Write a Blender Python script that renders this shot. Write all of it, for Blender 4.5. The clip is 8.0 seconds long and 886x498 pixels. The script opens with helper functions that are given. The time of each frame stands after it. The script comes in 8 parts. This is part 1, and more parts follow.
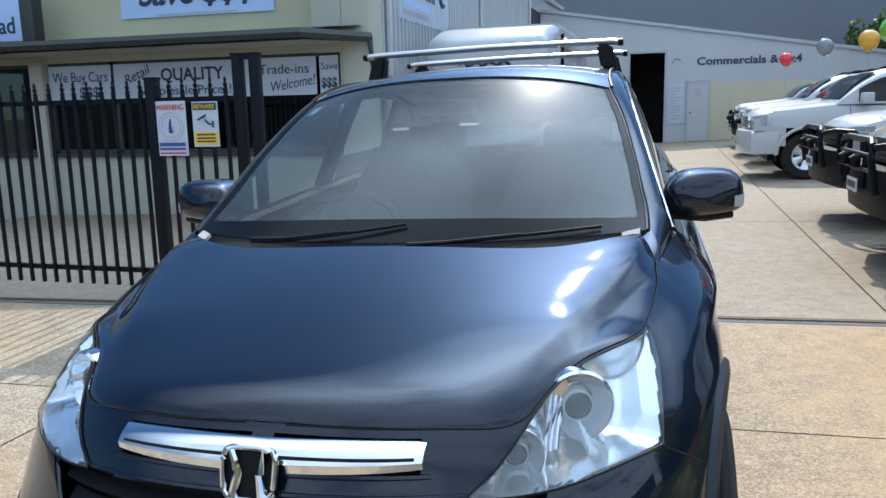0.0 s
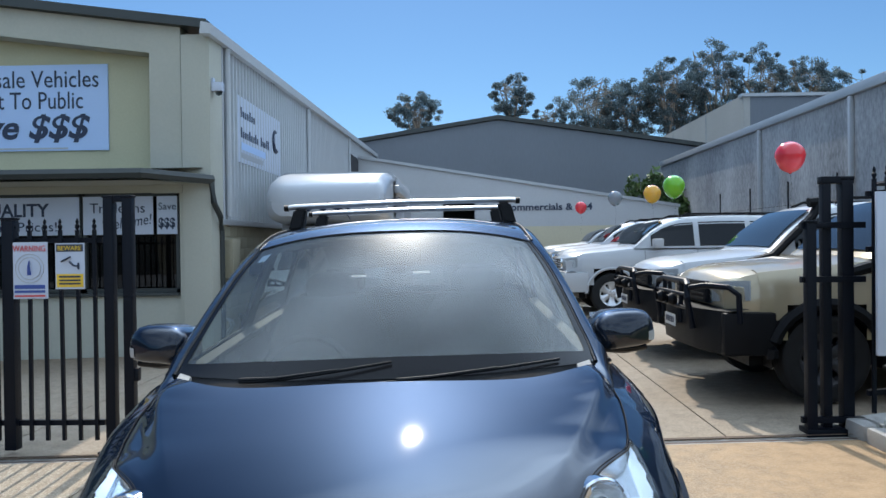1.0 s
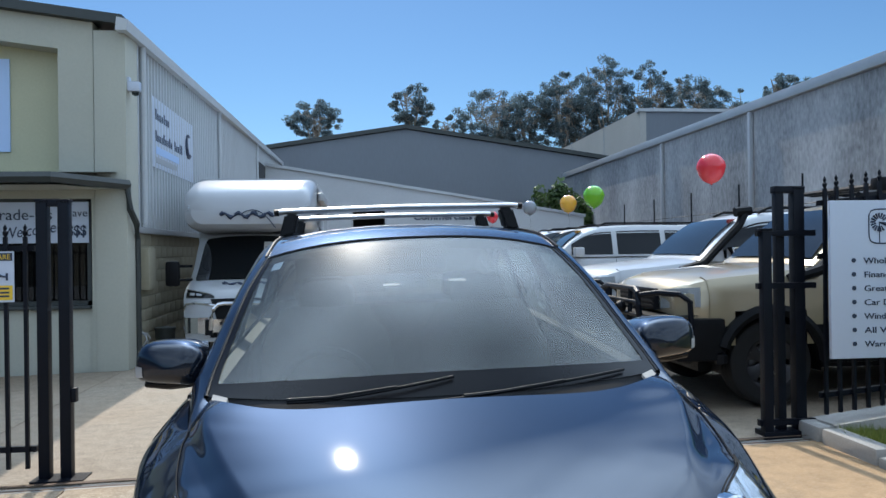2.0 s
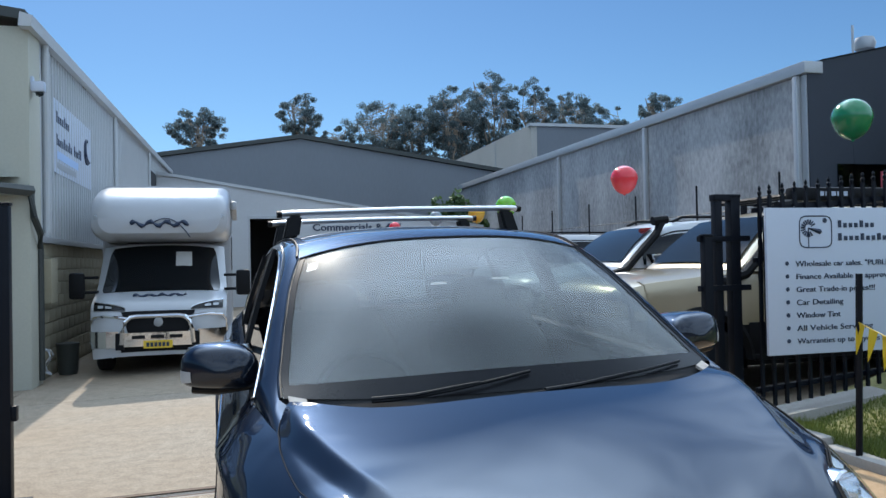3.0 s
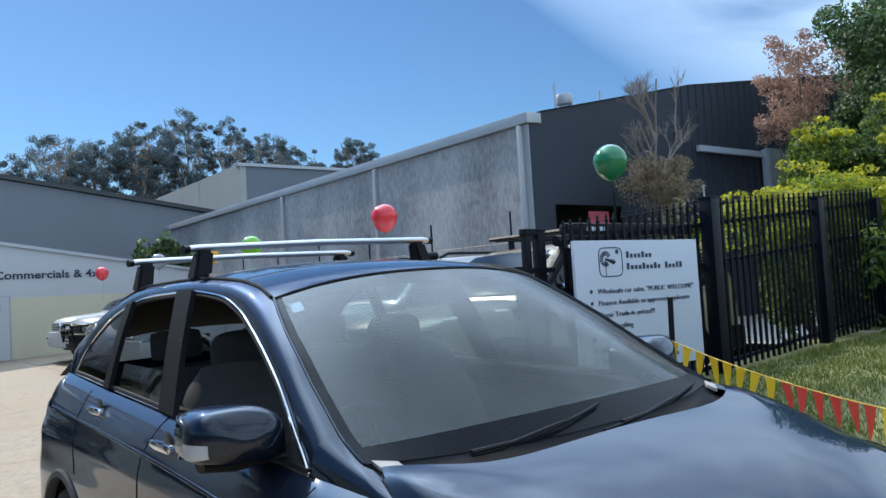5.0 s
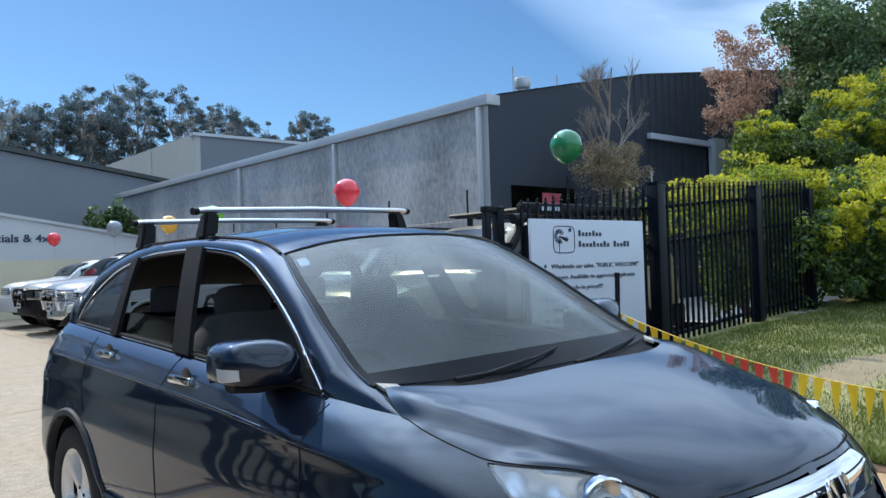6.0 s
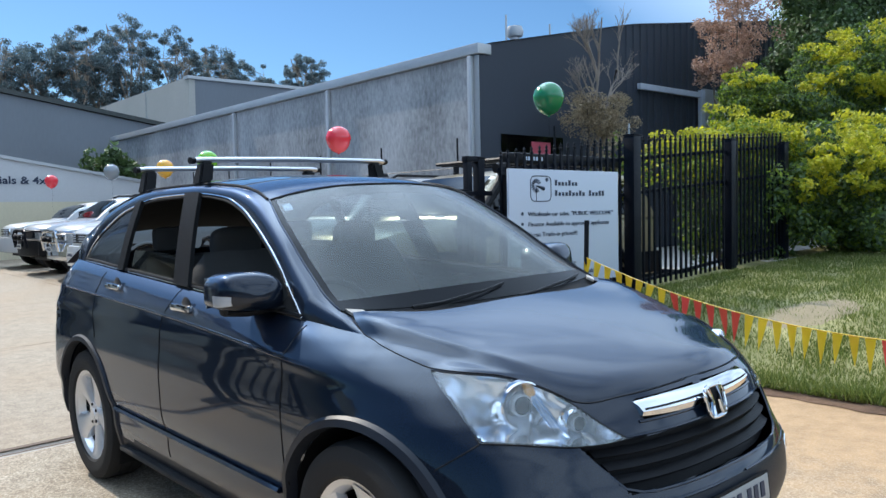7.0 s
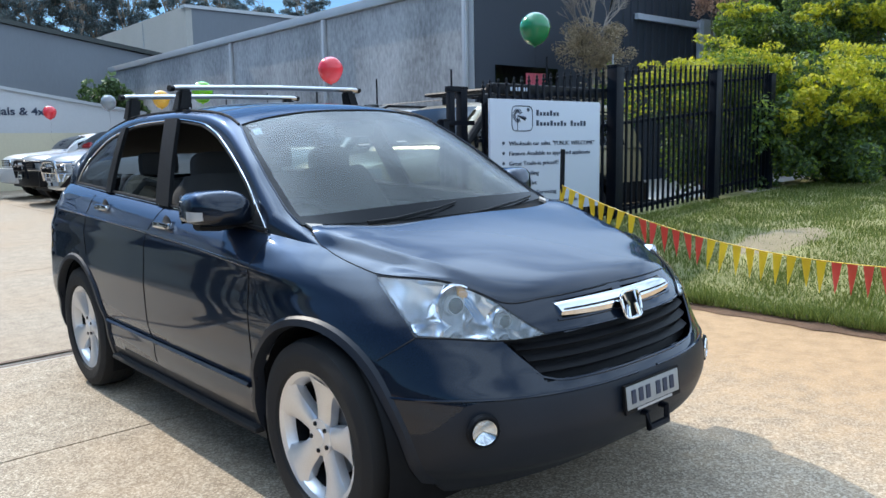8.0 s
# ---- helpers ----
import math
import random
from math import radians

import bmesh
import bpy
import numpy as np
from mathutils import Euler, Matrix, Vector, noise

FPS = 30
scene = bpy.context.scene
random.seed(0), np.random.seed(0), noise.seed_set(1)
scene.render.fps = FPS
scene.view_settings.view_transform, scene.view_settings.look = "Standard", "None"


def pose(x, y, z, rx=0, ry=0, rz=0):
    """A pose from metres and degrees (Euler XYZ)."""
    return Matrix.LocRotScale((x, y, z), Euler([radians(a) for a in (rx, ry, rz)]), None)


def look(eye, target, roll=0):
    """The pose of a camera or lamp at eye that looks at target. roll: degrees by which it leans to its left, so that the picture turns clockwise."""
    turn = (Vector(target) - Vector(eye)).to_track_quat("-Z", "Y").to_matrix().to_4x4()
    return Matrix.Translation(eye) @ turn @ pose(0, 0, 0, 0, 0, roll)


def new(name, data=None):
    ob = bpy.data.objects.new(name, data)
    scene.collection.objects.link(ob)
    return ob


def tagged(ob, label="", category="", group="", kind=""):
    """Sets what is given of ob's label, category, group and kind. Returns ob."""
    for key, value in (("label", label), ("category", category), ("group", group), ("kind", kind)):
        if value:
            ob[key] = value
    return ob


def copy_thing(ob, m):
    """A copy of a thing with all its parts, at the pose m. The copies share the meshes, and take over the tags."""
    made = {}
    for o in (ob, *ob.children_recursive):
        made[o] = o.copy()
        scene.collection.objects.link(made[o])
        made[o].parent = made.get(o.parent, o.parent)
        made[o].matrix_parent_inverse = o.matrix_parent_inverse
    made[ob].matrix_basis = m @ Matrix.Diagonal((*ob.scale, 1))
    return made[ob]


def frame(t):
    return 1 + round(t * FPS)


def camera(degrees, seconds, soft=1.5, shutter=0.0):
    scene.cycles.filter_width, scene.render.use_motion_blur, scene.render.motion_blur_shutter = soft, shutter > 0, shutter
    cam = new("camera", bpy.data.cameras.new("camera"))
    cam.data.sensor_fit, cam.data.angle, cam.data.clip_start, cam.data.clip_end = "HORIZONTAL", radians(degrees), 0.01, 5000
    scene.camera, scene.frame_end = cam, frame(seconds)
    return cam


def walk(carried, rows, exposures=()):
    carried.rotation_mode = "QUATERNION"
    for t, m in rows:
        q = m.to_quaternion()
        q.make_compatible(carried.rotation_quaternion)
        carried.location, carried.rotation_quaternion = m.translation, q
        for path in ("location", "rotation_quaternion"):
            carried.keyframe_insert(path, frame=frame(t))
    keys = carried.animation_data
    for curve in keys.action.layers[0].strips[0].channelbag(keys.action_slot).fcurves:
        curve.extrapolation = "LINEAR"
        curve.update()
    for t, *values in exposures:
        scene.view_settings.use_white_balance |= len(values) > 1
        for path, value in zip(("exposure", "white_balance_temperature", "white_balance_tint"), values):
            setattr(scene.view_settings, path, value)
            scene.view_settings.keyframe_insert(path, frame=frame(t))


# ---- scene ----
cam = camera(58.9, 8.0)
PATH = [
    (0, (0.742, -1.021, 1.482), (0.208, 0.873, 1.124), -1.3),
    (0.5, (0.5, -1.333, 1.516), (0.23, 0.648, 1.443), -0.2),
    (1, (0.266, -1.416, 1.534), (0.217, 0.584, 1.516), -0.7),
    (1.5, (0.008, -1.322, 1.538), (0.099, 0.676, 1.531), -0.9),
    (3, (-0.817, -1.127, 1.487), (-0.31, 0.808, 1.517), -1.1),
    (3.5, (-1.128, -1.057, 1.482), (-0.442, 0.821, 1.531), -2.1),
    (4, (-1.29, -0.835, 1.453), (-0.404, 0.956, 1.529), -3.1),
    (4.5, (-1.482, -0.61, 1.459), (-0.414, 1.078, 1.561), -3.7),
    (5, (-1.662, -0.446, 1.498), (-0.458, 1.148, 1.604), -3.4),
    (6.5, (-2.163, -0.928, 1.421), (-0.854, 0.585, 1.411), -1.2),
    (7, (-2.217, -1.134, 1.435), (-0.913, 0.38, 1.344), -1.1),
    (7.5, (-2.199, -1.382, 1.391), (-0.907, 0.133, 1.206), -1.1),
    (8, (-2.248, -1.482, 1.392), (-0.963, 0.029, 1.133), -1.0),
]
EXPOSURES = [(0, 0.06), (1, -0.12), (3, -0.12), (4.5, 0.0), (6.5, 0.12), (7.5, 0.23), (8, 0.27)]
walk(cam, [(t, look(eye, target, roll)) for t, eye, target, roll in PATH], EXPOSURES)

# ---- light ----
SUN_UP, SUN_AZ = 41.0, -5.0   # degrees: height of the sun, and its turn from +y towards +x
to_sun = Vector((math.sin(radians(SUN_AZ)) * math.cos(radians(SUN_UP)), math.cos(radians(SUN_AZ)) * math.cos(radians(SUN_UP)), math.sin(radians(SUN_UP))))
sun = new("sun", bpy.data.lights.new("sun", "SUN"))
sun.data.energy, sun.data.angle, sun.data.color = 4.1, radians(0.53), (1.0, 0.94, 0.84)
sun.matrix_world = look(to_sun * 50, (0, 0, 0))

world = bpy.data.worlds.new("sky")
scene.world = world
world.use_nodes = True
wn, wl = world.node_tree.nodes, world.node_tree.links
wn.clear()
sky = wn.new("ShaderNodeTexSky")
sky.sky_type, sky.sun_disc = "NISHITA", False
sky.sun_elevation, sky.sun_rotation = radians(SUN_UP), radians(SUN_AZ)
sky.altitude, sky.air_density, sky.dust_density, sky.ozone_density = 20, 1.0, 0.15, 3.5
sky_bg, sky_out = wn.new("ShaderNodeBackground"), wn.new("ShaderNodeOutputWorld")
sky_bg.inputs["Strength"].default_value = 0.084
# thin clouds: high ones overhead and towards the street side, clear over the sheds
tc = wn.new("ShaderNodeTexCoord")
sep = wn.new("ShaderNodeSeparateXYZ")
wl.new(tc.outputs["Generated"], sep.inputs[0])


def wmath(op, a, b=None, c=None, clamp=False):
    n = wn.new("ShaderNodeMath")
    n.operation, n.use_clamp = op, clamp
    for k, v in enumerate((a, b, c)):
        if v is None:
            continue
        if isinstance(v, (int, float)):
            n.inputs[k].default_value = v
        else:
            wl.new(v, n.inputs[k])
    return n.outputs[0]


flat = wmath("MAXIMUM", wmath("ADD", sep.outputs[2], 0.12), 0.05)
comb = wn.new("ShaderNodeCombineXYZ")
wl.new(wmath("DIVIDE", sep.outputs[0], flat), comb.inputs[0])
wl.new(wmath("DIVIDE", sep.outputs[1], flat), comb.inputs[1])
cn = wn.new("ShaderNodeTexNoise")
cn.inputs["Scale"].default_value, cn.inputs["Detail"].default_value, cn.inputs["Roughness"].default_value, cn.inputs["Distortion"].default_value = 1.5, 7, 0.50, 0.5
wl.new(comb.outputs[0], cn.inputs["Vector"])
cr = wn.new("ShaderNodeMapRange")
cr.interpolation_type = "SMOOTHSTEP"
cr.inputs["From Min"].default_value, cr.inputs["From Max"].default_value = 0.18, 0.60
wl.new(cn.outputs["Fac"], cr.inputs["Value"])
# clouds thicken overhead, to the east and behind, and leave the northern sky clear
side = wmath("MULTIPLY_ADD", sep.outputs[0], 1.4, wmath("MULTIPLY_ADD", sep.outputs[1], -1.9, wmath("MULTIPLY_ADD", sep.outputs[2], 2.9, -0.62)), clamp=True)
cloud = wmath("MULTIPLY", cr.outputs[0], side, clamp=True)
mix = wn.new("ShaderNodeMix")
mix.data_type = "RGBA"
# thin cloud scatters more light towards the eye the nearer it lies to the sun
toward = wn.new("ShaderNodeVectorMath")
toward.operation = "DOT_PRODUCT"
toward.inputs[1].default_value = to_sun
wl.new(tc.outputs["Generated"], toward.inputs[0])
glow = wmath("MULTIPLY_ADD", wmath("POWER", wmath("MAXIMUM", toward.outputs["Value"], 0.0), 5.0), 4.6, 0.76)
lit = wn.new("ShaderNodeVectorMath")
lit.operation = "SCALE"
lit.inputs[0].default_value = (17.2, 22.2, 28.6)
wl.new(glow, lit.inputs["Scale"]), wl.new(lit.outputs[0], mix.inputs["B"])
wl.new(wmath("MULTIPLY", cloud, 0.85), mix.inputs["Factor"])
blue = wn.new("ShaderNodeMix")
blue.data_type, blue.blend_type = "RGBA", "MULTIPLY"
blue.inputs["Factor"].default_value, blue.inputs["B"].default_value = 1.0, (0.84, 1.14, 1.36, 1)
wl.new(sky.outputs[0], blue.inputs["A"]), wl.new(blue.outputs["Result"], mix.inputs["A"])
wl.new(mix.outputs["Result"], sky_bg.inputs["Color"])
wl.new(sky_bg.outputs[0], sky_out.inputs[0])


# ---- materials ----
def material(name, color, rough=0.6, metal=0.0, vary=0.12, scale=3.0, fine=40.0, bump=0.0, bump_scale=60.0, coat=0.0, tint=None, per_object=0.0, spec=0.5, stretch=(1, 1, 1), rough_vary=0.1):
    """A principled material with variation at two scales, bump and, where asked, a shift from object to object."""
    m = bpy.data.materials.new(name)
    m.use_nodes = True
    n, l = m.node_tree.nodes, m.node_tree.links
    p = n["Principled BSDF"]
    p.inputs["Metallic"].default_value = metal
    p.inputs["Coat Weight"].default_value = coat
    p.inputs["Coat Roughness"].default_value = 0.03
    p.inputs["Specular IOR Level"].default_value = spec
    tc = n.new("ShaderNodeTexCoord")
    mp = n.new("ShaderNodeMapping")
    mp.inputs["Scale"].default_value = stretch
    l.new(tc.outputs["Object"], mp.inputs[0])
    a, b = n.new("ShaderNodeTexNoise"), n.new("ShaderNodeTexNoise")
    a.inputs["Scale"].default_value, a.inputs["Detail"].default_value = scale, 6
    b.inputs["Scale"].default_value, b.inputs["Detail"].default_value = fine, 4
    l.new(mp.outputs[0], a.inputs["Vector"]), l.new(mp.outputs[0], b.inputs["Vector"])
    mixf = n.new("ShaderNodeMath")
    mixf.operation = "MULTIPLY_ADD"
    mixf.inputs[1].default_value = 0.4
    l.new(b.outputs["Fac"], mixf.inputs[0])
    half = n.new("ShaderNodeMath")
    half.operation = "MULTIPLY"
    half.inputs[1].default_value = 0.6
    l.new(a.outputs["Fac"], half.inputs[0]), l.new(half.outputs[0], mixf.inputs[2])
    fac = mixf.outputs[0]
    if per_object:
        oi, sc = n.new("ShaderNodeObjectInfo"), n.new("ShaderNodeMath")
        sc.operation = "MULTIPLY_ADD"
        sc.inputs[1].default_value, sc.inputs[2].default_value = per_object, -per_object / 2
        l.new(oi.outputs["Random"], sc.inputs[0])
        add = n.new("ShaderNodeMath")
        l.new(fac, add.inputs[0]), l.new(sc.outputs[0], add.inputs[1])
        fac = add.outputs[0]
    ramp = n.new("ShaderNodeValToRGB")
    c = Vector(color)
    t = Vector(tint) if tint else c
    ramp.color_ramp.elements[0].position, ramp.color_ramp.elements[1].position = 0.3, 0.7
    ramp.color_ramp.elements[0].color = (*(c * (1 - vary)), 1)
    ramp.color_ramp.elements[1].color = (*[min(1, v) for v in (t * (1 + vary))], 1)
    l.new(fac, ramp.inputs[0]), l.new(ramp.outputs[0], p.inputs["Base Color"])
    rr = n.new("ShaderNodeMapRange")
    rr.inputs["To Min"].default_value, rr.inputs["To Max"].default_value = max(0, rough - rough_vary * rough), min(1, rough + rough_vary * rough)
    l.new(fac, rr.inputs["Value"]), l.new(rr.outputs[0], p.inputs["Roughness"])
    if bump:
        c3, bp = n.new("ShaderNodeTexNoise"), n.new("ShaderNodeBump")
        c3.inputs["Scale"].default_value, c3.inputs["Detail"].default_value = bump_scale, 5
        bp.inputs["Strength"].default_value, bp.inputs["Distance"].default_value = min(1, bump), 0.01
        l.new(mp.outputs[0], c3.inputs["Vector"]), l.new(c3.outputs["Fac"], bp.inputs["Height"])
        l.new(bp.outputs[0], p.inputs["Normal"])
    return m


def glass(name, tint, ior=1.5, rough=0.0, dust=0.0, haze=0.0):
    """Thin pane: tinted clear with Fresnel gloss and, where asked, a streaky film of dust."""
    m = bpy.data.materials.new(name)
    m.use_nodes = True
    n, l = m.node_tree.nodes, m.node_tree.links
    n.clear()
    o, mx, tr, gl, lw, pw, fr = (n.new("ShaderNode" + k) for k in ("OutputMaterial", "MixShader", "BsdfTransparent", "BsdfGlossy", "LayerWeight", "Math", "MapRange"))
    tr.inputs[0].default_value = (*tint, 1)
    gl.inputs["Roughness"].default_value = rough
    lw.inputs["Blend"].default_value = 0.5
    pw.operation = "POWER"
    pw.inputs[1].default_value = 5
    fr.inputs["To Min"].default_value = ((ior - 1) / (ior + 1)) ** 2 * 1.5
    l.new(lw.outputs["Facing"], pw.inputs[0]), l.new(pw.outputs[0], fr.inputs["Value"])
    l.new(fr.outputs[0], mx.inputs[0]), l.new(gl.outputs[0], mx.inputs[2])
    if haze:      # part of the gloss is blurred by grime
        soft_gl, both = n.new("ShaderNodeBsdfGlossy"), n.new("ShaderNodeMixShader")
        soft_gl.inputs["Roughness"].default_value, both.inputs[0].default_value = 0.29, haze
        l.new(gl.outputs[0], both.inputs[1]), l.new(soft_gl.outputs[0], both.inputs[2]), l.new(both.outputs[0], mx.inputs[2])
    under = tr.outputs[0]
    if dust:
        tc, nz, mr, df, ms = (n.new("ShaderNode" + k) for k in ("TexCoord", "TexNoise", "MapRange", "BsdfDiffuse", "MixShader"))
        nz.inputs["Scale"].default_value, nz.inputs["Detail"].default_value, nz.inputs["Distortion"].default_value = 2.2, 5, 1.2
        df.inputs[0].default_value = (0.58, 0.66, 0.63, 1)
        mr.inputs["From Min"].default_value, mr.inputs["From Max"].default_value = 0.3, 0.7
        mr.inputs["To Min"].default_value, mr.inputs["To Max"].default_value = dust * 0.5, dust * 1.5
        l.new(tc.outputs["Object"], nz.inputs["Vector"]), l.new(nz.outputs["Fac"], mr.inputs["Value"]), l.new(mr.outputs[0], ms.inputs[0])
        l.new(under, ms.inputs[1]), l.new(df.outputs[0], ms.inputs[2])
        under = ms.outputs[0]
    l.new(under, mx.inputs[1]), l.new(mx.outputs[0], o.inputs[0])
    return m


def concrete(name, base, stone, warm, size, contrast=1.0, wash=None):
    """Exposed-aggregate concrete: speckled stones, cement between, rusty stains."""
    m = bpy.data.materials.new(name)
    m.use_nodes = True
    n, l = m.node_tree.nodes, m.node_tree.links
    p = n["Principled BSDF"]
    p.inputs["Roughness"].default_value = 0.85
    tc = n.new("ShaderNodeTexCoord")
    v, big, mid = n.new("ShaderNodeTexVoronoi"), n.new("ShaderNodeTexNoise"), n.new("ShaderNodeTexNoise")
    v.inputs["Scale"].default_value = size
    big.inputs["Scale"].default_value, big.inputs["Detail"].default_value = 0.55, 8
    mid.inputs["Scale"].default_value, mid.inputs["Detail"].default_value = 9, 8
    for k in (v, big, mid):
        l.new(tc.outputs["Object"], k.inputs["Vector"])
    r1 = n.new("ShaderNodeValToRGB")
    e = r1.color_ramp.elements
    e[0].position, e[0].color = 0.0, (*[c * (1 - 0.45 * contrast) for c in base], 1)
    e[1].position, e[1].color = 1.0, (*stone, 1)
    k = r1.color_ramp.elements.new(0.55)
    k.color = (*base, 1)
    sep = n.new("ShaderNodeSeparateColor")
    l.new(v.outputs["Color"], sep.inputs[0]), l.new(sep.outputs[0], r1.inputs[0])
    r2 = n.new("ShaderNodeValToRGB")
    r2.color_ramp.elements[0].position, r2.color_ramp.elements[1].position = 0.42, 0.68
    l.new(big.outputs["Fac"], r2.inputs[0])
    mx = n.new("ShaderNodeMix")
    mx.data_type, mx.blend_type = "RGBA", "MIX"
    mx.inputs["B"].default_value = (*warm, 1)
    amount = n.new("ShaderNodeMath")
    amount.operation = "MULTIPLY"
    amount.inputs[1].default_value = 0.5
    stain = amount.outputs[0]
    if wash:      # soil washed off the verge, thickest along its edge
        xyz, mr, worn, top = n.new("ShaderNodeSeparateXYZ"), n.new("ShaderNodeMapRange"), n.new("ShaderNodeMath"), n.new("ShaderNodeMath")
        mr.interpolation_type = "SMOOTHSTEP"
        mr.inputs["From Min"].default_value, mr.inputs["From Max"].default_value = wash
        worn.operation, top.operation = "MULTIPLY", "MAXIMUM"
        ragged = n.new("ShaderNodeMath")
        ragged.operation = "MULTIPLY_ADD"
        ragged.inputs[1].default_value = 1.6
        l.new(tc.outputs["Object"], xyz.inputs[0]), l.new(mid.outputs["Fac"], ragged.inputs[0]), l.new(xyz.outputs[0], ragged.inputs[2])
        l.new(ragged.outputs[0], mr.inputs["Value"]), l.new(mr.outputs[0], worn.inputs[0])
        worn.inputs[1].default_value = 0.8
        l.new(worn.outputs[0], top.inputs[0]), l.new(stain, top.inputs[1])
        stain = top.outputs[0]
    l.new(r2.outputs[0], amount.inputs[0]), l.new(stain, mx.inputs["Factor"]), l.new(r1.outputs[0], mx.inputs["A"])
    m2 = n.new("ShaderNodeMix")
    m2.data_type, m2.blend_type = "RGBA", "MULTIPLY"
    m2.inputs["Factor"].default_value = 0.55
    r3 = n.new("ShaderNodeValToRGB")
    r3.color_ramp.elements[0].position, r3.color_ramp.elements[0].color = 0.3, (0.62, 0.6, 0.58, 1)
    r3.color_ramp.elements[1].position = 0.62
    l.new(mid.outputs["Fac"], r3.inputs[0]), l.new(r3.outputs[0], m2.inputs["B"]), l.new(mx.outputs["Result"], m2.inputs["A"])
    l.new(m2.outputs["Result"], p.inputs["Base Color"])
    bp = n.new("ShaderNodeBump")
    bp.inputs["Strength"].default_value, bp.inputs["Distance"].default_value = 0.5, 0.004
    l.new(v.outputs["Distance"], bp.inputs["Height"]), l.new(bp.outputs[0], p.inputs["Normal"])
    return m


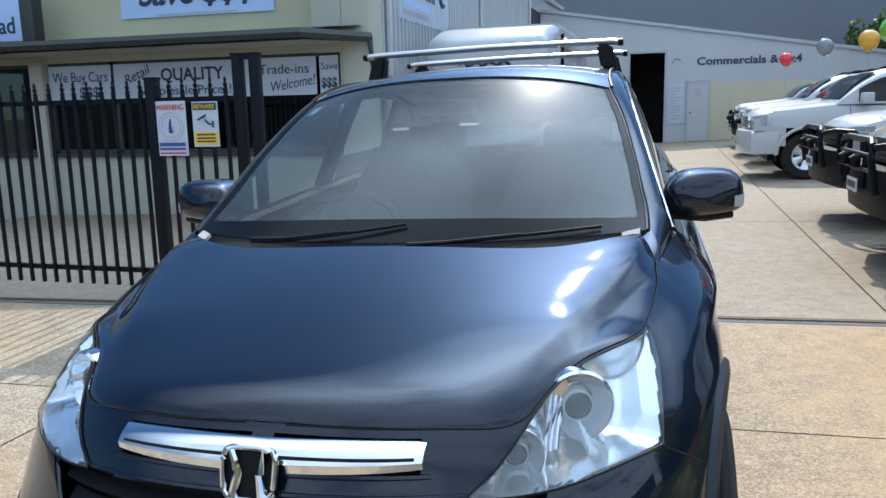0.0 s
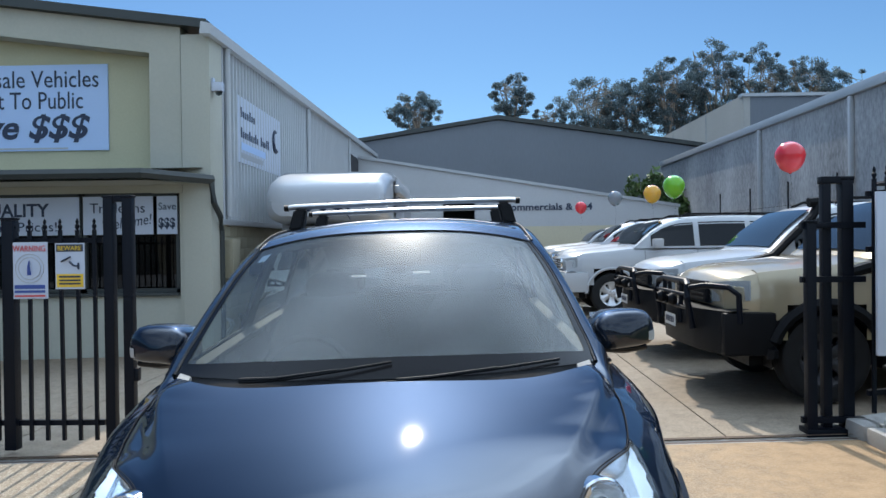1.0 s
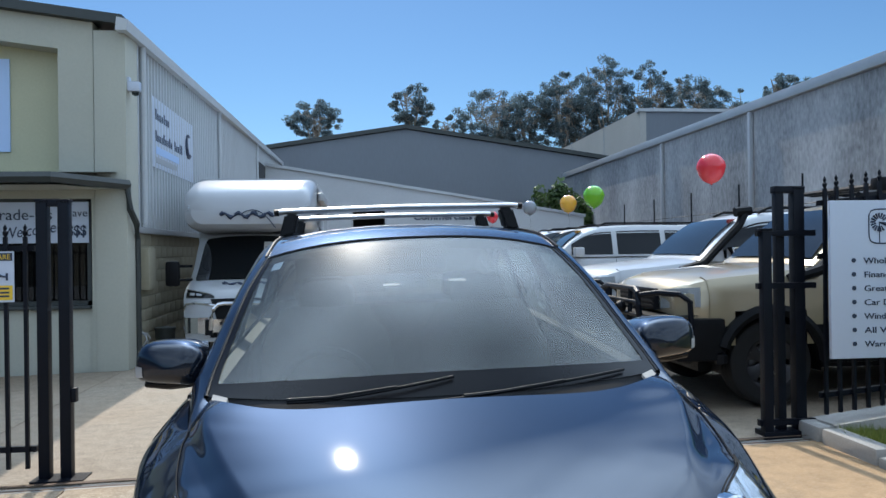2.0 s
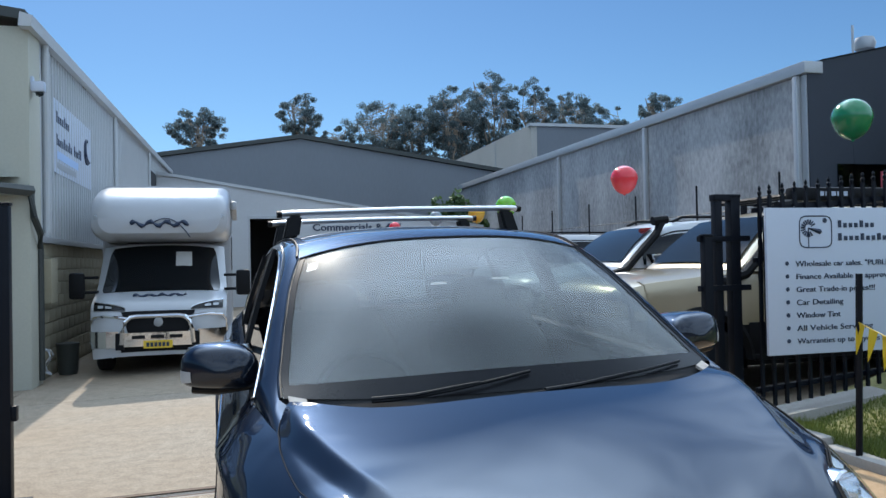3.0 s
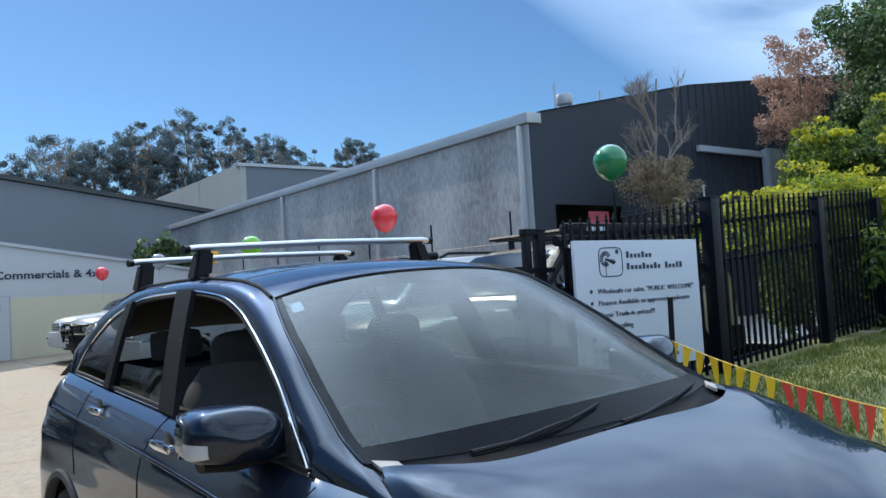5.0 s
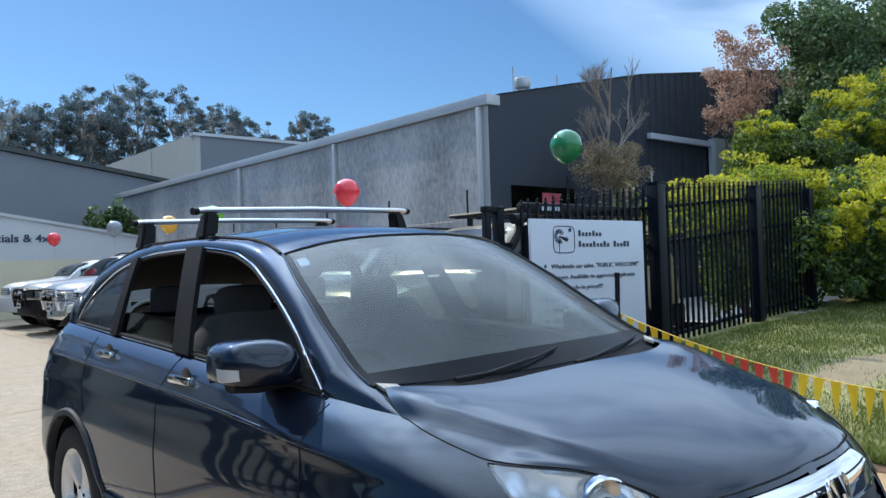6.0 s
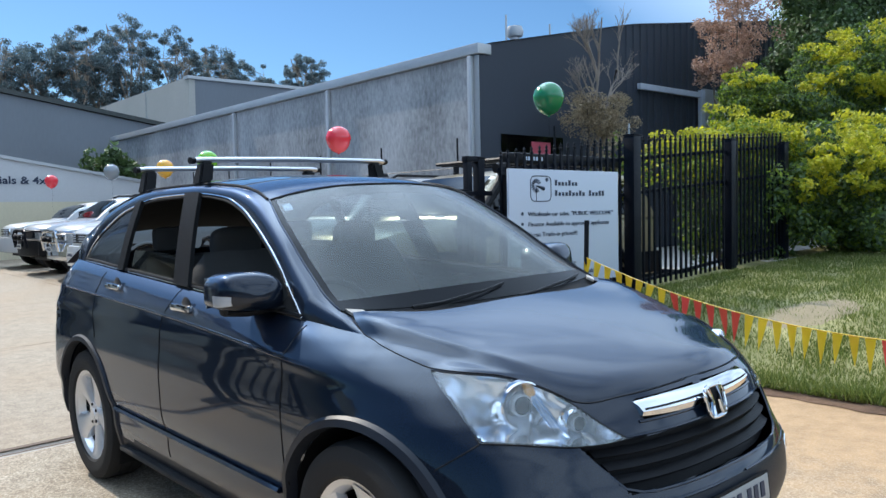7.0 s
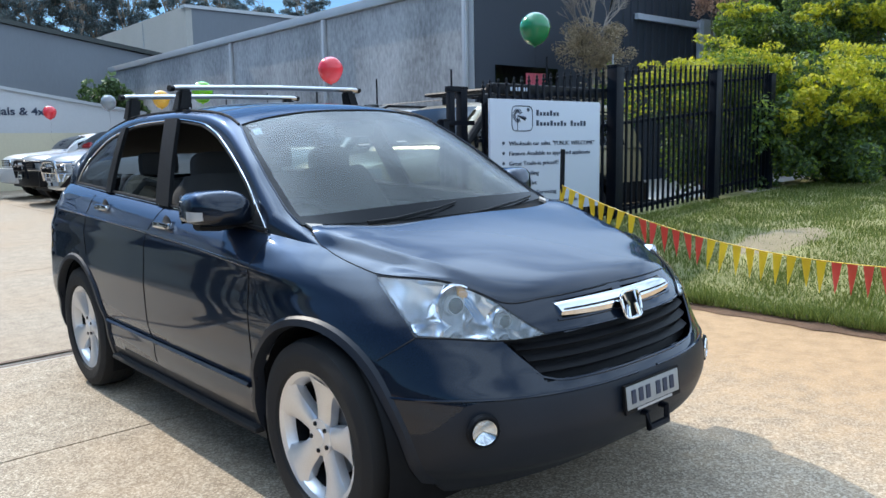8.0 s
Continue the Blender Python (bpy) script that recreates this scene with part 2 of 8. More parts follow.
M = {
    "paint": material("dark_blue_paint", (0.0052, 0.0092, 0.0185), 0.43, 0.5, 0.1, 2, 300, coat=1.0, tint=(0.0062, 0.0107, 0.0212), rough_vary=0.05, spec=0.09),
    "frit": material("black_glass_edge", (0.005, 0.006, 0.008), 0.25, 0, 0.2, 8, 120, spec=0.12),
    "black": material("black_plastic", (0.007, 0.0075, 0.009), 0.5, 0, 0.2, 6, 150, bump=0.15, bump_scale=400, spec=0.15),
    "bumper": material("dark_bumper_plastic", (0.012, 0.016, 0.024), 0.45, 0, 0.15, 4, 120, bump=0.08, bump_scale=300, spec=0.3),
    "rubber": material("tyre_rubber", (0.010, 0.010, 0.0105), 0.85, 0, 0.25, 8, 90, bump=0.2, bump_scale=200),
    "gap": material("shut_line", (0.003, 0.003, 0.004), 0.9),
    "reflector": material("lamp_reflector", (0.86, 0.89, 0.93), 0.12, 0.88, 0.04, 12, 90),
    "chrome": material("chrome", (0.75, 0.76, 0.78), 0.06, 1, 0.03, 5, 60),
    "alloy": material("wheel_alloy", (0.72, 0.73, 0.75), 0.34, 0.7, 0.06, 8, 120),
    "barsilver": material("brushed_aluminium", (0.62, 0.63, 0.64), 0.33, 0.9, 0.05, 5, 200, stretch=(1, 20, 20)),
    "glass": glass("car_glass", (0.46, 0.52, 0.50), 1.5, 0.01, 0.066, 0.45),
    "tint": glass("tinted_glass", (0.30, 0.33, 0.34), 1.5),
    "blind": material("dark_vehicle_glass", (0.006, 0.008, 0.010), 0.05, 0, 0.1, 2, 30, spec=0.4),
    "lens": glass("lamp_lens", (0.96, 0.98, 1.0), 1.5, 0.02, 0.10),
    "amber": material("amber_lens", (0.65, 0.34, 0.10), 0.2, 0, 0.05, 8, 60),
    "pane": glass("window_glass", (0.22, 0.25, 0.26), 1.55),
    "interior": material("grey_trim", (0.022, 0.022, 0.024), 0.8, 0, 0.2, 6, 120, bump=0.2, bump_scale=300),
    "seat": material("seat_cloth", (0.048, 0.048, 0.048), 0.9, 0, 0.2, 9, 200, bump=0.3, bump_scale=500),
    "white": material("white_paint", (0.46, 0.48, 0.50), 0.35, 0, 0.03, 3, 100, coat=0.6),
    "silver": material("silver_paint", (0.42, 0.44, 0.47), 0.3, 0.5, 0.05, 3, 200, coat=0.8),
    "gold": material("champagne_paint", (0.42, 0.35, 0.23), 0.3, 0.4, 0.05, 3, 200, coat=0.8),
    "steel": material("black_powdercoat", (0.004, 0.006, 0.011), 0.42, 0, 0.25, 4, 120, bump=0.1, bump_scale=250, spec=0.16),
    "wall_cream": material("cream_render", (0.44, 0.44, 0.37), 0.85, 0, 0.07, 0.8, 30, bump=0.25, bump_scale=150),
    "wall_yellow": material("yellow_render", (0.48, 0.47, 0.32), 0.85, 0, 0.08, 0.9, 30, bump=0.25, bump_scale=150),
    "metal_white": material("offwhite_sheet_metal", (0.48, 0.51, 0.53), 0.5, 0.0, 0.07, 0.6, 25, stretch=(1, 1, 0.3)),
    "block": material("olive_painted_block", (0.36, 0.33, 0.24), 0.85, 0, 0.1, 1.2, 30, bump=0.3, bump_scale=90),
    "tilt": material("weathered_concrete_panel", (0.23, 0.245, 0.26), 0.85, 0, 0.40, 0.55, 14, bump=0.2, bump_scale=40, tint=(0.37, 0.38, 0.39), stretch=(1, 1, 0.5)),
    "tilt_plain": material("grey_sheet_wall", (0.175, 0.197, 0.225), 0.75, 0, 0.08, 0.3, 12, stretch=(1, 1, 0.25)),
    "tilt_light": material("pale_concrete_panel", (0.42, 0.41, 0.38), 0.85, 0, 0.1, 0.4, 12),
    "shed_white": material("white_shed_wall", (0.50, 0.52, 0.54), 0.7, 0, 0.06, 0.5, 16),
    "shed_cream": material("cream_shed_dado", (0.58, 0.54, 0.40), 0.75, 0, 0.08, 0.6, 16),
    "charcoal": material("charcoal_wall", (0.030, 0.039, 0.056), 0.7, 0, 0.12, 0.5, 15),
    "dark": material("opening_shade", (0.02, 0.02, 0.022), 0.9, 0, 0.2),
    "gutter": material("dark_green_gutter", (0.035, 0.042, 0.04), 0.45, 0, 0.15, 2, 40),
    "flash": material("grey_flashing", (0.42, 0.44, 0.46), 0.4, 0.3, 0.08, 1, 30),
    "signwhite": material("white_sign_board", (0.50, 0.56, 0.66), 0.35, 0, 0.02, 1.5, 40),
    "signblue": material("pale_blue_sign_board", (0.42, 0.58, 0.84), 0.35, 0, 0.03, 1.5, 40),
    "ink": material("dark_lettering", (0.016, 0.03, 0.065), 0.5, 0, 0.1),
    "ground": concrete("aggregate_concrete", (0.33, 0.265, 0.19), (0.56, 0.475, 0.365), (0.42, 0.255, 0.12), 125, 0.85, (0.9, 3.4)),
    "inner": concrete("worn_concrete", (0.30, 0.24, 0.175), (0.39, 0.325, 0.245), (0.32, 0.225, 0.14), 110, 0.5),
    "soil": material("bare_soil", (0.13, 0.075, 0.045), 0.95, 0, 0.3, 3, 50, bump=0.8, bump_scale=40),
    "kerb": material("kerb_concrete", (0.36, 0.34, 0.31), 0.9, 0, 0.15, 2, 60, bump=0.4, bump_scale=90),
}


M["paint"].node_tree.nodes["Principled BSDF"].inputs["Specular Tint"].default_value = (0.36, 0.60, 0.95, 1)     # blue flake


# ---- mesh helpers ----
def smooth(bm, limit=32):
    bm.normal_update()
    for f in bm.faces:
        f.smooth = True
    for e in bm.edges:
        if len(e.link_faces) == 2 and e.calc_face_angle(0) > radians(limit):
            e.smooth = False
    return bm


def part(name, bm, mat, parent=None, label="", limit=32):
    """Links a bmesh as one mesh object under a thing or a part."""
    me = bpy.data.meshes.new(name)
    smooth(bm, limit).to_mesh(me)
    bm.free()
    me.materials.append(M[mat] if isinstance(mat, str) else mat)
    ob = new(name, me)
    ob.parent = parent
    if label:
        ob["label"] = label
    return ob


def share(name, me, parent, m):
    ob = new(name, me)
    ob.parent = parent
    ob.matrix_basis = m
    return ob


def thing(name, label, category, m=None, group="", kind=""):
    ob = new(name)
    ob.empty_display_size = 0.1
    if m is not None:
        ob.matrix_basis = m
    return tagged(ob, label, category, group, kind)


def box(bm, x0, x1, y0, y1, z0, z1, bevel=0.0):
    vs = [bm.verts.new((x, y, z)) for x in (x0, x1) for y in (y0, y1) for z in (z0, z1)]
    fs = [bm.faces.new([vs[i] for i in f]) for f in ((0, 1, 3, 2), (4, 6, 7, 5), (0, 4, 5, 1), (2, 3, 7, 6), (0, 2, 6, 4), (1, 5, 7, 3))]
    if bevel:
        es = {e for f in fs for e in f.edges}
        bmesh.ops.bevel(bm, geom=list(es), offset=bevel, segments=2, affect="EDGES", profile=0.6)
    return bm


def boxed(*a, bevel=0.0):
    return box(bmesh.new(), *a, bevel=bevel)


def tube(bm, pts, r, n=8, closed=False, flat=1.0):
    """A round bar along a line of points; r may be a list."""
    pts = [Vector(p) for p in pts]
    rings = []
    up0 = Vector((0, 0, 1))
    for i, p in enumerate(pts):
        a = pts[i - 1] if i or closed else p
        b = pts[(i + 1) % len(pts)] if i < len(pts) - 1 or closed else p
        d = (b - a).normalized()
        u = d.cross(up0 if abs(d.z) < 0.95 else Vector((1, 0, 0))).normalized()
        w = u.cross(d)
        rr = r[i] if isinstance(r, (list, tuple)) else r
        rings.append([bm.verts.new(p + u * math.cos(t) * rr + w * math.sin(t) * rr * flat) for t in (2 * math.pi * k / n for k in range(n))])
    m = len(rings)
    for i in range(m if closed else m - 1):
        for k in range(n):
            bm.faces.new((rings[i][k], rings[i][(k + 1) % n], rings[(i + 1) % m][(k + 1) % n], rings[(i + 1) % m][k]))
    if not closed:
        bm.faces.new(rings[0][::-1]), bm.faces.new(rings[-1])
    return bm


def tubed(pts, r, n=8, closed=False, flat=1.0):
    return tube(bmesh.new(), pts, r, n, closed, flat)


def lathe(bm, prof, n=32, m=Matrix()):
    """Turns (radius, height) pairs round z."""
    rings = [[bm.verts.new(m @ Vector((r * math.cos(a), r * math.sin(a), h))) for a in (2 * math.pi * k / n for k in range(n))] for r, h in prof]
    for a, b in zip(rings, rings[1:]):
        for k in range(n):
            bm.faces.new((a[k], a[(k + 1) % n], b[(k + 1) % n], b[k]))
    return bm


def sheet(bm, f, nu, nv, keep=None):
    """A grid of f(u, v), u and v from 0 to 1; keep(u, v) says which faces stay."""
    vs = [[bm.verts.new(f(i / nu, j / nv)) for j in range(nv + 1)] for i in range(nu + 1)]
    for i in range(nu):
        for j in range(nv):
            if keep is None or keep((i + 0.5) / nu, (j + 0.5) / nv):
                bm.faces.new((vs[i][j], vs[i + 1][j], vs[i + 1][j + 1], vs[i][j + 1]))
    loose = [v for v in bm.verts if not v.link_faces]
    bmesh.ops.delete(bm, geom=loose, context="VERTS")
    return bm


def thicken(bm, d):
    bm.normal_update()
    bmesh.ops.solidify(bm, geom=bm.faces[:], thickness=d)
    return bm


def mirror_x(bm):
    geo = bmesh.ops.duplicate(bm, geom=bm.verts[:] + bm.edges[:] + bm.faces[:])["geom"]
    for v in geo:
        if isinstance(v, bmesh.types.BMVert):
            v.co.x = -v.co.x
    bmesh.ops.reverse_faces(bm, faces=[f for f in geo if isinstance(f, bmesh.types.BMFace)])
    bmesh.ops.remove_doubles(bm, verts=bm.verts[:], dist=0.0004)
    return bm


def flipped(bm):
    bmesh.ops.reverse_faces(bm, faces=bm.faces[:])
    return bm


def curve(x, table):
    """Smooth reading of a short table of (x, value)."""
    if x <= table[0][0]:
        return table[0][1]
    for (a, p), (b, q) in zip(table, table[1:]):
        if x <= b:
            t = (x - a) / (b - a)
            return p + (q - p) * t
    return table[-1][1]


def eased(x, table):
    """As curve(), but rounded through the knots (monotone cubic)."""
    n = len(table)
    if x <= table[0][0]:
        return table[0][1]
    if x >= table[-1][0]:
        return table[-1][1]
    d = [(table[i + 1][1] - table[i][1]) / (table[i + 1][0] - table[i][0]) for i in range(n - 1)]
    s = [d[0]] + [0 if d[i - 1] * d[i] <= 0 else 2 * d[i - 1] * d[i] / (d[i - 1] + d[i]) for i in range(1, n - 1)] + [d[-1]]
    for i in range(n - 1):
        a, b = table[i][0], table[i + 1][0]
        if x <= b:
            h = b - a
            t = (x - a) / h
            return ((1 + 2 * t) * (1 - t) ** 2 * table[i][1] + t * (1 - t) ** 2 * h * s[i] + t * t * (3 - 2 * t) * table[i + 1][1] + t * t * (t - 1) * h * s[i + 1])


def lettering(text, size, m, mat, parent, align="LEFT", shear=0.0, depth=0.002, width=None, bold=0.0):
    """Built-in font as meshes, one object a letter; the text stands in the plane of m's x and y."""
    c = bpy.data.curves.new("letter", "FONT")
    c.body, c.size, c.align_x, c.shear, c.extrude, c.offset, c.resolution_u = text, size, align, shear, depth, bold, 3
    tmp = bpy.data.objects.new("letter", c)
    scene.collection.objects.link(tmp)
    me = bpy.data.meshes.new_from_object(tmp.evaluated_get(bpy.context.evaluated_depsgraph_get()))
    bpy.data.objects.remove(tmp), bpy.data.curves.remove(c)
    co = [v.co.copy() for v in me.vertices]
    faces = [tuple(p.vertices) for p in me.polygons]
    bpy.data.meshes.remove(me)
    k = width / (max(v.x for v in co) - min(v.x for v in co)) if width else 1.0
    co = [Vector((v.x * k, v.y, v.z)) for v in co]
    # gather the faces of each stroke, then the strokes that stand over one another
    root = list(range(len(co)))

    def find(a):
        while root[a] != a:
            root[a] = root[root[a]]
            a = root[a]
        return a
    spots = {}
    for a, v in enumerate(co):      # sides and faces meet at the same places
        key = (round(v.x, 5), round(v.y, 5))
        root[find(a)] = find(spots.setdefault(key, a))
    for f in faces:
        for a in f[1:]:
            root[find(a)] = find(f[0])
    strokes = {}
    for f in faces:
        strokes.setdefault(find(f[0]), []).append(f)
    glyphs = []
    for fs in sorted(strokes.values(), key=lambda fs: min(co[a].x - shear * co[a].y for f in fs for a in f)):
        xs = [co[a].x - shear * co[a].y for f in fs for a in f]
        lo, hi = min(xs), max(xs)
        if glyphs and min(hi, glyphs[-1][1]) - lo > 0.5 * min(hi - lo, glyphs[-1][1] - glyphs[-1][0]):
            glyphs[-1][1] = max(hi, glyphs[-1][1])
            glyphs[-1][2].extend(fs)
        else:
            glyphs.append([lo, hi, list(fs)])
    for lo, hi, fs in glyphs:
        used = sorted({a for f in fs for a in f})
        at_new = {a: n for n, a in enumerate(used)}
        me = bpy.data.meshes.new("letter")
        me.from_pydata([co[a] for a in used], [], [[at_new[a] for a in f] for f in fs])
        me.materials.append(M[mat])
        ob = new("letter", me)
        ob.parent, ob.matrix_basis = parent, m


FRONT = Matrix(((1, 0, 0, 0), (0, 0, -1, 0), (0, 1, 0, 0), (0, 0, 0, 1)))   # text facing -y


def at(x, y, z, m=FRONT):
    return Matrix.Translation((x, y, z)) @ m


# ---- ground and buildings ----
def gz(x, y):
    """Height of the driveway: it falls sideways and rises slowly to the sheds."""
    yy = max(0.0, y - 4)
    return 0.0225 * (max(-9, min(x, 10)) + 0.8) + yy * (0.003 + 0.0010 * max(-3.5, min(x, 3.0)))


def lawn_z(x, y):
    """The verge rises from the driveway edge to the fence."""
    t = max(0.0, min(1.0, (x - 3.2) / 2.2))
    t = t * t * (3 - 2 * t)
    k = max(0.0, min(1.0, (y + 3.5) / 7.0))
    return gz(3.2, 0) + 0.05 + t * (0.08 + 0.30 * k) + max(0.0, x - 5.4) * 0.045


g = thing("ground", "bare earth and asphalt under and around the yard", "ground", kind="structure")
part("ground_sheet", sheet(bmesh.new(), lambda u, v: (-300 + 640 * u, -200 + 640 * v, gz(0, 0) - 0.32), 60, 60), "soil", g)


def slab(name, x0, x1, y0, y1, mat, parent):
    nx, ny = max(2, int((x1 - x0) / 0.8)), max(2, int((y1 - y0) / 0.8))
    bm = bmesh.new()
    e = 0.007

    def f(u, v):
        x, y = x0 + e + (x1 - x0 - 2 * e) * u, y0 + e + (y1 - y0 - 2 * e) * v
        return (x, y, gz(x, y) + 0.0015 * noise.noise(Vector((x * 1.3, y * 1.3, 0))))
    sheet(bm, f, nx, ny)
    rim = [ed for ed in bm.edges if len(ed.link_faces) == 1]
    ext = bmesh.ops.extrude_edge_only(bm, edges=rim)["geom"]
    for v in ext:
        if isinstance(v, bmesh.types.BMVert):
            v.co.z -= 0.06
    return part(name, bm, mat, parent)


drive = thing("driveway", "worn beige exposed aggregate concrete driveway slabs", "driveway", kind="structure")
for y0, y1 in ((-9, -4.5), (-4.5, -1.2), (-1.2, 2.48), (2.48, 4.24)):
    for x0, x1 in ((-9.5, -5.9), (-5.9, -2.2), (-2.2, 3.18)):
        slab("slab", x0, x1, y0, y1, "ground", drive)
for y0, y1 in ((4.42, 8.63), (8.63, 13.0), (13.0, 17.4), (17.4, 21.9), (21.9, 26.5)):
    for x0, x1 in ((-9.5, -3.45), (-3.45, 2.2), (2.2, 8.95)):
        if x0 < -9 and y0 > 8.7:
            continue
        slab("slab", x0, x1, y0, min(y1, 9.95) if x0 < -9 else y1, "inner", drive)
# unseen road, added as ground for the car's nose and lamps to reflect
road = thing("road", "unseen grey asphalt street added in front of the yard", "road", kind="structure")
M["asphalt"] = material("grey_asphalt", (0.11, 0.11, 0.11), 0.9, 0, 0.15, 1.0, 90, bump=0.5, bump_scale=120)
part("carriageway", sheet(bmesh.new(), lambda u, v: (-60 + 130 * u, -22 + 12.9 * v, gz(0, 0) - 0.12), 8, 4), "asphalt", road)
# steel track of the sliding gate, set in the concrete
track = thing("gate_track", "rusty steel gate track set in the concrete", "gate track", kind="structure")
rust = material("rusty_steel", (0.09, 0.055, 0.035), 0.7, 0.4, 0.3, 8, 60, bump=0.3)
M["rust"] = rust
for a, b, h in ((4.245, 4.275, 0.004), (4.385, 4.415, 0.004), (4.32, 4.34, 0.016)):
    part("rail", sheet(bmesh.new(), lambda u, v: (-9.4 + 12.5 * u, a + (b - a) * v, gz(-9.4 + 12.5 * u, 4.3) + h), 24, 1), "rust", track)
part("bed", sheet(bmesh.new(), lambda u, v: (-9.4 + 12.5 * u, 4.24 + 0.18 * v, gz(-9.4 + 12.5 * u, 4.3) - 0.02), 24, 1), "kerb", track)
drain = thing("drain_grate", "dark steel drain grate set in the concrete", "drain", kind="structure")
for k in range(9):
    x = -1.13 + 0.045 * k
    part("bar", boxed(x, x + 0.022, 8.40, 8.72, gz(x, 8.6) - 0.02, gz(x, 8.6) + 0.006), "steel", drain)
part("frame", boxed(-1.16, -0.74, 8.38, 8.40, -0.05, gz(-1, 8.6) + 0.008), "steel", drain)
part("frame", boxed(-1.16, -0.74, 8.72, 8.74, -0.05, gz(-1, 8.6) + 0.008), "steel", drain)

# verge
lawn = thing("lawn", "patchy green mown lawn verge beside the driveway", "lawn", kind="structure")
M["turf"] = material("turf", (0.12, 0.15, 0.035), 0.95, 0, 0.4, 1.4, 35, bump=0.9, bump_scale=70, tint=(0.26, 0.23, 0.10))


def edge_x(y):
    return 3.18 + 0.05 * noise.noise(Vector((y * 1.7, 3, 0))) + 0.03 * noise.noise(Vector((y * 6, 7, 0)))


part("turf", sheet(bmesh.new(), lambda u, v: ((x := edge_x(-9 + 13.6 * v) + 0.05 + 22 * u ** 1.6), -9 + 13.6 * v, lawn_z(x, -9 + 13.6 * v) + 0.015 * noise.noise(Vector((x * 2, v * 30, 0)))), 70, 90), "turf", lawn)
part("soil_edge", sheet(bmesh.new(), lambda u, v: (edge_x(-9 + 13 * v) - 0.03 + 0.14 * u, -9 + 13 * v, gz(3.2, 0) + 0.004 + (0.05 + 0.03 * noise.noise(Vector((v * 60, u * 3, 0)))) * u ** 0.7), 6, 260), "soil", lawn)
yard = thing("yard_ground", "shaded gravel ground behind the fence", "ground", kind="structure")
part("gravel", sheet(bmesh.new(), lambda u, v: (8.96 + 20 * u, 4.6 + 6.2 * v, 0.45), 4, 4), "kerb", yard)
kerb = thing("kerb", "grey concrete kerb nib beside the gate", "kerb", kind="structure")
part("kerb_stone", boxed(3.08, 8.9, 4.18, 4.46, 0.0, 0.20, bevel=0.03), "kerb", kerb)
for k in range(3):
    part("kerb_stone", boxed(3.08, 3.24, 4.16 - 0.62 * (k + 1), 4.15 - 0.62 * k, 0.0, 0.20 - 0.045 * k, bevel=0.03), "kerb", kerb)

# unseen plain walls, added behind and at both ends to darken the car's reflections
M["street_wall"] = material("added_dark_wall", (0.10, 0.105, 0.095), 0.9, 0, 0.25, 0.25, 6)
for name, a in (("wall_street", (-45, 60, -27.3, -27.0, -0.4, 4.2)), ("wall_lane", (-19.3, -19.0, -27, 9.9, -0.4, 3.4)), ("wall_verge", (30, 30.3, -27, 4.5, -0.4, 3.4))):
    part("wall_face", boxed(*a), "street_wall", thing(name, "unseen dark wall added for the car's reflections", "wall", kind="structure"))

# ---- left building ----
WX, FY = -3.45, 10.0
wall_west = thing("wall_west", "off-white ribbed sheet metal wall over olive blockwork", "wall", kind="structure")


def eave(y):
    return 4.62 + 0.028 * (y - 10)


bm = bmesh.new()
ribs = []
y = 10.52
while y < 32:
    ribs += [(y, 0), (y + 0.055, 0), (y + 0.066, 0.058), (y + 0.119, 0.058), (y + 0.145, 0)]
    y += 0.19
va = [(bm.verts.new((WX + d, yy, 1.93)), bm.verts.new((WX + d, yy, eave(yy)))) for yy, d in ribs]
for a, b in zip(va, va[1:]):
    bm.faces.new((a[0], b[0], b[1], a[1]))
part("ribbed_sheet", bm, "metal_white", wall_west, limit=20)
part("backing", boxed(WX - 0.25, WX - 0.03, 10.52, 32, 1.9, 4.6), "metal_white", wall_west)
part("block_base", boxed(WX - 0.25, WX - 0.03, 10.52, 32, -0.3, 1.84), "block", wall_west)
bl = bmesh.new()
box(bl, -0.012, 0.012, 0.005, 0.385, 0.005, 0.185, bevel=0.006)
me = bpy.data.meshes.new("block")
smooth(bl).to_mesh(me), bl.free(), me.materials.append(M["block"])
for r in range(10):
    for k in range(28):
        yy = 10.54 + 0.39 * k + (0.195 if r % 2 else 0)
        share("block", me, wall_west, Matrix.Translation((WX - 0.02, yy, -0.05 + 0.19 * r)))
part("sill_flashing", boxed(WX - 0.05, WX + 0.06, 10.5, 32, 1.84, 1.93, bevel=0.01), "flash", wall_west)
part("pilaster", boxed(WX - 0.35, WX + 0.07, 9.93, 10.52, -0.3, 4.6, bevel=0.012), "wall_cream", wall_west)
bm = bmesh.new()
for a, b in ((9.72, 32.2),):
    vs = [bm.verts.new((WX + dx, yy, eave(yy) + dz)) for yy in (a, b) for dx, dz in ((0.0, -0.06), (0.15, -0.06), (0.17, 0.08), (0.02, 0.12))]
    for i in range(4):
        bm.faces.new((vs[i], vs[(i + 1) % 4], vs[4 + (i + 1) % 4], vs[4 + i]))
    bm.faces.new(vs[:4][::-1]), bm.faces.new(vs[4:])
part("gutter", bm, "metal_white", wall_west, "white metal gutter along the eave")
for yy in (10.75, 17.2, 24.0):
    part("downpipe", tubed([(WX + 0.09, yy, eave(yy) - 0.05), (WX + 0.09, yy, 1.98 if yy < 12 else 0.1)], 0.045, 10), "metal_white", wall_west)
# dark block: the depth of the opening is put into its colour
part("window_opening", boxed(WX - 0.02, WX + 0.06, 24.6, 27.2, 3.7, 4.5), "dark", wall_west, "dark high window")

wall_front = thing("wall_front", "cream rendered office front with a yellow recess", "wall", kind="structure")


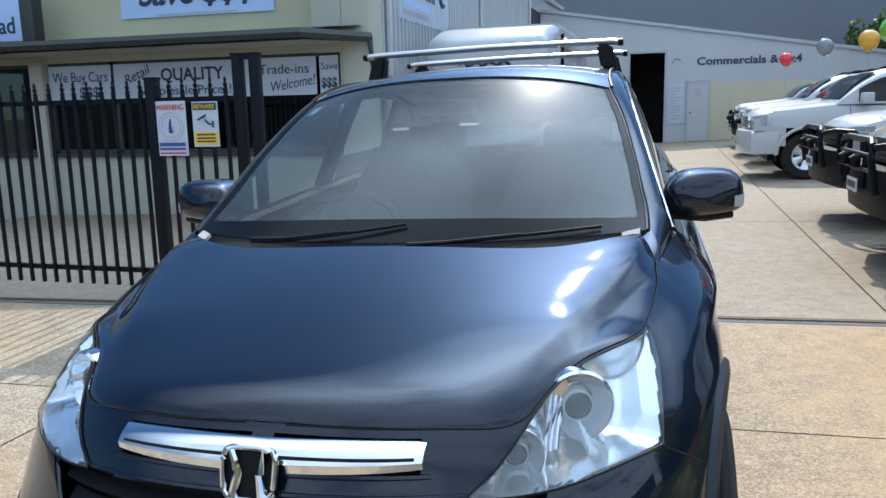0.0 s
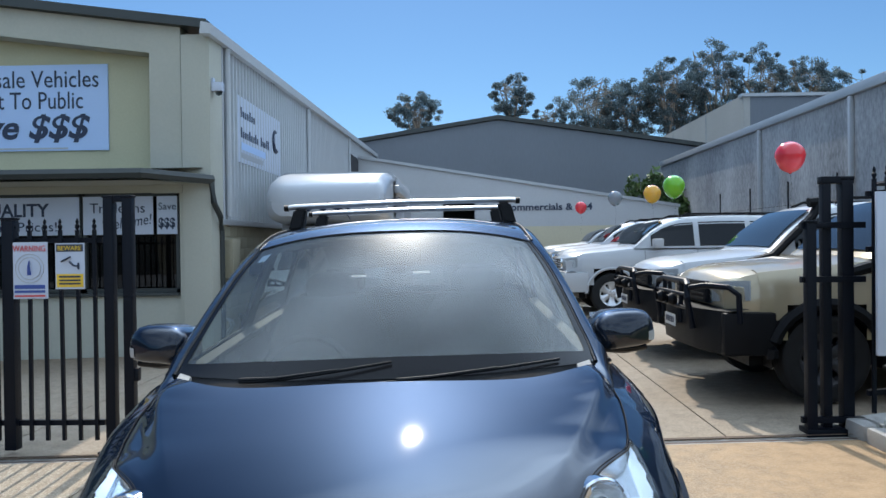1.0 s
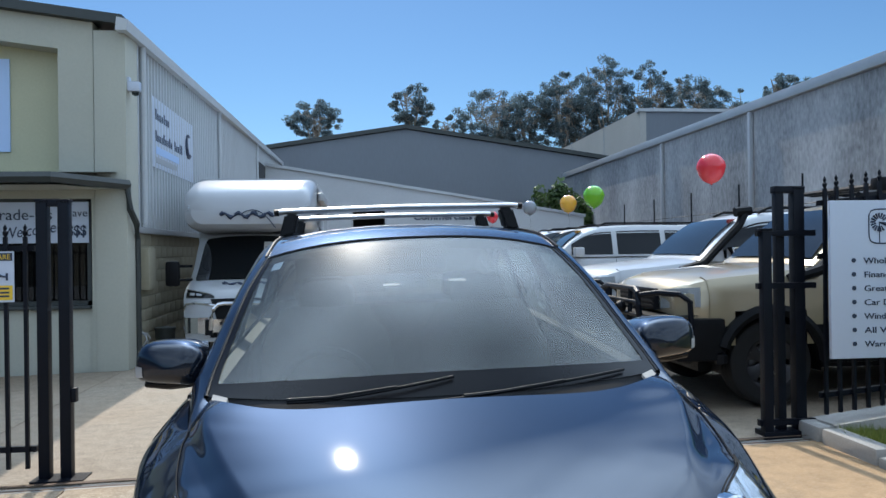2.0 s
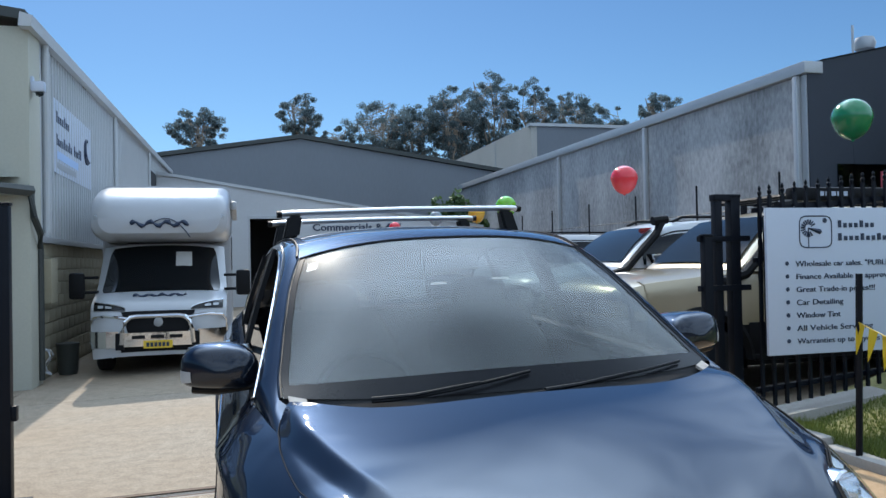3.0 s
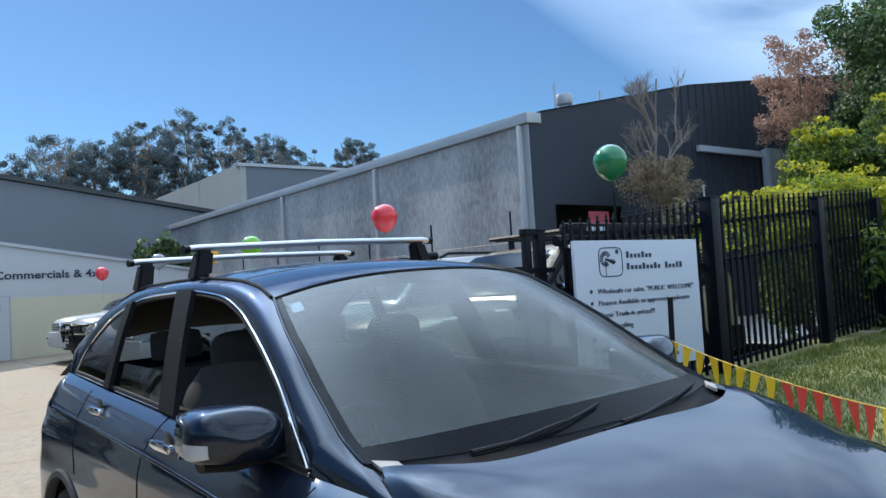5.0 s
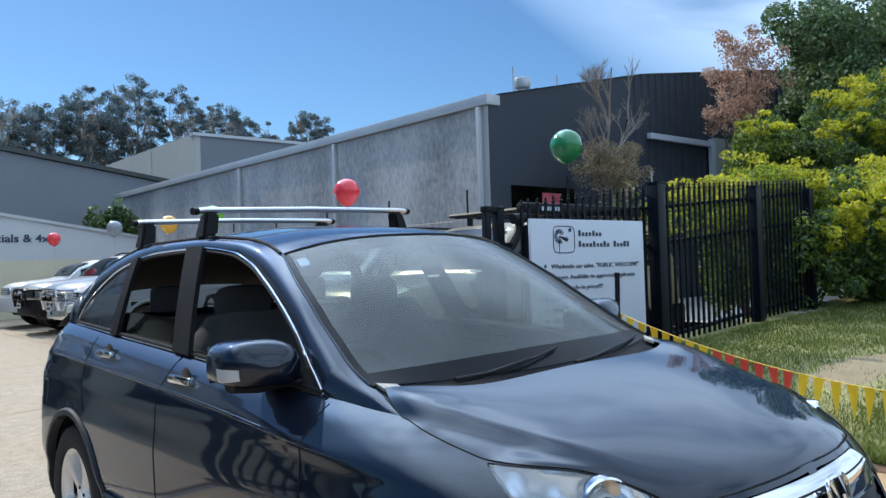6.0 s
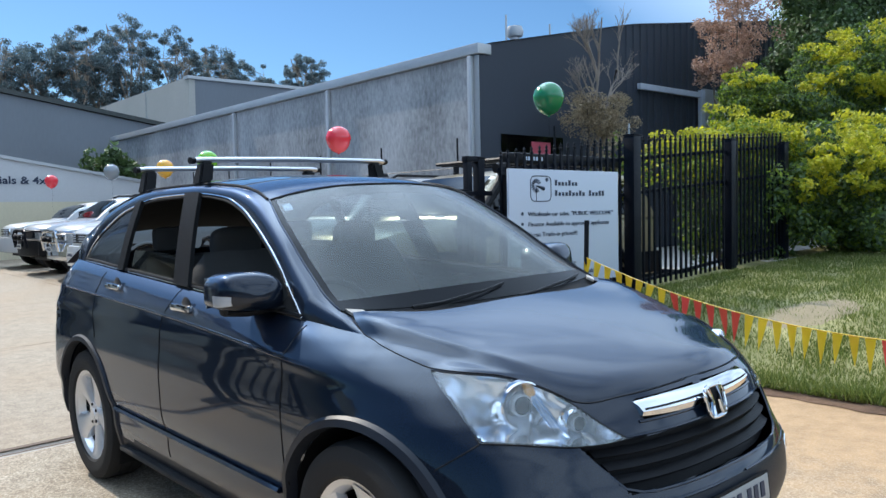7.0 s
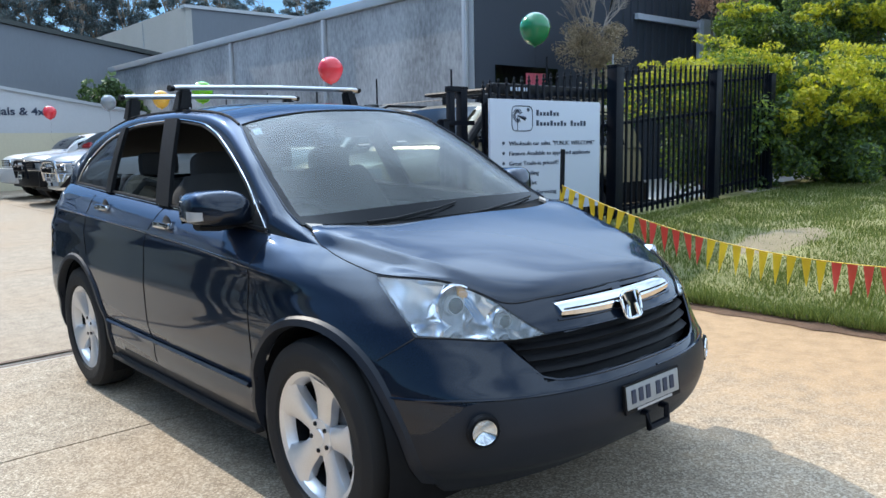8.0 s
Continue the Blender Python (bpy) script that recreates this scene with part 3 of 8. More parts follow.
def fz(x):
    return 4.66 + 0.13 * (WX - x)     # the gable rises away from the corner


def gable_slab(x0, x1, y0, y1, z0, lo=0.0):
    bm = bmesh.new()
    vs = [bm.verts.new(p) for yy in (y0, y1) for p in ((x0, yy, z0), (x1, yy, z0), (x1, yy, fz(x1) - lo), (x0, yy, fz(x0) - lo))]
    for f in ((0, 1, 2, 3), (7, 6, 5, 4), (1, 5, 6, 2), (0, 3, 7, 4), (3, 2, 6, 7), (0, 4, 5, 1)):
        bm.faces.new([vs[i] for i in f])
    return bm


part("corner_pier", gable_slab(-4.27, WX - 0.36, FY - 0.05, FY + 0.3, 2.3), "wall_cream", wall_front)
bm = bmesh.new()
vs = [bm.verts.new(p) for yy in (FY - 0.05, FY + 0.3) for p in ((-15, yy, fz(-15) - 0.42), (-4.27, yy, fz(-4.27) - 0.42), (-4.27, yy, fz(-4.27)), (-15, yy, fz(-15)))]
for f in ((0, 1, 2, 3), (7, 6, 5, 4), (1, 5, 6, 2), (0, 3, 7, 4), (3, 2, 6, 7), (0, 4, 5, 1)):
    bm.faces.new([vs[i] for i in f])
part("fascia_band", bm, "wall_cream", wall_front)
part("recess", gable_slab(-15, -4.27, FY + 0.3, FY + 0.5, 2.3, 0.05), "wall_yellow", wall_front, "pale yellow recessed wall")
part("lower_wall", boxed(-15, WX - 0.34, FY + 0.02, FY + 0.25, -0.3, 0.84), "wall_cream", wall_front)
part("head", boxed(-15, WX - 0.34, FY + 0.02, FY + 0.3, 2.31, 2.62), "wall_cream", wall_front)
part("corner_wall", boxed(-3.86, WX - 0.30, FY - 0.03, FY + 0.25, -0.3, 2.42), "wall_cream", wall_front)
part("plinth_pier", boxed(-9.35, -9.1, FY - 0.1, FY + 0.25, -0.3, 2.31), "wall_cream", wall_front)
bm = bmesh.new()
vs = [bm.verts.new(p) for yy in (FY - 0.18, FY + 4) for p in ((-15, yy, fz(-15)), (WX + 0.06, yy, fz(WX)), (WX + 0.06, yy, fz(WX) + 0.13), (-15, yy, fz(-15) + 0.13))]
for f in ((0, 1, 2, 3), (7, 6, 5, 4), (1, 5, 6, 2), (0, 3, 7, 4), (3, 2, 6, 7), (0, 4, 5, 1)):
    bm.faces.new([vs[i] for i in f])
part("barge_capping", bm, "gutter", wall_front, "dark barge capping along the gable")
part("awning_roof", sheet(bmesh.new(), lambda u, v: (-15 + (11.0 + 0.55 * v) * u, 9.05 + 0.95 * v, 2.57 + 0.10 * v), 4, 2), "gutter", wall_front)
part("awning_soffit", sheet(bmesh.new(), lambda u, v: (-15 + (11.0 + 0.55 * v) * u, 9.1 + 0.95 * v, 2.42), 4, 2), "wall_cream", wall_front)
part("awning_gutter", tubed([(-15, 9.03, 2.51), (-4.02, 9.03, 2.51), (-3.36, 9.92, 2.48)], 0.075, 6), "gutter", wall_front, "dark green gutter round the awning")
part("awning_downpipe", tubed([(-3.36, 9.9, 2.45), (-3.33, 9.9, 2.15), (-3.30, 10.1, 1.95), (-3.36, 10.35, 1.75), (-3.36, 10.35, 0.0)], 0.045, 8), "gutter", wall_front, "dark downpipe with a bend")
# office windows
for k, (x0, x1) in enumerate(((-12.0, -9.35), (-9.1, -7.86), (-7.84, -5.36), (-5.34, -3.9))):
    w = thing("window_%d" % (k + 1), "dark aluminium framed office window behind the gate", "window", kind="structure")
    part("pane", boxed(x0 + 0.04, x1 - 0.04, FY + 0.12, FY + 0.13, 0.9, 2.28), "pane", w)
    for a in ((x0, x0 + 0.05, 0.84, 2.31), (x1 - 0.05, x1, 0.84, 2.31), (x0, x1, 0.84, 0.90), (x0, x1, 2.26, 2.31)):
        part("window_frame", boxed(a[0], a[1], FY + 0.06, FY + 0.16, a[2], a[3]), "gutter", w)
part("window_sill", boxed(-12, -3.88, FY - 0.06, FY + 0.1, 0.79, 0.84, bevel=0.01), "gutter", wall_front)
# near-black back wall: the unlit room is put into its colour
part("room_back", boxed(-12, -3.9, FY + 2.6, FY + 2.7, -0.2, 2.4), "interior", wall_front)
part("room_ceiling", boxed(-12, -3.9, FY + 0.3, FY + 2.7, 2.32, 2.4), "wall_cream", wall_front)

# roof over the left building
roof = thing("roof", "grey sheet metal roof of the office shed", "roof", kind="structure")
part("roof_sheet", sheet(bmesh.new(), lambda u, v: (WX + 0.05 - 12 * u, 9.85 + 22.3 * v, eave(9.85 + 22.3 * v) + 0.08 + 1.5 * u), 3, 3), "flash", roof)

# ---- buildings at the back ----
BY = 26.45
shed = thing("back_shed", "white shed front with a dark open roller door", "building", kind="structure")


def top_of_shed(x):
    return 3.98 - 0.165 * x


def shed_piece(name, x0, x1, z0, z1, mat):
    bm = bmesh.new()
    t0, t1 = (z1, z1) if z1 else (top_of_shed(x0), top_of_shed(x1))
    vs = [bm.verts.new(p) for yy in (BY, BY + 0.2) for p in ((x0, yy, z0), (x1, yy, z0), (x1, yy, t1), (x0, yy, t0))]
    for f in ((0, 1, 2, 3), (7, 6, 5, 4), (1, 5, 6, 2), (0, 3, 7, 4), (3, 2, 6, 7), (0, 4, 5, 1)):
        bm.faces.new([vs[i] for i in f])
    return part(name, bm, mat, shed)


shed_piece("wall", WX, -0.45, -0.3, None, "shed_white")
shed_piece("wall", -0.45, 0.78, 3.05, None, "shed_white")
shed_piece("wall", 0.78, 2.14, -0.3, None, "shed_white")
shed_piece("wall", 2.14, 7.9, 2.05, None, "shed_white")
shed_piece("dado", 2.14, 7.9, -0.3, 2.05, "shed_cream")
bm = bmesh.new()
vs = [bm.verts.new(p) for yy in (BY - 0.08, BY + 0.3) for p in ((WX, yy, top_of_shed(WX)), (7.95, yy, top_of_shed(7.95)), (7.95, yy, top_of_shed(7.95) + 0.1), (WX, yy, top_of_shed(WX) + 0.1))]
for f in ((0, 1, 2, 3), (7, 6, 5, 4), (1, 5, 6, 2), (0, 3, 7, 4), (3, 2, 6, 7), (0, 4, 5, 1)):
    bm.faces.new([vs[i] for i in f])
part("capping", bm, "flash", shed)
# near-black walls put the unlit depth of the bay into their colour
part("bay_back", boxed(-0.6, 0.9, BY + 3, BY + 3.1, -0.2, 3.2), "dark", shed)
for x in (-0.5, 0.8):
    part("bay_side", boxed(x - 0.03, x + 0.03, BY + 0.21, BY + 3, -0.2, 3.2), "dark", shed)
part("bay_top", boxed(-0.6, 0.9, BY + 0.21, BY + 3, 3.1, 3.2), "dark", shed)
for x in (-0.45, 0.72):
    part("jamb", boxed(x, x + 0.06, BY - 0.03, BY, -0.1, 3.08), "flash", shed)
part("lintel", boxed(-0.47, 0.8, BY - 0.04, BY, 3.05, 3.13), "flash", shed)
door = thing("door_1", "closed white personnel door in the back shed", "door", kind="structure")
part("leaf", boxed(1.46, 2.12, BY - 0.03, BY - 0.004, 0.18, 2.08), "shed_white", door)
for a in ((1.43, 1.46, 0.18, 2.12), (2.12, 2.15, 0.18, 2.12), (1.43, 2.15, 2.08, 2.12)):
    part("frame", boxed(a[0], a[1], BY - 0.05, BY - 0.004, a[2], a[3]), "flash", door)
part("handle", boxed(1.52, 1.60, BY - 0.06, BY - 0.03, 1.08, 1.12), "chrome", door)
part("sign_plate", boxed(1.68, 1.9, BY - 0.04, BY - 0.031, 1.62, 1.85), "flash", door)
letters = thing("wall_lettering", "dark blue lettering on the white shed wall", "sign")
lettering("Commercials & 4x4", 0.34, at(1.72, BY - 0.02, 2.62), "ink", letters, width=3.15, bold=0.008)
emblem = bmesh.new()
tube(emblem, [(1.1 + 0.12 * math.cos(a), BY - 0.02, 2.76 + 0.10 * math.sin(a)) for a in (2 * math.pi * k / 14 for k in range(9))], 0.018, 6)
part("emblem", emblem, "flash", letters)
board = thing("notice_board", "white notice board with lines of small text", "sign")
part("panel", boxed(0.86, 1.36, BY - 0.04, BY - 0.005, 0.75, 2.06), "signwhite", board)
for k in range(11):
    part("text_line", boxed(0.92, 1.30 - 0.08 * (k % 3), BY - 0.046, BY - 0.041, 1.88 - 0.1 * k, 1.92 - 0.1 * k), "flash", board)

gable = thing("back_building", "large grey sheet metal gable building behind the yard", "building", kind="structure")
GY = 34.0


def gable_top(x):
    return 7.0 - 0.152 * abs(x - 1.95)


bm = bmesh.new()
vs = [bm.verts.new(p) for yy in (GY, GY + 24) for p in ((-12, yy, -0.5), (14, yy, -0.5), (14, yy, gable_top(14)), (1.95, yy, 7.0), (-12, yy, gable_top(-12)))]
for f in ((0, 1, 2, 3, 4), (9, 8, 7, 6, 5), (1, 6, 7, 2), (0, 4, 9, 5)):
    bm.faces.new([vs[i] for i in f])
part("wall", bm, "tilt_plain", gable)
bm = bmesh.new()
vs = [bm.verts.new(p) for yy in (GY - 0.15, GY + 24) for p in ((-12.1, yy, gable_top(-12) + 0.02), (1.95, yy, 7.02), (14.1, yy, gable_top(14) + 0.02), (14.1, yy, gable_top(14) + 0.2), (1.95, yy, 7.2), (-12.1, yy, gable_top(-12) + 0.2))]
for f in ((0, 1, 4, 5), (1, 2, 3, 4), (5, 4, 10, 11), (4, 3, 9, 10), (0, 6, 7, 1), (1, 7, 8, 2)):
    bm.faces.new([vs[i] for i in f])
part("roof", bm, "gutter", gable)
for x in (0.6, 2.4):
    bm = lathe(bmesh.new(), [(0.0, 0.0), (0.25, 0.0), (0.25, 0.15), (0.34, 0.22), (0.36, 0.38), (0.25, 0.5), (0.0, 0.54)], 18, Matrix.Translation((x, GY + 4, gable_top(x) + 0.2)))
    part("roof_vent", bm, "flash", gable)

pale = thing("concrete_building", "pale tilt-up concrete building behind the sheds", "building", kind="structure")
# same concrete: paler lit side and darker shaded front put into the colours
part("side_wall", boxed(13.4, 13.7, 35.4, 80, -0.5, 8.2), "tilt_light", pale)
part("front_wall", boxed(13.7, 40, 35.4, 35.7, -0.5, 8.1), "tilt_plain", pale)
part("coping", boxed(13.3, 40, 35.3, 35.8, 8.1, 8.25), "flash", pale)
for yy in (41, 47.5, 54):
    part("panel_joint", boxed(13.385, 13.4, yy, yy + 0.06, 0, 8.15), "tilt", pale)

# ---- right building ----
RX = 8.97
right = thing("right_building", "weathered grey concrete building with a charcoal front", "building", kind="structure")
for a, b in ((10.9, 16.2), (16.22, 21.55), (21.57, 33.0)):
    part("wall_panel", boxed(RX, RX + 0.2, a, b, -0.5, 4.66), "tilt", right)
part("fascia", boxed(RX - 0.09, RX + 0.3, 10.555, 33.0, 4.68, 4.89, bevel=0.015), "flash", right, "grey metal fascia along the wall top")
for yy in (10.82, 16.22, 21.58):
    part("downpipe", boxed(RX - 0.11, RX - 0.01, yy - 0.06, yy + 0.05, 0.2, 4.66, bevel=0.02), "flash", right)
part("corner_flashing", boxed(RX - 0.012, RX + 0.2, 10.62, 10.9, 0, 4.66), "flash", right)


def front_top(x):
    return 4.85 + 0.219 * min(x - RX, 5.23) + 0.155 * max(x - RX - 5.23, 0)


bm = bmesh.new()
vs = [bm.verts.new(p) for yy in (10.6, 10.8) for p in ((RX + 0.01, yy, -0.3), (13.8, yy, -0.3), (13.8, yy, front_top(13.8)), (RX + 0.01, yy, front_top(RX + 0.01)))]
for f in ((0, 1, 2, 3), (7, 6, 5, 4), (1, 5, 6, 2), (0, 3, 7, 4), (3, 2, 6, 7)):
    bm.faces.new([vs[i] for i in f])
part("front_wall", bm, "charcoal", right)
bm = bmesh.new()
x = 13.8
va = []
while x < 24:
    for dx, d in ((0, 0), (0.09, 0), (0.11, -0.04), (0.2, -0.04), (0.22, 0)):
        va.append((bm.verts.new((x + dx, 10.6 + d, -0.3)), bm.verts.new((x + dx, 10.6 + d, min(front_top(x + dx), 7.2)))))
    x += 0.3
for a, b in zip(va, va[1:]):
    bm.faces.new((a[0], b[0], b[1], a[1]))
part("ribbed_front", bm, "charcoal", right, "charcoal ribbed cladding", limit=20)
part("roof_edge", sheet(bmesh.new(), lambda u, v: (RX + 0.31 + 14 * u, 10.56 + 22 * v, front_top(RX + 0.31 + 14 * u) + 0.02), 40, 2), "charcoal", right)
part("canopy_beam", boxed(14.3, 17.2, 10.44, 10.54, 4.42, 4.56), "signwhite", right, "white fascia beam")
part("canopy_post", boxed(17.03, 17.2, 10.40, 10.52, 3.5, 4.62), "signwhite", right)
part("canopy_post", boxed(18.30, 18.44, 10.40, 10.52, 3.6, 4.75), "signwhite", right)
part("wall_panel", boxed(17.2, 18.30, 10.46, 10.52, 3.5, 4.68), "flash", right, "pale grey panel between white posts")
part("office_window", boxed(9.55, 11.5, 10.57, 10.6, 2.2, 3.08), "pane", right)
M["pinksign"] = material("pink_red_sign", (0.55, 0.10, 0.14), 0.5)
part("window_sign", boxed(10.45, 11.05, 10.545, 10.565, 2.66, 2.95), "pinksign", right)
for x in (11.7, 13.3):
    part("flue", tubed([(x, 12.5, 5.2), (x, 12.5, 6.25)], 0.025, 6), "flash", right)
vent = lathe(bmesh.new(), [(0.12, -0.3), (0.12, 0.1), (0.19, 0.14), (0.22, 0.26), (0.18, 0.38), (0.0001, 0.43)], 16, Matrix.Translation((12.0, 12.5, 5.62)))
part("whirlybird_vent", vent, "flash", right)


# ---- the dark blue car ----
LEAN = radians(-1.29)
car = thing("compact_suv", "dark blue compact SUV with silver roof bars parked on the driveway", "car", Matrix.Translation((0.050, -0.01, gz(0, 0) - 0.0005)) @ Matrix.Rotation(radians(1.1), 4, "Z") @ Matrix.Rotation(LEAN, 4, "Y"))
NOSE = 2.5      # squareness of the nose in plan
AXLES, WHEEL_Z, ARCH = (0.91, 3.44), 0.362, 0.422


def side_w(z):
    return eased(z, ((0.18, 0.79), (0.28, 0.855), (0.42, 0.885), (0.6, 0.902), (0.75, 0.902), (0.86, 0.892), (0.94, 0.888), (1.0, 0.868), (1.1, 0.835), (1.25, 0.80)))


def nose_y(z):
    return eased(z, ((0.18, 0.36), (0.29, 0.24), (0.35, 0.15), (0.41, 0.112), (0.48, 0.092), (0.57, 0.105), (0.66, 0.148), (0.75, 0.18), (0.82, 0.215), (0.88, 0.262), (0.93, 0.345), (1.0, 0.455)))


def turn_y(z):
    return eased(z, ((0.2, 0.98), (0.6, 1.02), (0.8, 1.2), (0.9, 1.36), (1.1, 1.42)))


def front_top(t):
    """Top edge of the nose and wings, t from 0 (middle of the nose) to 1 (where the side begins)."""
    return eased(t, ((0, 0.878), (0.2, 0.872), (0.28, 0.866), (0.315, 0.873), (0.345, 0.900), (0.385, 0.929), (0.44, 0.946), (0.52, 0.954), (0.60, 0.958), (0.655, 0.976), (0.723, 1.003), (0.80, 1.032), (0.88, 1.045), (0.93, 1.056), (1, 1.068)))


def belt(y):
    return eased(y, ((1.3, 1.064), (1.6, 1.078), (2.13, 1.106), (2.6, 1.130), (3.15, 1.157), (3.8, 1.194), (4.2, 1.212), (4.6, 1.225)))


def top_w(t):
    return eased(t, ((0, 0.87), (0.5, 0.86), (0.6, 0.825), (0.75, 0.775), (0.80, 0.756), (0.88, 0.760), (0.93, 0.768), (1, 0.781)))


def wing(t, z):
    """A point of the nose and front wing."""
    a = t * math.pi / 2
    zt = front_top(t)
    d = max(0.0, zt - z)
    tw = top_w(t)
    k = 1 - math.exp(-d / (0.07 - 0.032 * max(0.0, min(1.0, (t - 0.6) / 0.3))))
    w = tw + (side_w(z) - tw) * k
    c, s = max(0.0, math.cos(a)) ** (2 / NOSE), max(0.0, math.sin(a)) ** (2 / NOSE)
    yc, y0 = turn_y(z), nose_y(z)
    y = yc - (yc - y0) * c
    w += max(0.0, min(1.0, (t - 0.62) / 0.3)) * (0.009 * math.exp(-((z - crease_z(y)) / 0.026) ** 2) - 0.010 * math.exp(-((z - 0.47) / 0.05) ** 2))
    return Vector((w * s, y, z))


def crease_z(y):
    """Height of the sharp line along the flank."""
    return eased(y, ((0.6, 0.862), (0.69, 0.875), (0.93, 0.913), (1.33, 0.948), (2.1, 0.993), (3.34, 1.040), (3.9, 1.058)))


def flank_w(y, z):
    zt = belt(y)
    tw = eased(y, ((1.3, 0.765), (1.4, 0.782), (1.8, 0.778), (2.2, 0.773), (2.6, 0.766), (3.1, 0.760), (3.5, 0.755), (3.85, 0.745), (4.2, 0.70)))
    k = 1 - math.exp(-max(0.0, zt - z) / 0.038)
    w = tw + (side_w(z) - tw) * k
    crease = 0.009 * math.exp(-((z - crease_z(y)) / 0.026) ** 2)
    return w + crease - 0.010 * math.exp(-((z - 0.47) / 0.05) ** 2)


TAIL = 4.14


def flank(q, z):
    """A point of the doors, rear quarter and tail; q from 0 to 1."""
    y0 = turn_y(z)
    if q < 0.8:
        y = y0 + (3.8 - y0) * q / 0.8
        return Vector((flank_w(y, z), y, z))
    a = (q - 0.8) / 0.2 * math.pi / 2
    back = TAIL + eased(z, ((0.2, -0.1), (0.45, 0.09), (0.6, 0.08), (0.75, 0.03), (1.2, -0.02)))
    c, s = max(0, math.cos(a)) ** 0.55, max(0, math.sin(a)) ** 0.55
    return Vector((flank_w(3.8, z) * c, 3.8 + (back - 3.8) * s, z))


def side_x(y, z):
    """Half width of the body at a place on its side."""
    yc, y0 = turn_y(z), nose_y(z)
    if y >= yc:
        return flank_w(y, z)
    lo, hi = 0.0, 1.0
    for _ in range(24):
        mid = (lo + hi) / 2
        if wing(mid, z).y < y:
            lo = mid
        else:
            hi = mid
    return wing(lo, z).x


Z0 = 0.20
SILL = 0.34
body, cladding = bmesh.new(), bmesh.new()


def in_arch(p):
    return any(math.hypot(p.y - a, p.z - WHEEL_Z) < ARCH for a in AXLES) and abs(p.x) > 0.45


def lamp_low(t):
    return eased(t, ((0.235, 0.767), (0.30, 0.762), (0.36, 0.764), (0.44, 0.773), (0.50, 0.778), (0.60, 0.780)))


def lamp_high(t):
    return min(front_top(t) - 0.006, eased(t, ((0.235, 0.770), (0.274, 0.805), (0.312, 0.851), (0.341, 0.888), (0.38, 0.919), (0.437, 0.938), (0.519, 0.947), (0.62, 0.950))))


LAMP0 = 0.235


def lamp_back(v):
    """Rear edge of the headlamp, leaning forward as it goes down."""
    return 0.567 + 0.036 * v


def in_lamp(t, z):
    return LAMP0 + 0.01 < t < lamp_back((z - 0.78) / 0.17) - 0.007 and lamp_low(t) + 0.004 < z < lamp_high(t) - 0.003


def in_grille(t, z):
    x = wing(t, z).x
    return (x < 0.445 + 0.70 * (z - 0.633) and 0.626 < z < 0.766) or (x < 0.309 and 0.806 < z < 0.861)


def paint_low(t):
    """Lower edge of the painted bumper, dropping towards the wheel arch."""
    return eased(t, ((0.44, 0.588), (0.49, 0.575), (0.52, 0.555), (0.575, 0.51), (0.62, 0.48), (0.70, 0.47), (1.0, 0.47)))


def shell(fn, nu, zt, kind):
    """Lower body skin, half of it, shared out between paint and black cladding."""
    levels = 90 if kind == "nose" else 44
    grid = []
    for i in range(nu + 1):
        u = i / nu
        top = zt(u)
        low = 0.27 - 0.05 * min(1, u / 0.5) if kind == "nose" else Z0
        zs = [low + (top - low) * j / levels for j in range(levels + 1)]
        if kind == "nose":      # one row lies on the edge of the paint
            j = min(range(levels + 1), key=lambda j: abs(zs[j] - paint_low(u)))
            zs[j] = paint_low(u)
        grid.append([fn(u, z) for z in zs])
    for col in grid:
        for p in col:
            for a in AXLES:
                d = Vector((p.y - a, p.z - WHEEL_Z))
                if abs(p.x) > 0.45 and ARCH - 0.03 < d.length < ARCH + 0.016:
                    d = d.normalized() * ARCH
                    p.y, p.z = a + d.x, WHEEL_Z + d.y
    made = {}

    def vert(bm, i, j):
        key = (bm is body, i, j)
        if key not in made:
            made[key] = bm.verts.new(grid[i][j])
        return made[key]
    for i in range(nu):
        for j in range(levels):
            c = (grid[i][j] + grid[i + 1][j + 1]) / 2
            if any(math.hypot(c.y - a, c.z - WHEEL_Z) < ARCH + 0.003 for a in AXLES) and abs(c.x) > 0.45:
                continue
            u = (i + 0.5) / nu
            if kind == "nose" and (in_lamp(u, c.z) or in_grille(u, c.z)):
                continue
            low = c.z < (paint_low(u) if kind == "nose" else SILL + (0.10 * max(0, (u - 0.75) / 0.25)))
            bm = cladding if low else body
            bm.faces.new([vert(bm, *k) for k in ((i, j), (i + 1, j), (i + 1, j + 1), (i, j + 1))])


shell(wing, 150, front_top, "nose")
shell(flank, 150, lambda q: belt(flank(q, 1.0).y), "side")


# greenhouse: the line where roof and sides meet
def rail(y):
    z = eased(y, ((1.12, 1.068), (1.22, 1.104), (1.30, 1.143), (1.40, 1.203), (1.5, 1.264), (1.6, 1.330), (1.7, 1.390), (1.8, 1.449), (1.90, 1.502), (2.04, 1.546), (2.2, 1.570), (2.6, 1.592), (3.1, 1.588), (3.52, 1.540), (3.89, 1.435), (4.12, 1.315), (4.25, 1.19)))
    x = eased(y, ((1.12, 0.695), (1.22, 0.712), (1.30, 0.708), (1.40, 0.692), (1.5, 0.676), (1.6, 0.657), (1.7, 0.637), (1.8, 0.610), (1.90, 0.580), (2.04, 0.565), (2.3, 0.560), (2.9, 0.562), (3.52, 0.566), (3.89, 0.585), (4.12, 0.60), (4.25, 0.62)))
    return Vector((x, y, z))


WIN_A, WIN_B = 1.342, 3.808       # front and rear tips of the side glass
HIGH = 0.75


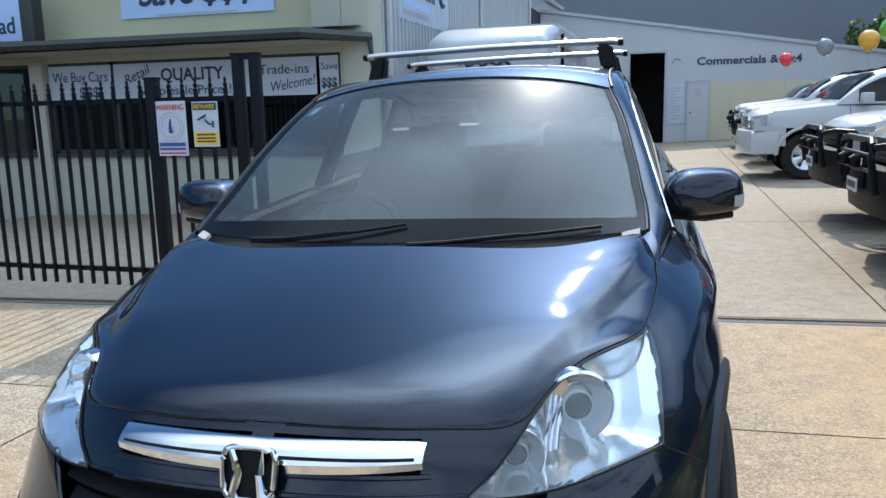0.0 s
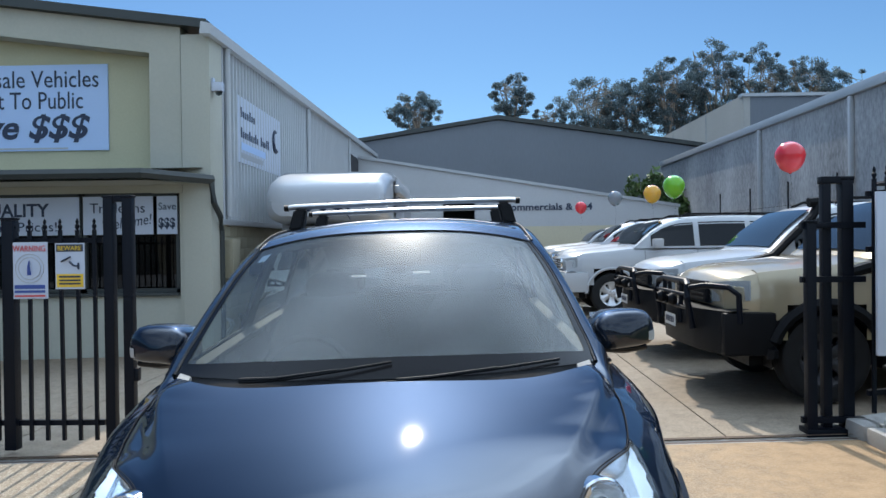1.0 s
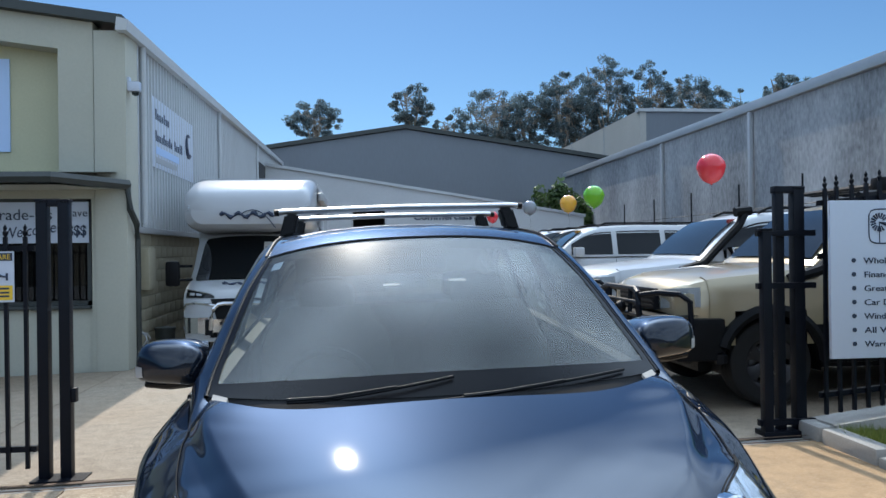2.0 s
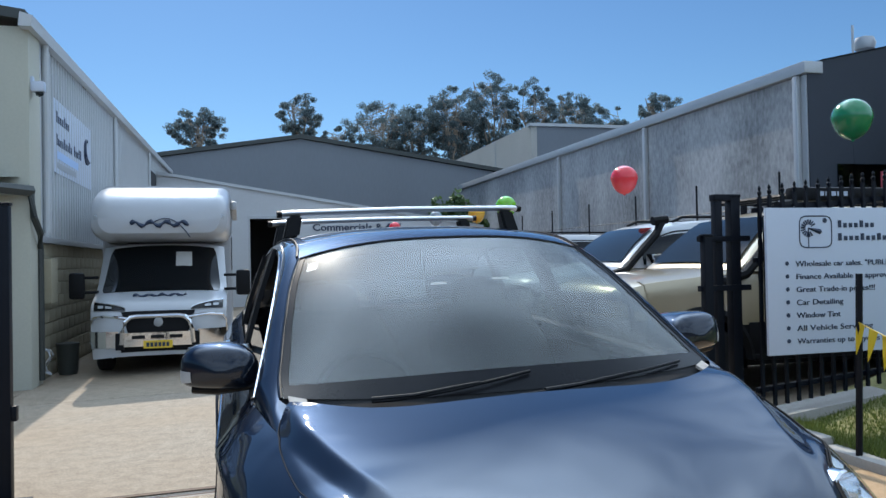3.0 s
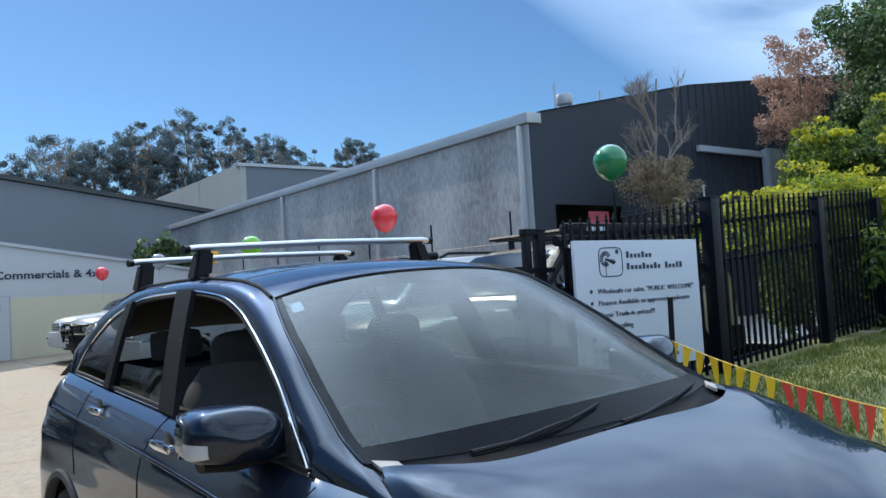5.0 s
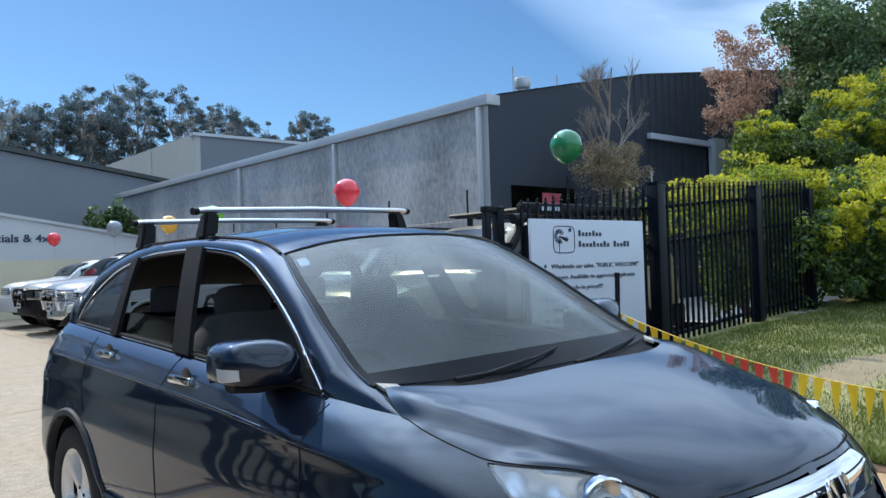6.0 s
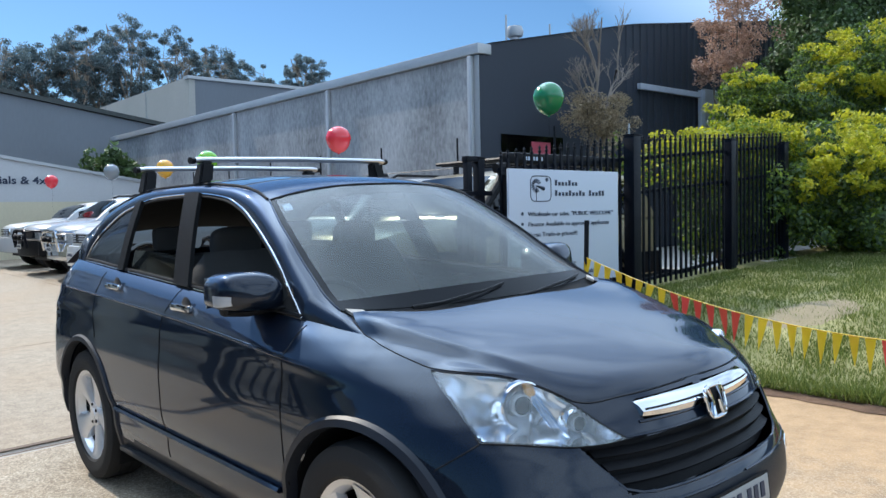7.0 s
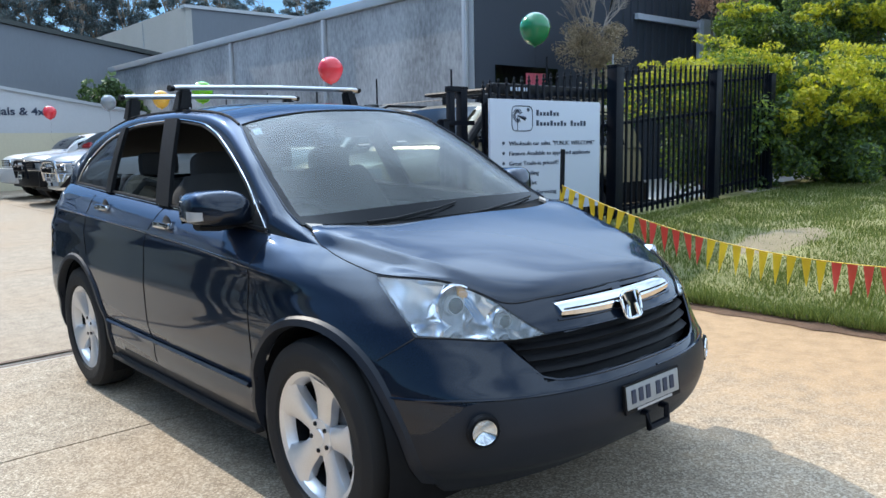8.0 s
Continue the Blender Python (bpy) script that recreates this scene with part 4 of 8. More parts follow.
def arch_z(y):
    """Upper line of the side windows, meeting the belt at both tips."""
    if not WIN_A < y < WIN_B:
        return belt(y)
    return eased(y, ((1.34, 1.066), (1.40, 1.111), (1.45, 1.145), (1.59, 1.246), (1.73, 1.331), (1.89, 1.415), (2.02, 1.473), (2.22, 1.525), (2.55, 1.549), (2.9, 1.545), (3.03, 1.538), (3.23, 1.509), (3.42, 1.468), (3.58, 1.402), (3.69, 1.340), (3.765, 1.280), (3.81, 1.197)))


def pane_x(z):
    """Half width of the side glass, leaning in towards the roof."""
    return 0.765 - 0.345 * (z - 1.1)


SEAM_KINK, SEAM_END = 0.80, 0.88      # where the bonnet's seam leaves the wing and turns in to the screen


def seam_p(t):
    """The seam round the bonnet: along the wing, then inward to the foot of the screen."""
    if t <= SEAM_KINK:
        return wing(t, front_top(t))
    a, b = wing(SEAM_KINK, front_top(SEAM_KINK)), Vector((0.684, 1.165, 1.078))
    k = min(1.0, (t - SEAM_KINK) / (SEAM_END - SEAM_KINK))
    return a.lerp(b, k) + Vector((0.006, 0.004, 0.004)) * math.sin(math.pi * k)


def shoulder(y):
    """The line that carries the belt on from the side glass to the bonnet's seam."""
    a, b = wing(SEAM_KINK, front_top(SEAM_KINK)), Vector((pane_x(belt(WIN_A)) + 0.001, WIN_A, belt(WIN_A)))
    return a.lerp(b, max(0.0, min(1.0, (y - a.y) / (b.y - a.y))))


def pillar_foot(u, v):
    """Swept foot of the front pillar between that line and the windscreen."""
    low = shoulder(1.0).lerp(shoulder(WIN_A), u)
    if u < 0.2:
        high = seam_p(SEAM_END).lerp(rail(1.20), u / 0.2)
    else:
        high = rail(1.20 + (WIN_A - 1.20) * (u - 0.2) / 0.8)
    p = low.lerp(high, v)
    swell = min(0.2, (high - low).length) * math.sin(math.pi * v)
    k = 0.02 + 0.11 * u
    return p + Vector((k * swell, 0, k * 0.8 * swell))


def house(u, v):
    """Side of the cabin: u from front to back, v from belt to window line (HIGH) and on to the roof rail (1)."""
    y = 1.12 + 3.11 * u
    b, a = belt(y), arch_z(y)
    if y < WIN_A:
        edge = shoulder(y)
    elif y > WIN_B:
        edge = Vector((pane_x(b) * max(0.84, 1 - ((y - WIN_B) / 0.40) ** 3 * 0.2) + 0.004, y, b))
    else:
        edge = Vector((pane_x(a), y, a))
    if v <= HIGH:
        z = b + (edge.z - b) * v / HIGH
        return Vector((pane_x(z) + 0.006 * math.sin(math.pi * v / HIGH), y, z)) if WIN_A <= y <= WIN_B else edge
    w = (v - HIGH) / (1 - HIGH)
    top = rail(y)
    p = edge.lerp(top, w)
    swell = min(0.2, (top - edge).length) * math.sin(math.pi * w)
    return p + Vector((0.13 * swell, 0, 0.10 * swell))


def uy(y):
    return (y - 1.12) / 3.11


WIN0, WIN1 = uy(WIN_A + 0.004), uy(WIN_B - 0.006)     # reach of the side glass
LOW = 0.01
sheet(body, house, 150, 28, lambda u, v: v > HIGH and u > uy(WIN_A) - 0.002)
sheet(body, pillar_foot, 24, 12)


def roof_p(u, v):
    y = 1.86 + (4.08 - 1.86) * u
    r = rail(max(1.9, y) if y > 1.9 else 1.9)
    k = 1 - v
    crown = 0.045 * (1 - k ** 2.4)
    front = 1.855 + 0.045 * k ** 2
    yy = front + (4.08 - front) * u
    return Vector((r.x * k, yy, rail(max(yy, 1.9)).z + crown))


sheet(body, roof_p, 50, 20)
# hatch under the roof end
sheet(body, lambda u, v: Vector((rail(4.08).x * (1 - u), 4.08 + 0.18 * v, (rail(4.08).z + 0.045 * (1 - (1 - u) ** 2.4)) * (1 - v) + 1.16 * v)) + Vector((0.12 * v * (1 - u), 0, 0)), 16, 16, lambda u, v: not (u > 0.16 and 0.1 < v < 0.86))
mirror_x(body), mirror_x(cladding)
rw = bmesh.new()
sheet(rw, lambda u, v: (lambda a, b: Vector((rail(4.08).x * (1 - a) + 0.12 * b * (1 - a), 4.08 + 0.18 * b - 0.003, (rail(4.08).z + 0.045 * (1 - (1 - a) ** 2.4)) * (1 - b) + 1.16 * b)))(0.15 + 0.85 * u, 0.09 + 0.78 * v), 12, 8)
mirror_x(rw)
part("rear_window", rw, "tint", car).visible_shadow = False
part("body", body, "paint", car, "dark blue metallic body shell", limit=28)
part("lower_cladding", thicken(cladding, 0.012), "bumper", car, "dark plastic lower bumper and sills", limit=30)


# bonnet
def bonnet(u, v):
    """u from the nose back to the windscreen, v from the middle line out to the edge."""
    t = 0.004 + (SEAM_END - 0.004) * u ** 1.3
    b = seam_p(t)
    back = eased(t, ((0.40, 0.0), (0.60, 0.3), (0.88, 1.0)))
    y = b.y - 0.165 * back * (1 - v ** 6)
    zc = 1.086 - 0.18 * (1 - y) - 0.08 * (1 - y) ** 2 - 0.028 * math.exp((0.262 - y) / 0.03)
    fall = min(1, u * 2.2) ** 2
    crown = 0.034 * fall
    z = zc - crown * v * v - (zc - crown - b.z) * (v ** 2 * (1 - fall) + v ** 6 * fall)
    # a raised middle that steps down to the shoulders along a slanting fold
    x = b.x * v
    high, low = eased(y, ((0.36, 0.40), (0.5, 0.48), (0.6, 0.525), (0.75, 0.59), (0.9, 0.645), (1.0, 0.676), (1.13, 0.690))), eased(y, ((0.36, 0.47), (0.47, 0.535), (0.6, 0.588), (0.73, 0.634), (0.86, 0.680), (0.95, 0.707), (1.03, 0.724), (1.15, 0.735)))
    k = max(0.0, min(1.0, (x - high) / (low - high)))
    k = 0.55 * k + 0.45 * k * k * (3 - 2 * k)
    step = eased(y, ((0.38, 0.0), (0.48, 0.008), (0.6, 0.018), (0.8, 0.026), (1.0, 0.030), (1.13, 0.018)))
    return Vector((x, y, z + step * (v ** 4 - k) + 0.002 - 0.004 * max(0, (v - 0.97) / 0.03)))


bm = sheet(bmesh.new(), bonnet, 80, 84)
mirror_x(bm)
bmesh.ops.remove_doubles(bm, verts=bm.verts[:], dist=0.0012)
part("bonnet", bm, "paint", car, "dark blue bonnet", limit=30)
gapline = [seam_p(0.004 + (SEAM_END - 0.004) * k / 90) + Vector((0.002, -0.002, 0)) for k in range(1, 91)]
for s in (1, -1):
    part("shut_line", tubed([(p.x * s, p.y, p.z) for p in gapline], 0.0014, 5), "gap", car)


# windscreen
def screen_w(v):
    return eased(v, ((0, 0.704), (0.13, 0.700), (0.275, 0.684), (0.42, 0.668), (0.565, 0.648), (0.71, 0.628), (0.855, 0.600), (1, 0.570)))


def screen(u, v):
    s = 2 * u - 1
    k = abs(s)
    bul = 0.032 * math.sin(math.pi * v)
    cy, cz = 1.075 + 0.775 * v - 0.55 * bul, 1.082 + 0.48 * v + 0.8 * bul
    ey, ez = 1.21 + 0.69 * v, eased(v, ((0, 1.096), (0.13, 1.139), (0.275, 1.199), (0.42, 1.260), (0.565, 1.326), (0.71, 1.386), (0.855, 1.446), (1, 1.500)))
    return Vector((screen_w(v) * s, cy + (ey - cy) * k ** 2.2, cz + (ez - cz) * k ** 2.6))


ws = part("windscreen", sheet(bmesh.new(), screen, 30, 16), "glass", car, "sloping windscreen reflecting the sky")
ws.visible_shadow = False
part("screen_surround", tubed([screen(0, k / 16) for k in range(17)] + [screen(k / 20, 1) for k in range(1, 21)] + [screen(1, 1 - k / 16) for k in range(1, 17)], 0.006, 6), "black", car)
part("cowl", sheet(bmesh.new(), lambda u, v: (lambda a, p: Vector((a.x * (1 - v) + p.x * v, a.y * (1 - v) + p.y * v, a.z * (1 - v) + p.z * v - 0.02 * math.sin(math.pi * v))))(Vector((0.69 * (2 * u - 1), 0.96 + 0.17 * abs(2 * u - 1) ** 6, 1.05)), screen(u, 0.01)), 24, 5), "gap", car, "black scuttle panel under the wipers")
for s in (1, -1):
    part("scuttle_end", thicken(sheet(bmesh.new(), lambda u, v: Vector((s * (0.635 + 0.048 * u), 1.130 + 0.04 * u + 0.04 * v, 1.076 + 0.006 * u + 0.012 * v)), 4, 3), -0.010 * s), "kerb", car, "pale grey scuttle end cap")
part("sun_band", sheet(bmesh.new(), lambda u, v: screen(0.02 + 0.96 * u, 0.955 + 0.045 * v) + Vector((0, 0.002, -0.003)), 20, 2), "black", car)
part("screen_band", sheet(bmesh.new(), lambda u, v: screen(0.005 + 0.99 * u, (0.085 + 0.02 * math.sin(math.pi * u)) * v) + Vector((0, -0.0015, 0.0022)), 30, 4), "frit", car, "black band along the foot of the windscreen")
for a in (0.003, 0.982):
    part("screen_band", sheet(bmesh.new(), lambda u, v: screen(a + 0.015 * u, 0.08 + 0.9 * v) + Vector((0, -0.0015, 0.0022)), 2, 20), "frit", car)
# A-pillars between screen and side
for s in (1, -1):
    part("front_pillar", sheet(bmesh.new(), lambda u, v: (lambda a, b: Vector((s * (a.x + (b.x - a.x) * v), a.y + (b.y - a.y) * v, a.z + (b.z - a.z) * v + 0.008 * math.sin(math.pi * v))))(screen(1, u), rail(1.20 + 0.70 * u)), 20, 4) if s > 0 else flipped(sheet(bmesh.new(), lambda u, v: (lambda a, b: Vector((s * (a.x + (b.x - a.x) * v), a.y + (b.y - a.y) * v, a.z + (b.z - a.z) * v + 0.008 * math.sin(math.pi * v))))(screen(1, u), rail(1.20 + 0.70 * u)), 20, 4)), "paint", car)
    part("roof_moulding", tubed([(s * rail(1.9 + 0.1 * k).x, 1.9 + 0.1 * k, rail(1.9 + 0.1 * k).z + 0.004) for k in range(21)], 0.006, 6), "black", car)

# side glass, pillars and bright trim
panes = ((WIN0, uy(2.44)), (uy(2.48), uy(3.17)), (uy(3.19), WIN1))
for s in (1, -1):
    for k, (a, b) in enumerate(panes):
        if s < 0 and k == 0:
            continue          # the driver's window is wound down
        rise = 0.30 if s < 0 and k == 1 else 1.0
        f = lambda u, v: (lambda p: Vector((s * p.x, p.y, p.z)))(house(a + (b - a) * u, LOW + (HIGH - LOW) * v * rise))
        gl = part("side_window" if k < 2 else "quarter_window", sheet(bmesh.new(), f, 24, 12), "glass" if k == 0 or s > 0 else "tint", car)
        gl.visible_shadow = False
    for a, b in ((2.375, 2.535), (3.14, 3.22)):
        part("door_pillar", thicken(sheet(bmesh.new(), lambda u, v: (lambda p: Vector((s * (p.x + 0.002), p.y, p.z)))(house(uy(a + (b - a) * u + (0.15 if a < 2.5 else 0.01) * (v - 0.5)), LOW + (HIGH - LOW) * v)), 3, 12), 0.02), "black", car)
    over = [house(WIN0 + (WIN1 - WIN0) * k / 90, HIGH) for k in range(91)]
    under = [house(WIN0 + (WIN1 - WIN0) * k / 60, LOW) for k in range(61)]
    for line in (over, under):
        part("window_seal", tubed([(s * (p.x + 0.001), p.y, p.z - (0.013 if line is over else -0.010)) for p in line], 0.009, 6), "black", car)
        part("window_trim", tubed([(s * (p.x + 0.004), p.y, p.z) for p in line], 0.0042, 6), "chrome", car, "bright window trim")
    part("door_cap", sheet(bmesh.new(), lambda u, v: (lambda p: Vector((s * (p.x - 0.012 - 0.05 * v), p.y, p.z + 0.004 - 0.004 * v)))(house(uy(1.55 + 1.6 * u), LOW + 0.01)), 20, 3), "black", car)
    def sail(u, v):
        y = 1.374 + 0.15 * u * (1 - v) + 0.082 * v
        z = belt(y) + 0.10 * v
        return Vector((s * (pane_x(z) + 0.004), y, z))
    part("mirror_sail", thicken(sheet(bmesh.new(), sail, 6, 8), 0.01 * s), "gap", car)
    # shut lines, moulding, handles
    for y, zlo, zhi in ((1.295, 0.50, 1.05), (2.36, 0.36, 1.12)):
        part("shut_line", tubed([(s * (side_x(y, zlo + (zhi - zlo) * k / 24) + 0.0005), y + 0.02 * math.sin(math.pi * k / 24), zlo + (zhi - zlo) * k / 24) for k in range(25)], 0.0024, 5), "gap", car)
    rear = [(3.29 - 0.16 * math.sin(math.pi * min(1, max(0, (z - 0.35) / 0.75))) if z < 0.8 else 3.23 + 0.1 * (z - 0.8) / 0.35, z) for z in (0.82 + 0.33 * k / 10 for k in range(11))]
    part("shut_line", tubed([(s * (flank_w(y, z) + 0.0005), y, z) for y, z in rear], 0.0024, 5), "gap", car)
    part("door_moulding", tubed([(s * (flank_w(y, 0.475) + 0.004), y, 0.465 + 0.008 * (y - 1.3)) for y in (1.36 + (2.99 - 1.36) * k / 30 for k in range(31))], 0.02, 6, flat=0.6), "paint", car)
    part("body_crease", tubed([(s * (side_x(y, crease_z(y)) - 0.0045), y, crease_z(y)) for y in (0.70 + 3.1 * k / 60 for k in range(61))], [0.0075 - 0.006 * max(0, 1 - k / 14) for k in range(61)], 6), "paint", car)
    for y in (2.12, 2.985):
        z = 1.047 + 0.05 * (y - 2.12)
        hx = flank_w(y, z)
        hd = part("door_handle", boxed(s * hx, s * (hx + 0.028), y, y + 0.19, z - 0.014, z + 0.016, bevel=0.009) if s > 0 else boxed(s * (hx + 0.028), s * hx, y, y + 0.19, z - 0.014, z + 0.016, bevel=0.009), "chrome", car, "bright chrome door handle")
        part("handle_recess", lathe(bmesh.new(), [(0.0, 0), (0.05, 0.0), (0.058, -0.004)], 16, Matrix.Translation((s * (hx + 0.001), y + 0.08, z - 0.01)) @ Matrix.Rotation(s * math.pi / 2, 4, "Y")), "gap", hd)
    # running board
    part("side_step", boxed(*((s * 0.80, s * 0.892) if s > 0 else (s * 0.892, s * 0.80)), 1.34, 2.98, 0.262, 0.290, bevel=0.015), "rubber", car, "black side step")
    # wheel arches
    for a in AXLES:
        arc = [math.radians(-8 + 200 * k / 40) for k in range(41)]
        strip = bmesh.new()
        rows = []
        for t in arc:
            ring = []
            for r, off in ((ARCH - 0.014, -0.03), (ARCH - 0.006, 0.012), (ARCH + 0.018, 0.011), (ARCH + 0.028, -0.001)):
                y, z = a + r * math.cos(t), max(0.2, WHEEL_Z + r * math.sin(t))
                ring.append(strip.verts.new((s * (side_x(y, max(z, 0.24)) + off), y, z)))
            rows.append(ring)
        for p, q in zip(rows, rows[1:]):
            for i in range(3):
                strip.faces.new((p[i], p[i + 1], q[i + 1], q[i]) if s < 0 else (p[i], q[i], q[i + 1], p[i + 1]))
        part("wheel_arch_trim", strip, "bumper", car)
        well = bmesh.new()
        rows = [[well.verts.new((s * x, a + (ARCH - 0.01) * math.cos(t), WHEEL_Z + (ARCH - 0.01) * math.sin(t))) for x in (0.50, 0.86)] for t in (math.radians(-30 + 240 * k / 24) for k in range(25))]
        for p, q in zip(rows, rows[1:]):
            well.faces.new((p[0], p[1], q[1], q[0]))
        well.faces.new([r[0] for r in rows])
        part("wheel_well", well, "black", car)

# floor pan and cabin
part("underbody", boxed(-0.72, 0.72, 0.6, 4.0, 0.22, 0.30), "black", car)
part("cabin_floor", boxed(-0.72, 0.72, 1.3, 4.0, 0.42, 0.46), "interior", car)
dash = sheet(bmesh.new(), lambda u, v: (lambda s: Vector((0.67 * s, 1.13 + 0.42 * v + 0.08 * abs(s) ** 2, 1.055 + 0.02 * math.sin(v * 3.1) - 0.12 * max(0, v - 0.8) / 0.2)))(2 * u - 1), 20, 12)
part("dashboard", thicken(dash, 0.12), "interior", car)
part("steering_wheel", tube(tubed([(-0.36 + 0.185 * math.cos(t), 1.72 + 0.07 * math.sin(t), 0.97 + 0.175 * math.sin(t)) for t in (2 * math.pi * k / 28 for k in range(28))], 0.016, 8, closed=True), [(-0.53, 1.71, 0.97), (-0.36, 1.68, 0.95), (-0.19, 1.71, 0.97)], 0.025, 6), "interior", car)
for x in (-0.37, 0.37):
    bm = bmesh.new()
    box(bm, x - 0.25, x + 0.25, 1.90, 2.42, 0.60, 0.74, bevel=0.05)
    part("seat_cushion", bm, "seat", car)
    part("seat_back", thicken(sheet(bmesh.new(), lambda u, v: Vector((x + (u - 0.5) * (0.50 - 0.22 * v ** 4), 2.36 + 0.25 * v - 0.05 * math.cos((u - 0.5) * 3), 0.68 + 0.53 * v - 0.10 * v * (2 * u - 1) ** 4)), 8, 10), -0.12), "seat", car)
    soft = lambda c: math.copysign(abs(c) ** 0.6, c)
    pad = sheet(bmesh.new(), lambda u, v: (lambda a, b: Vector((x + 0.135 * soft(math.cos(a)) * soft(math.cos(b)), 2.62 + 0.055 * soft(math.sin(a)) * soft(math.cos(b)), 1.285 + 0.095 * soft(math.sin(b)))))(2 * math.pi * u, math.pi * (v * 0.98 - 0.49)), 24, 12)
    part("headrest", pad, "seat", car)
part("rear_bench", boxed(-0.62, 0.62, 3.2, 3.34, 0.7, 1.22, bevel=0.05), "seat", car)
for x in (-0.4, 0.4):
    part("headrest", boxed(x - 0.12, x + 0.12, 3.28, 3.36, 1.24, 1.38, bevel=0.04), "seat", car)
part("headlining", sheet(bmesh.new(), lambda u, v: (lambda p: p + Vector((0, 0, -0.03)))(roof_p(u, v)), 10, 6), "seat", car)
part("headlining", sheet(bmesh.new(), lambda u, v: (lambda p: Vector((-p.x, p.y, p.z - 0.03)))(roof_p(u, v)), 10, 6), "seat", car)
part("rear_view_mirror", boxed(-0.11, 0.11, 1.80, 1.83, 1.43, 1.49, bevel=0.012), "black", car)
M["plate_face"] = material("number_plate_face", (0.30, 0.31, 0.31), 0.45, 0, 0.12, 6, 60)
M["paper"] = material("windscreen_paper", (0.55, 0.55, 0.53), 0.8)
part("registration_sticker", sheet(bmesh.new(), lambda u, v: screen(0.035 + 0.03 * u, 0.86 + 0.07 * v) + Vector((0, 0.006, -0.006)), 1, 1), "signblue", car)
part("windscreen_notice", sheet(bmesh.new(), lambda u, v: screen(0.57 + 0.05 * u, 0.65 + 0.02 * v) + Vector((0, 0.02, -0.02)), 1, 1), "paper", car)
part("windscreen_notice", sheet(bmesh.new(), lambda u, v: screen(0.385 + 0.045 * u, 0.635 + 0.018 * v) + Vector((0, 0.02, -0.02)), 1, 1), "paper", car)

# wipers

def on_screen(x, v, lift):
    s = x / screen_w(v)
    return screen(0.5 + s / 2, v) + Vector((0, -lift * 0.55, lift * 0.8))


for piv, x0, x1, v0, v1 in ((-0.46, -0.46, 0.03, -0.03, 0.07), (0.05, -0.03, 0.58, -0.03, 0.03)):
    bm = bmesh.new()
    tube(bm, [on_screen(x0 + (x1 - x0) * k / 12, v0 + (v1 - v0) * (k / 12) ** 1.3, 0.012 + 0.006 * math.sin(math.pi * k / 12)) for k in range(13)], 0.0048, 6)
    tube(bm, [on_screen(piv, -0.02, 0.016), on_screen((piv + (x0 + x1) / 2) / 2, v0 + (v1 - v0) * 0.2, 0.022), on_screen(x0 * 0.35 + x1 * 0.65, v0 + (v1 - v0) * 0.6, 0.022)], [0.010, 0.008, 0.005], 6, flat=0.6)
    part("wiper", bm, "black", car)

# door mirrors
for s in (1, -1):
    def shellm(u, v):
        """Boxy housing: flat foot, level top that falls away towards the door."""
        a = 2 * math.pi * u
        k = max(0.03, 1 - (1 - v / 0.45) ** 3) ** 0.5 if v < 0.45 else 1 - 0.2 * (v - 0.45) ** 1.5
        cx, cz = math.cos(a), math.sin(a)
        r = k / (abs(cx) ** 4 + abs(cz) ** 4) ** 0.25
        fx, fz = r * cx, r * cz
        top = eased(fx, ((-1.0, 0.060), (-0.8, 0.078), (-0.4, 0.092), (0.0, 0.096), (0.6, 0.095), (1.0, 0.084)))
        return Vector((s * (0.872 + 0.122 * fx), 1.475 + 0.215 * v + 0.03 * (1 - v) * fx, 1.140 + (top if fz > 0 else 0.052 - 0.010 * fx) * fz))
    bm = sheet(bmesh.new(), shellm, 40, 24)
    bmesh.ops.holes_fill(bm, edges=[e for e in bm.edges if len(e.link_faces) == 1])
    bmesh.ops.remove_doubles(bm, verts=bm.verts[:], dist=0.0003)
    bmesh.ops.recalc_face_normals(bm, faces=bm.faces[:])
    mir = part("door_mirror", bm, "paint", car, "dark blue door mirror housing", limit=45)
    part("mirror_base", tubed([(s * 0.735, 1.47, 1.100), (s * 0.79, 1.53, 1.095), (s * 0.87, 1.58, 1.090), (s * 0.960, 1.585, 1.094)], [0.022, 0.036, 0.058, 0.042], 12, flat=0.42), "black", mir)
    part("mirror_glass", boxed(*sorted((s * 0.775, s * 0.975)), 1.692, 1.696, 1.10, 1.215), "chrome", mir)
    part("indicator", sheet(bmesh.new(), lambda u, v: (lambda p: p + (p - Vector((s * 0.872, 1.60, 1.140))) * 0.02)(shellm(-0.085 + 0.115 * u, 0.10 + 0.38 * v)), 10, 8), "flash", mir, "clear side repeater lens")

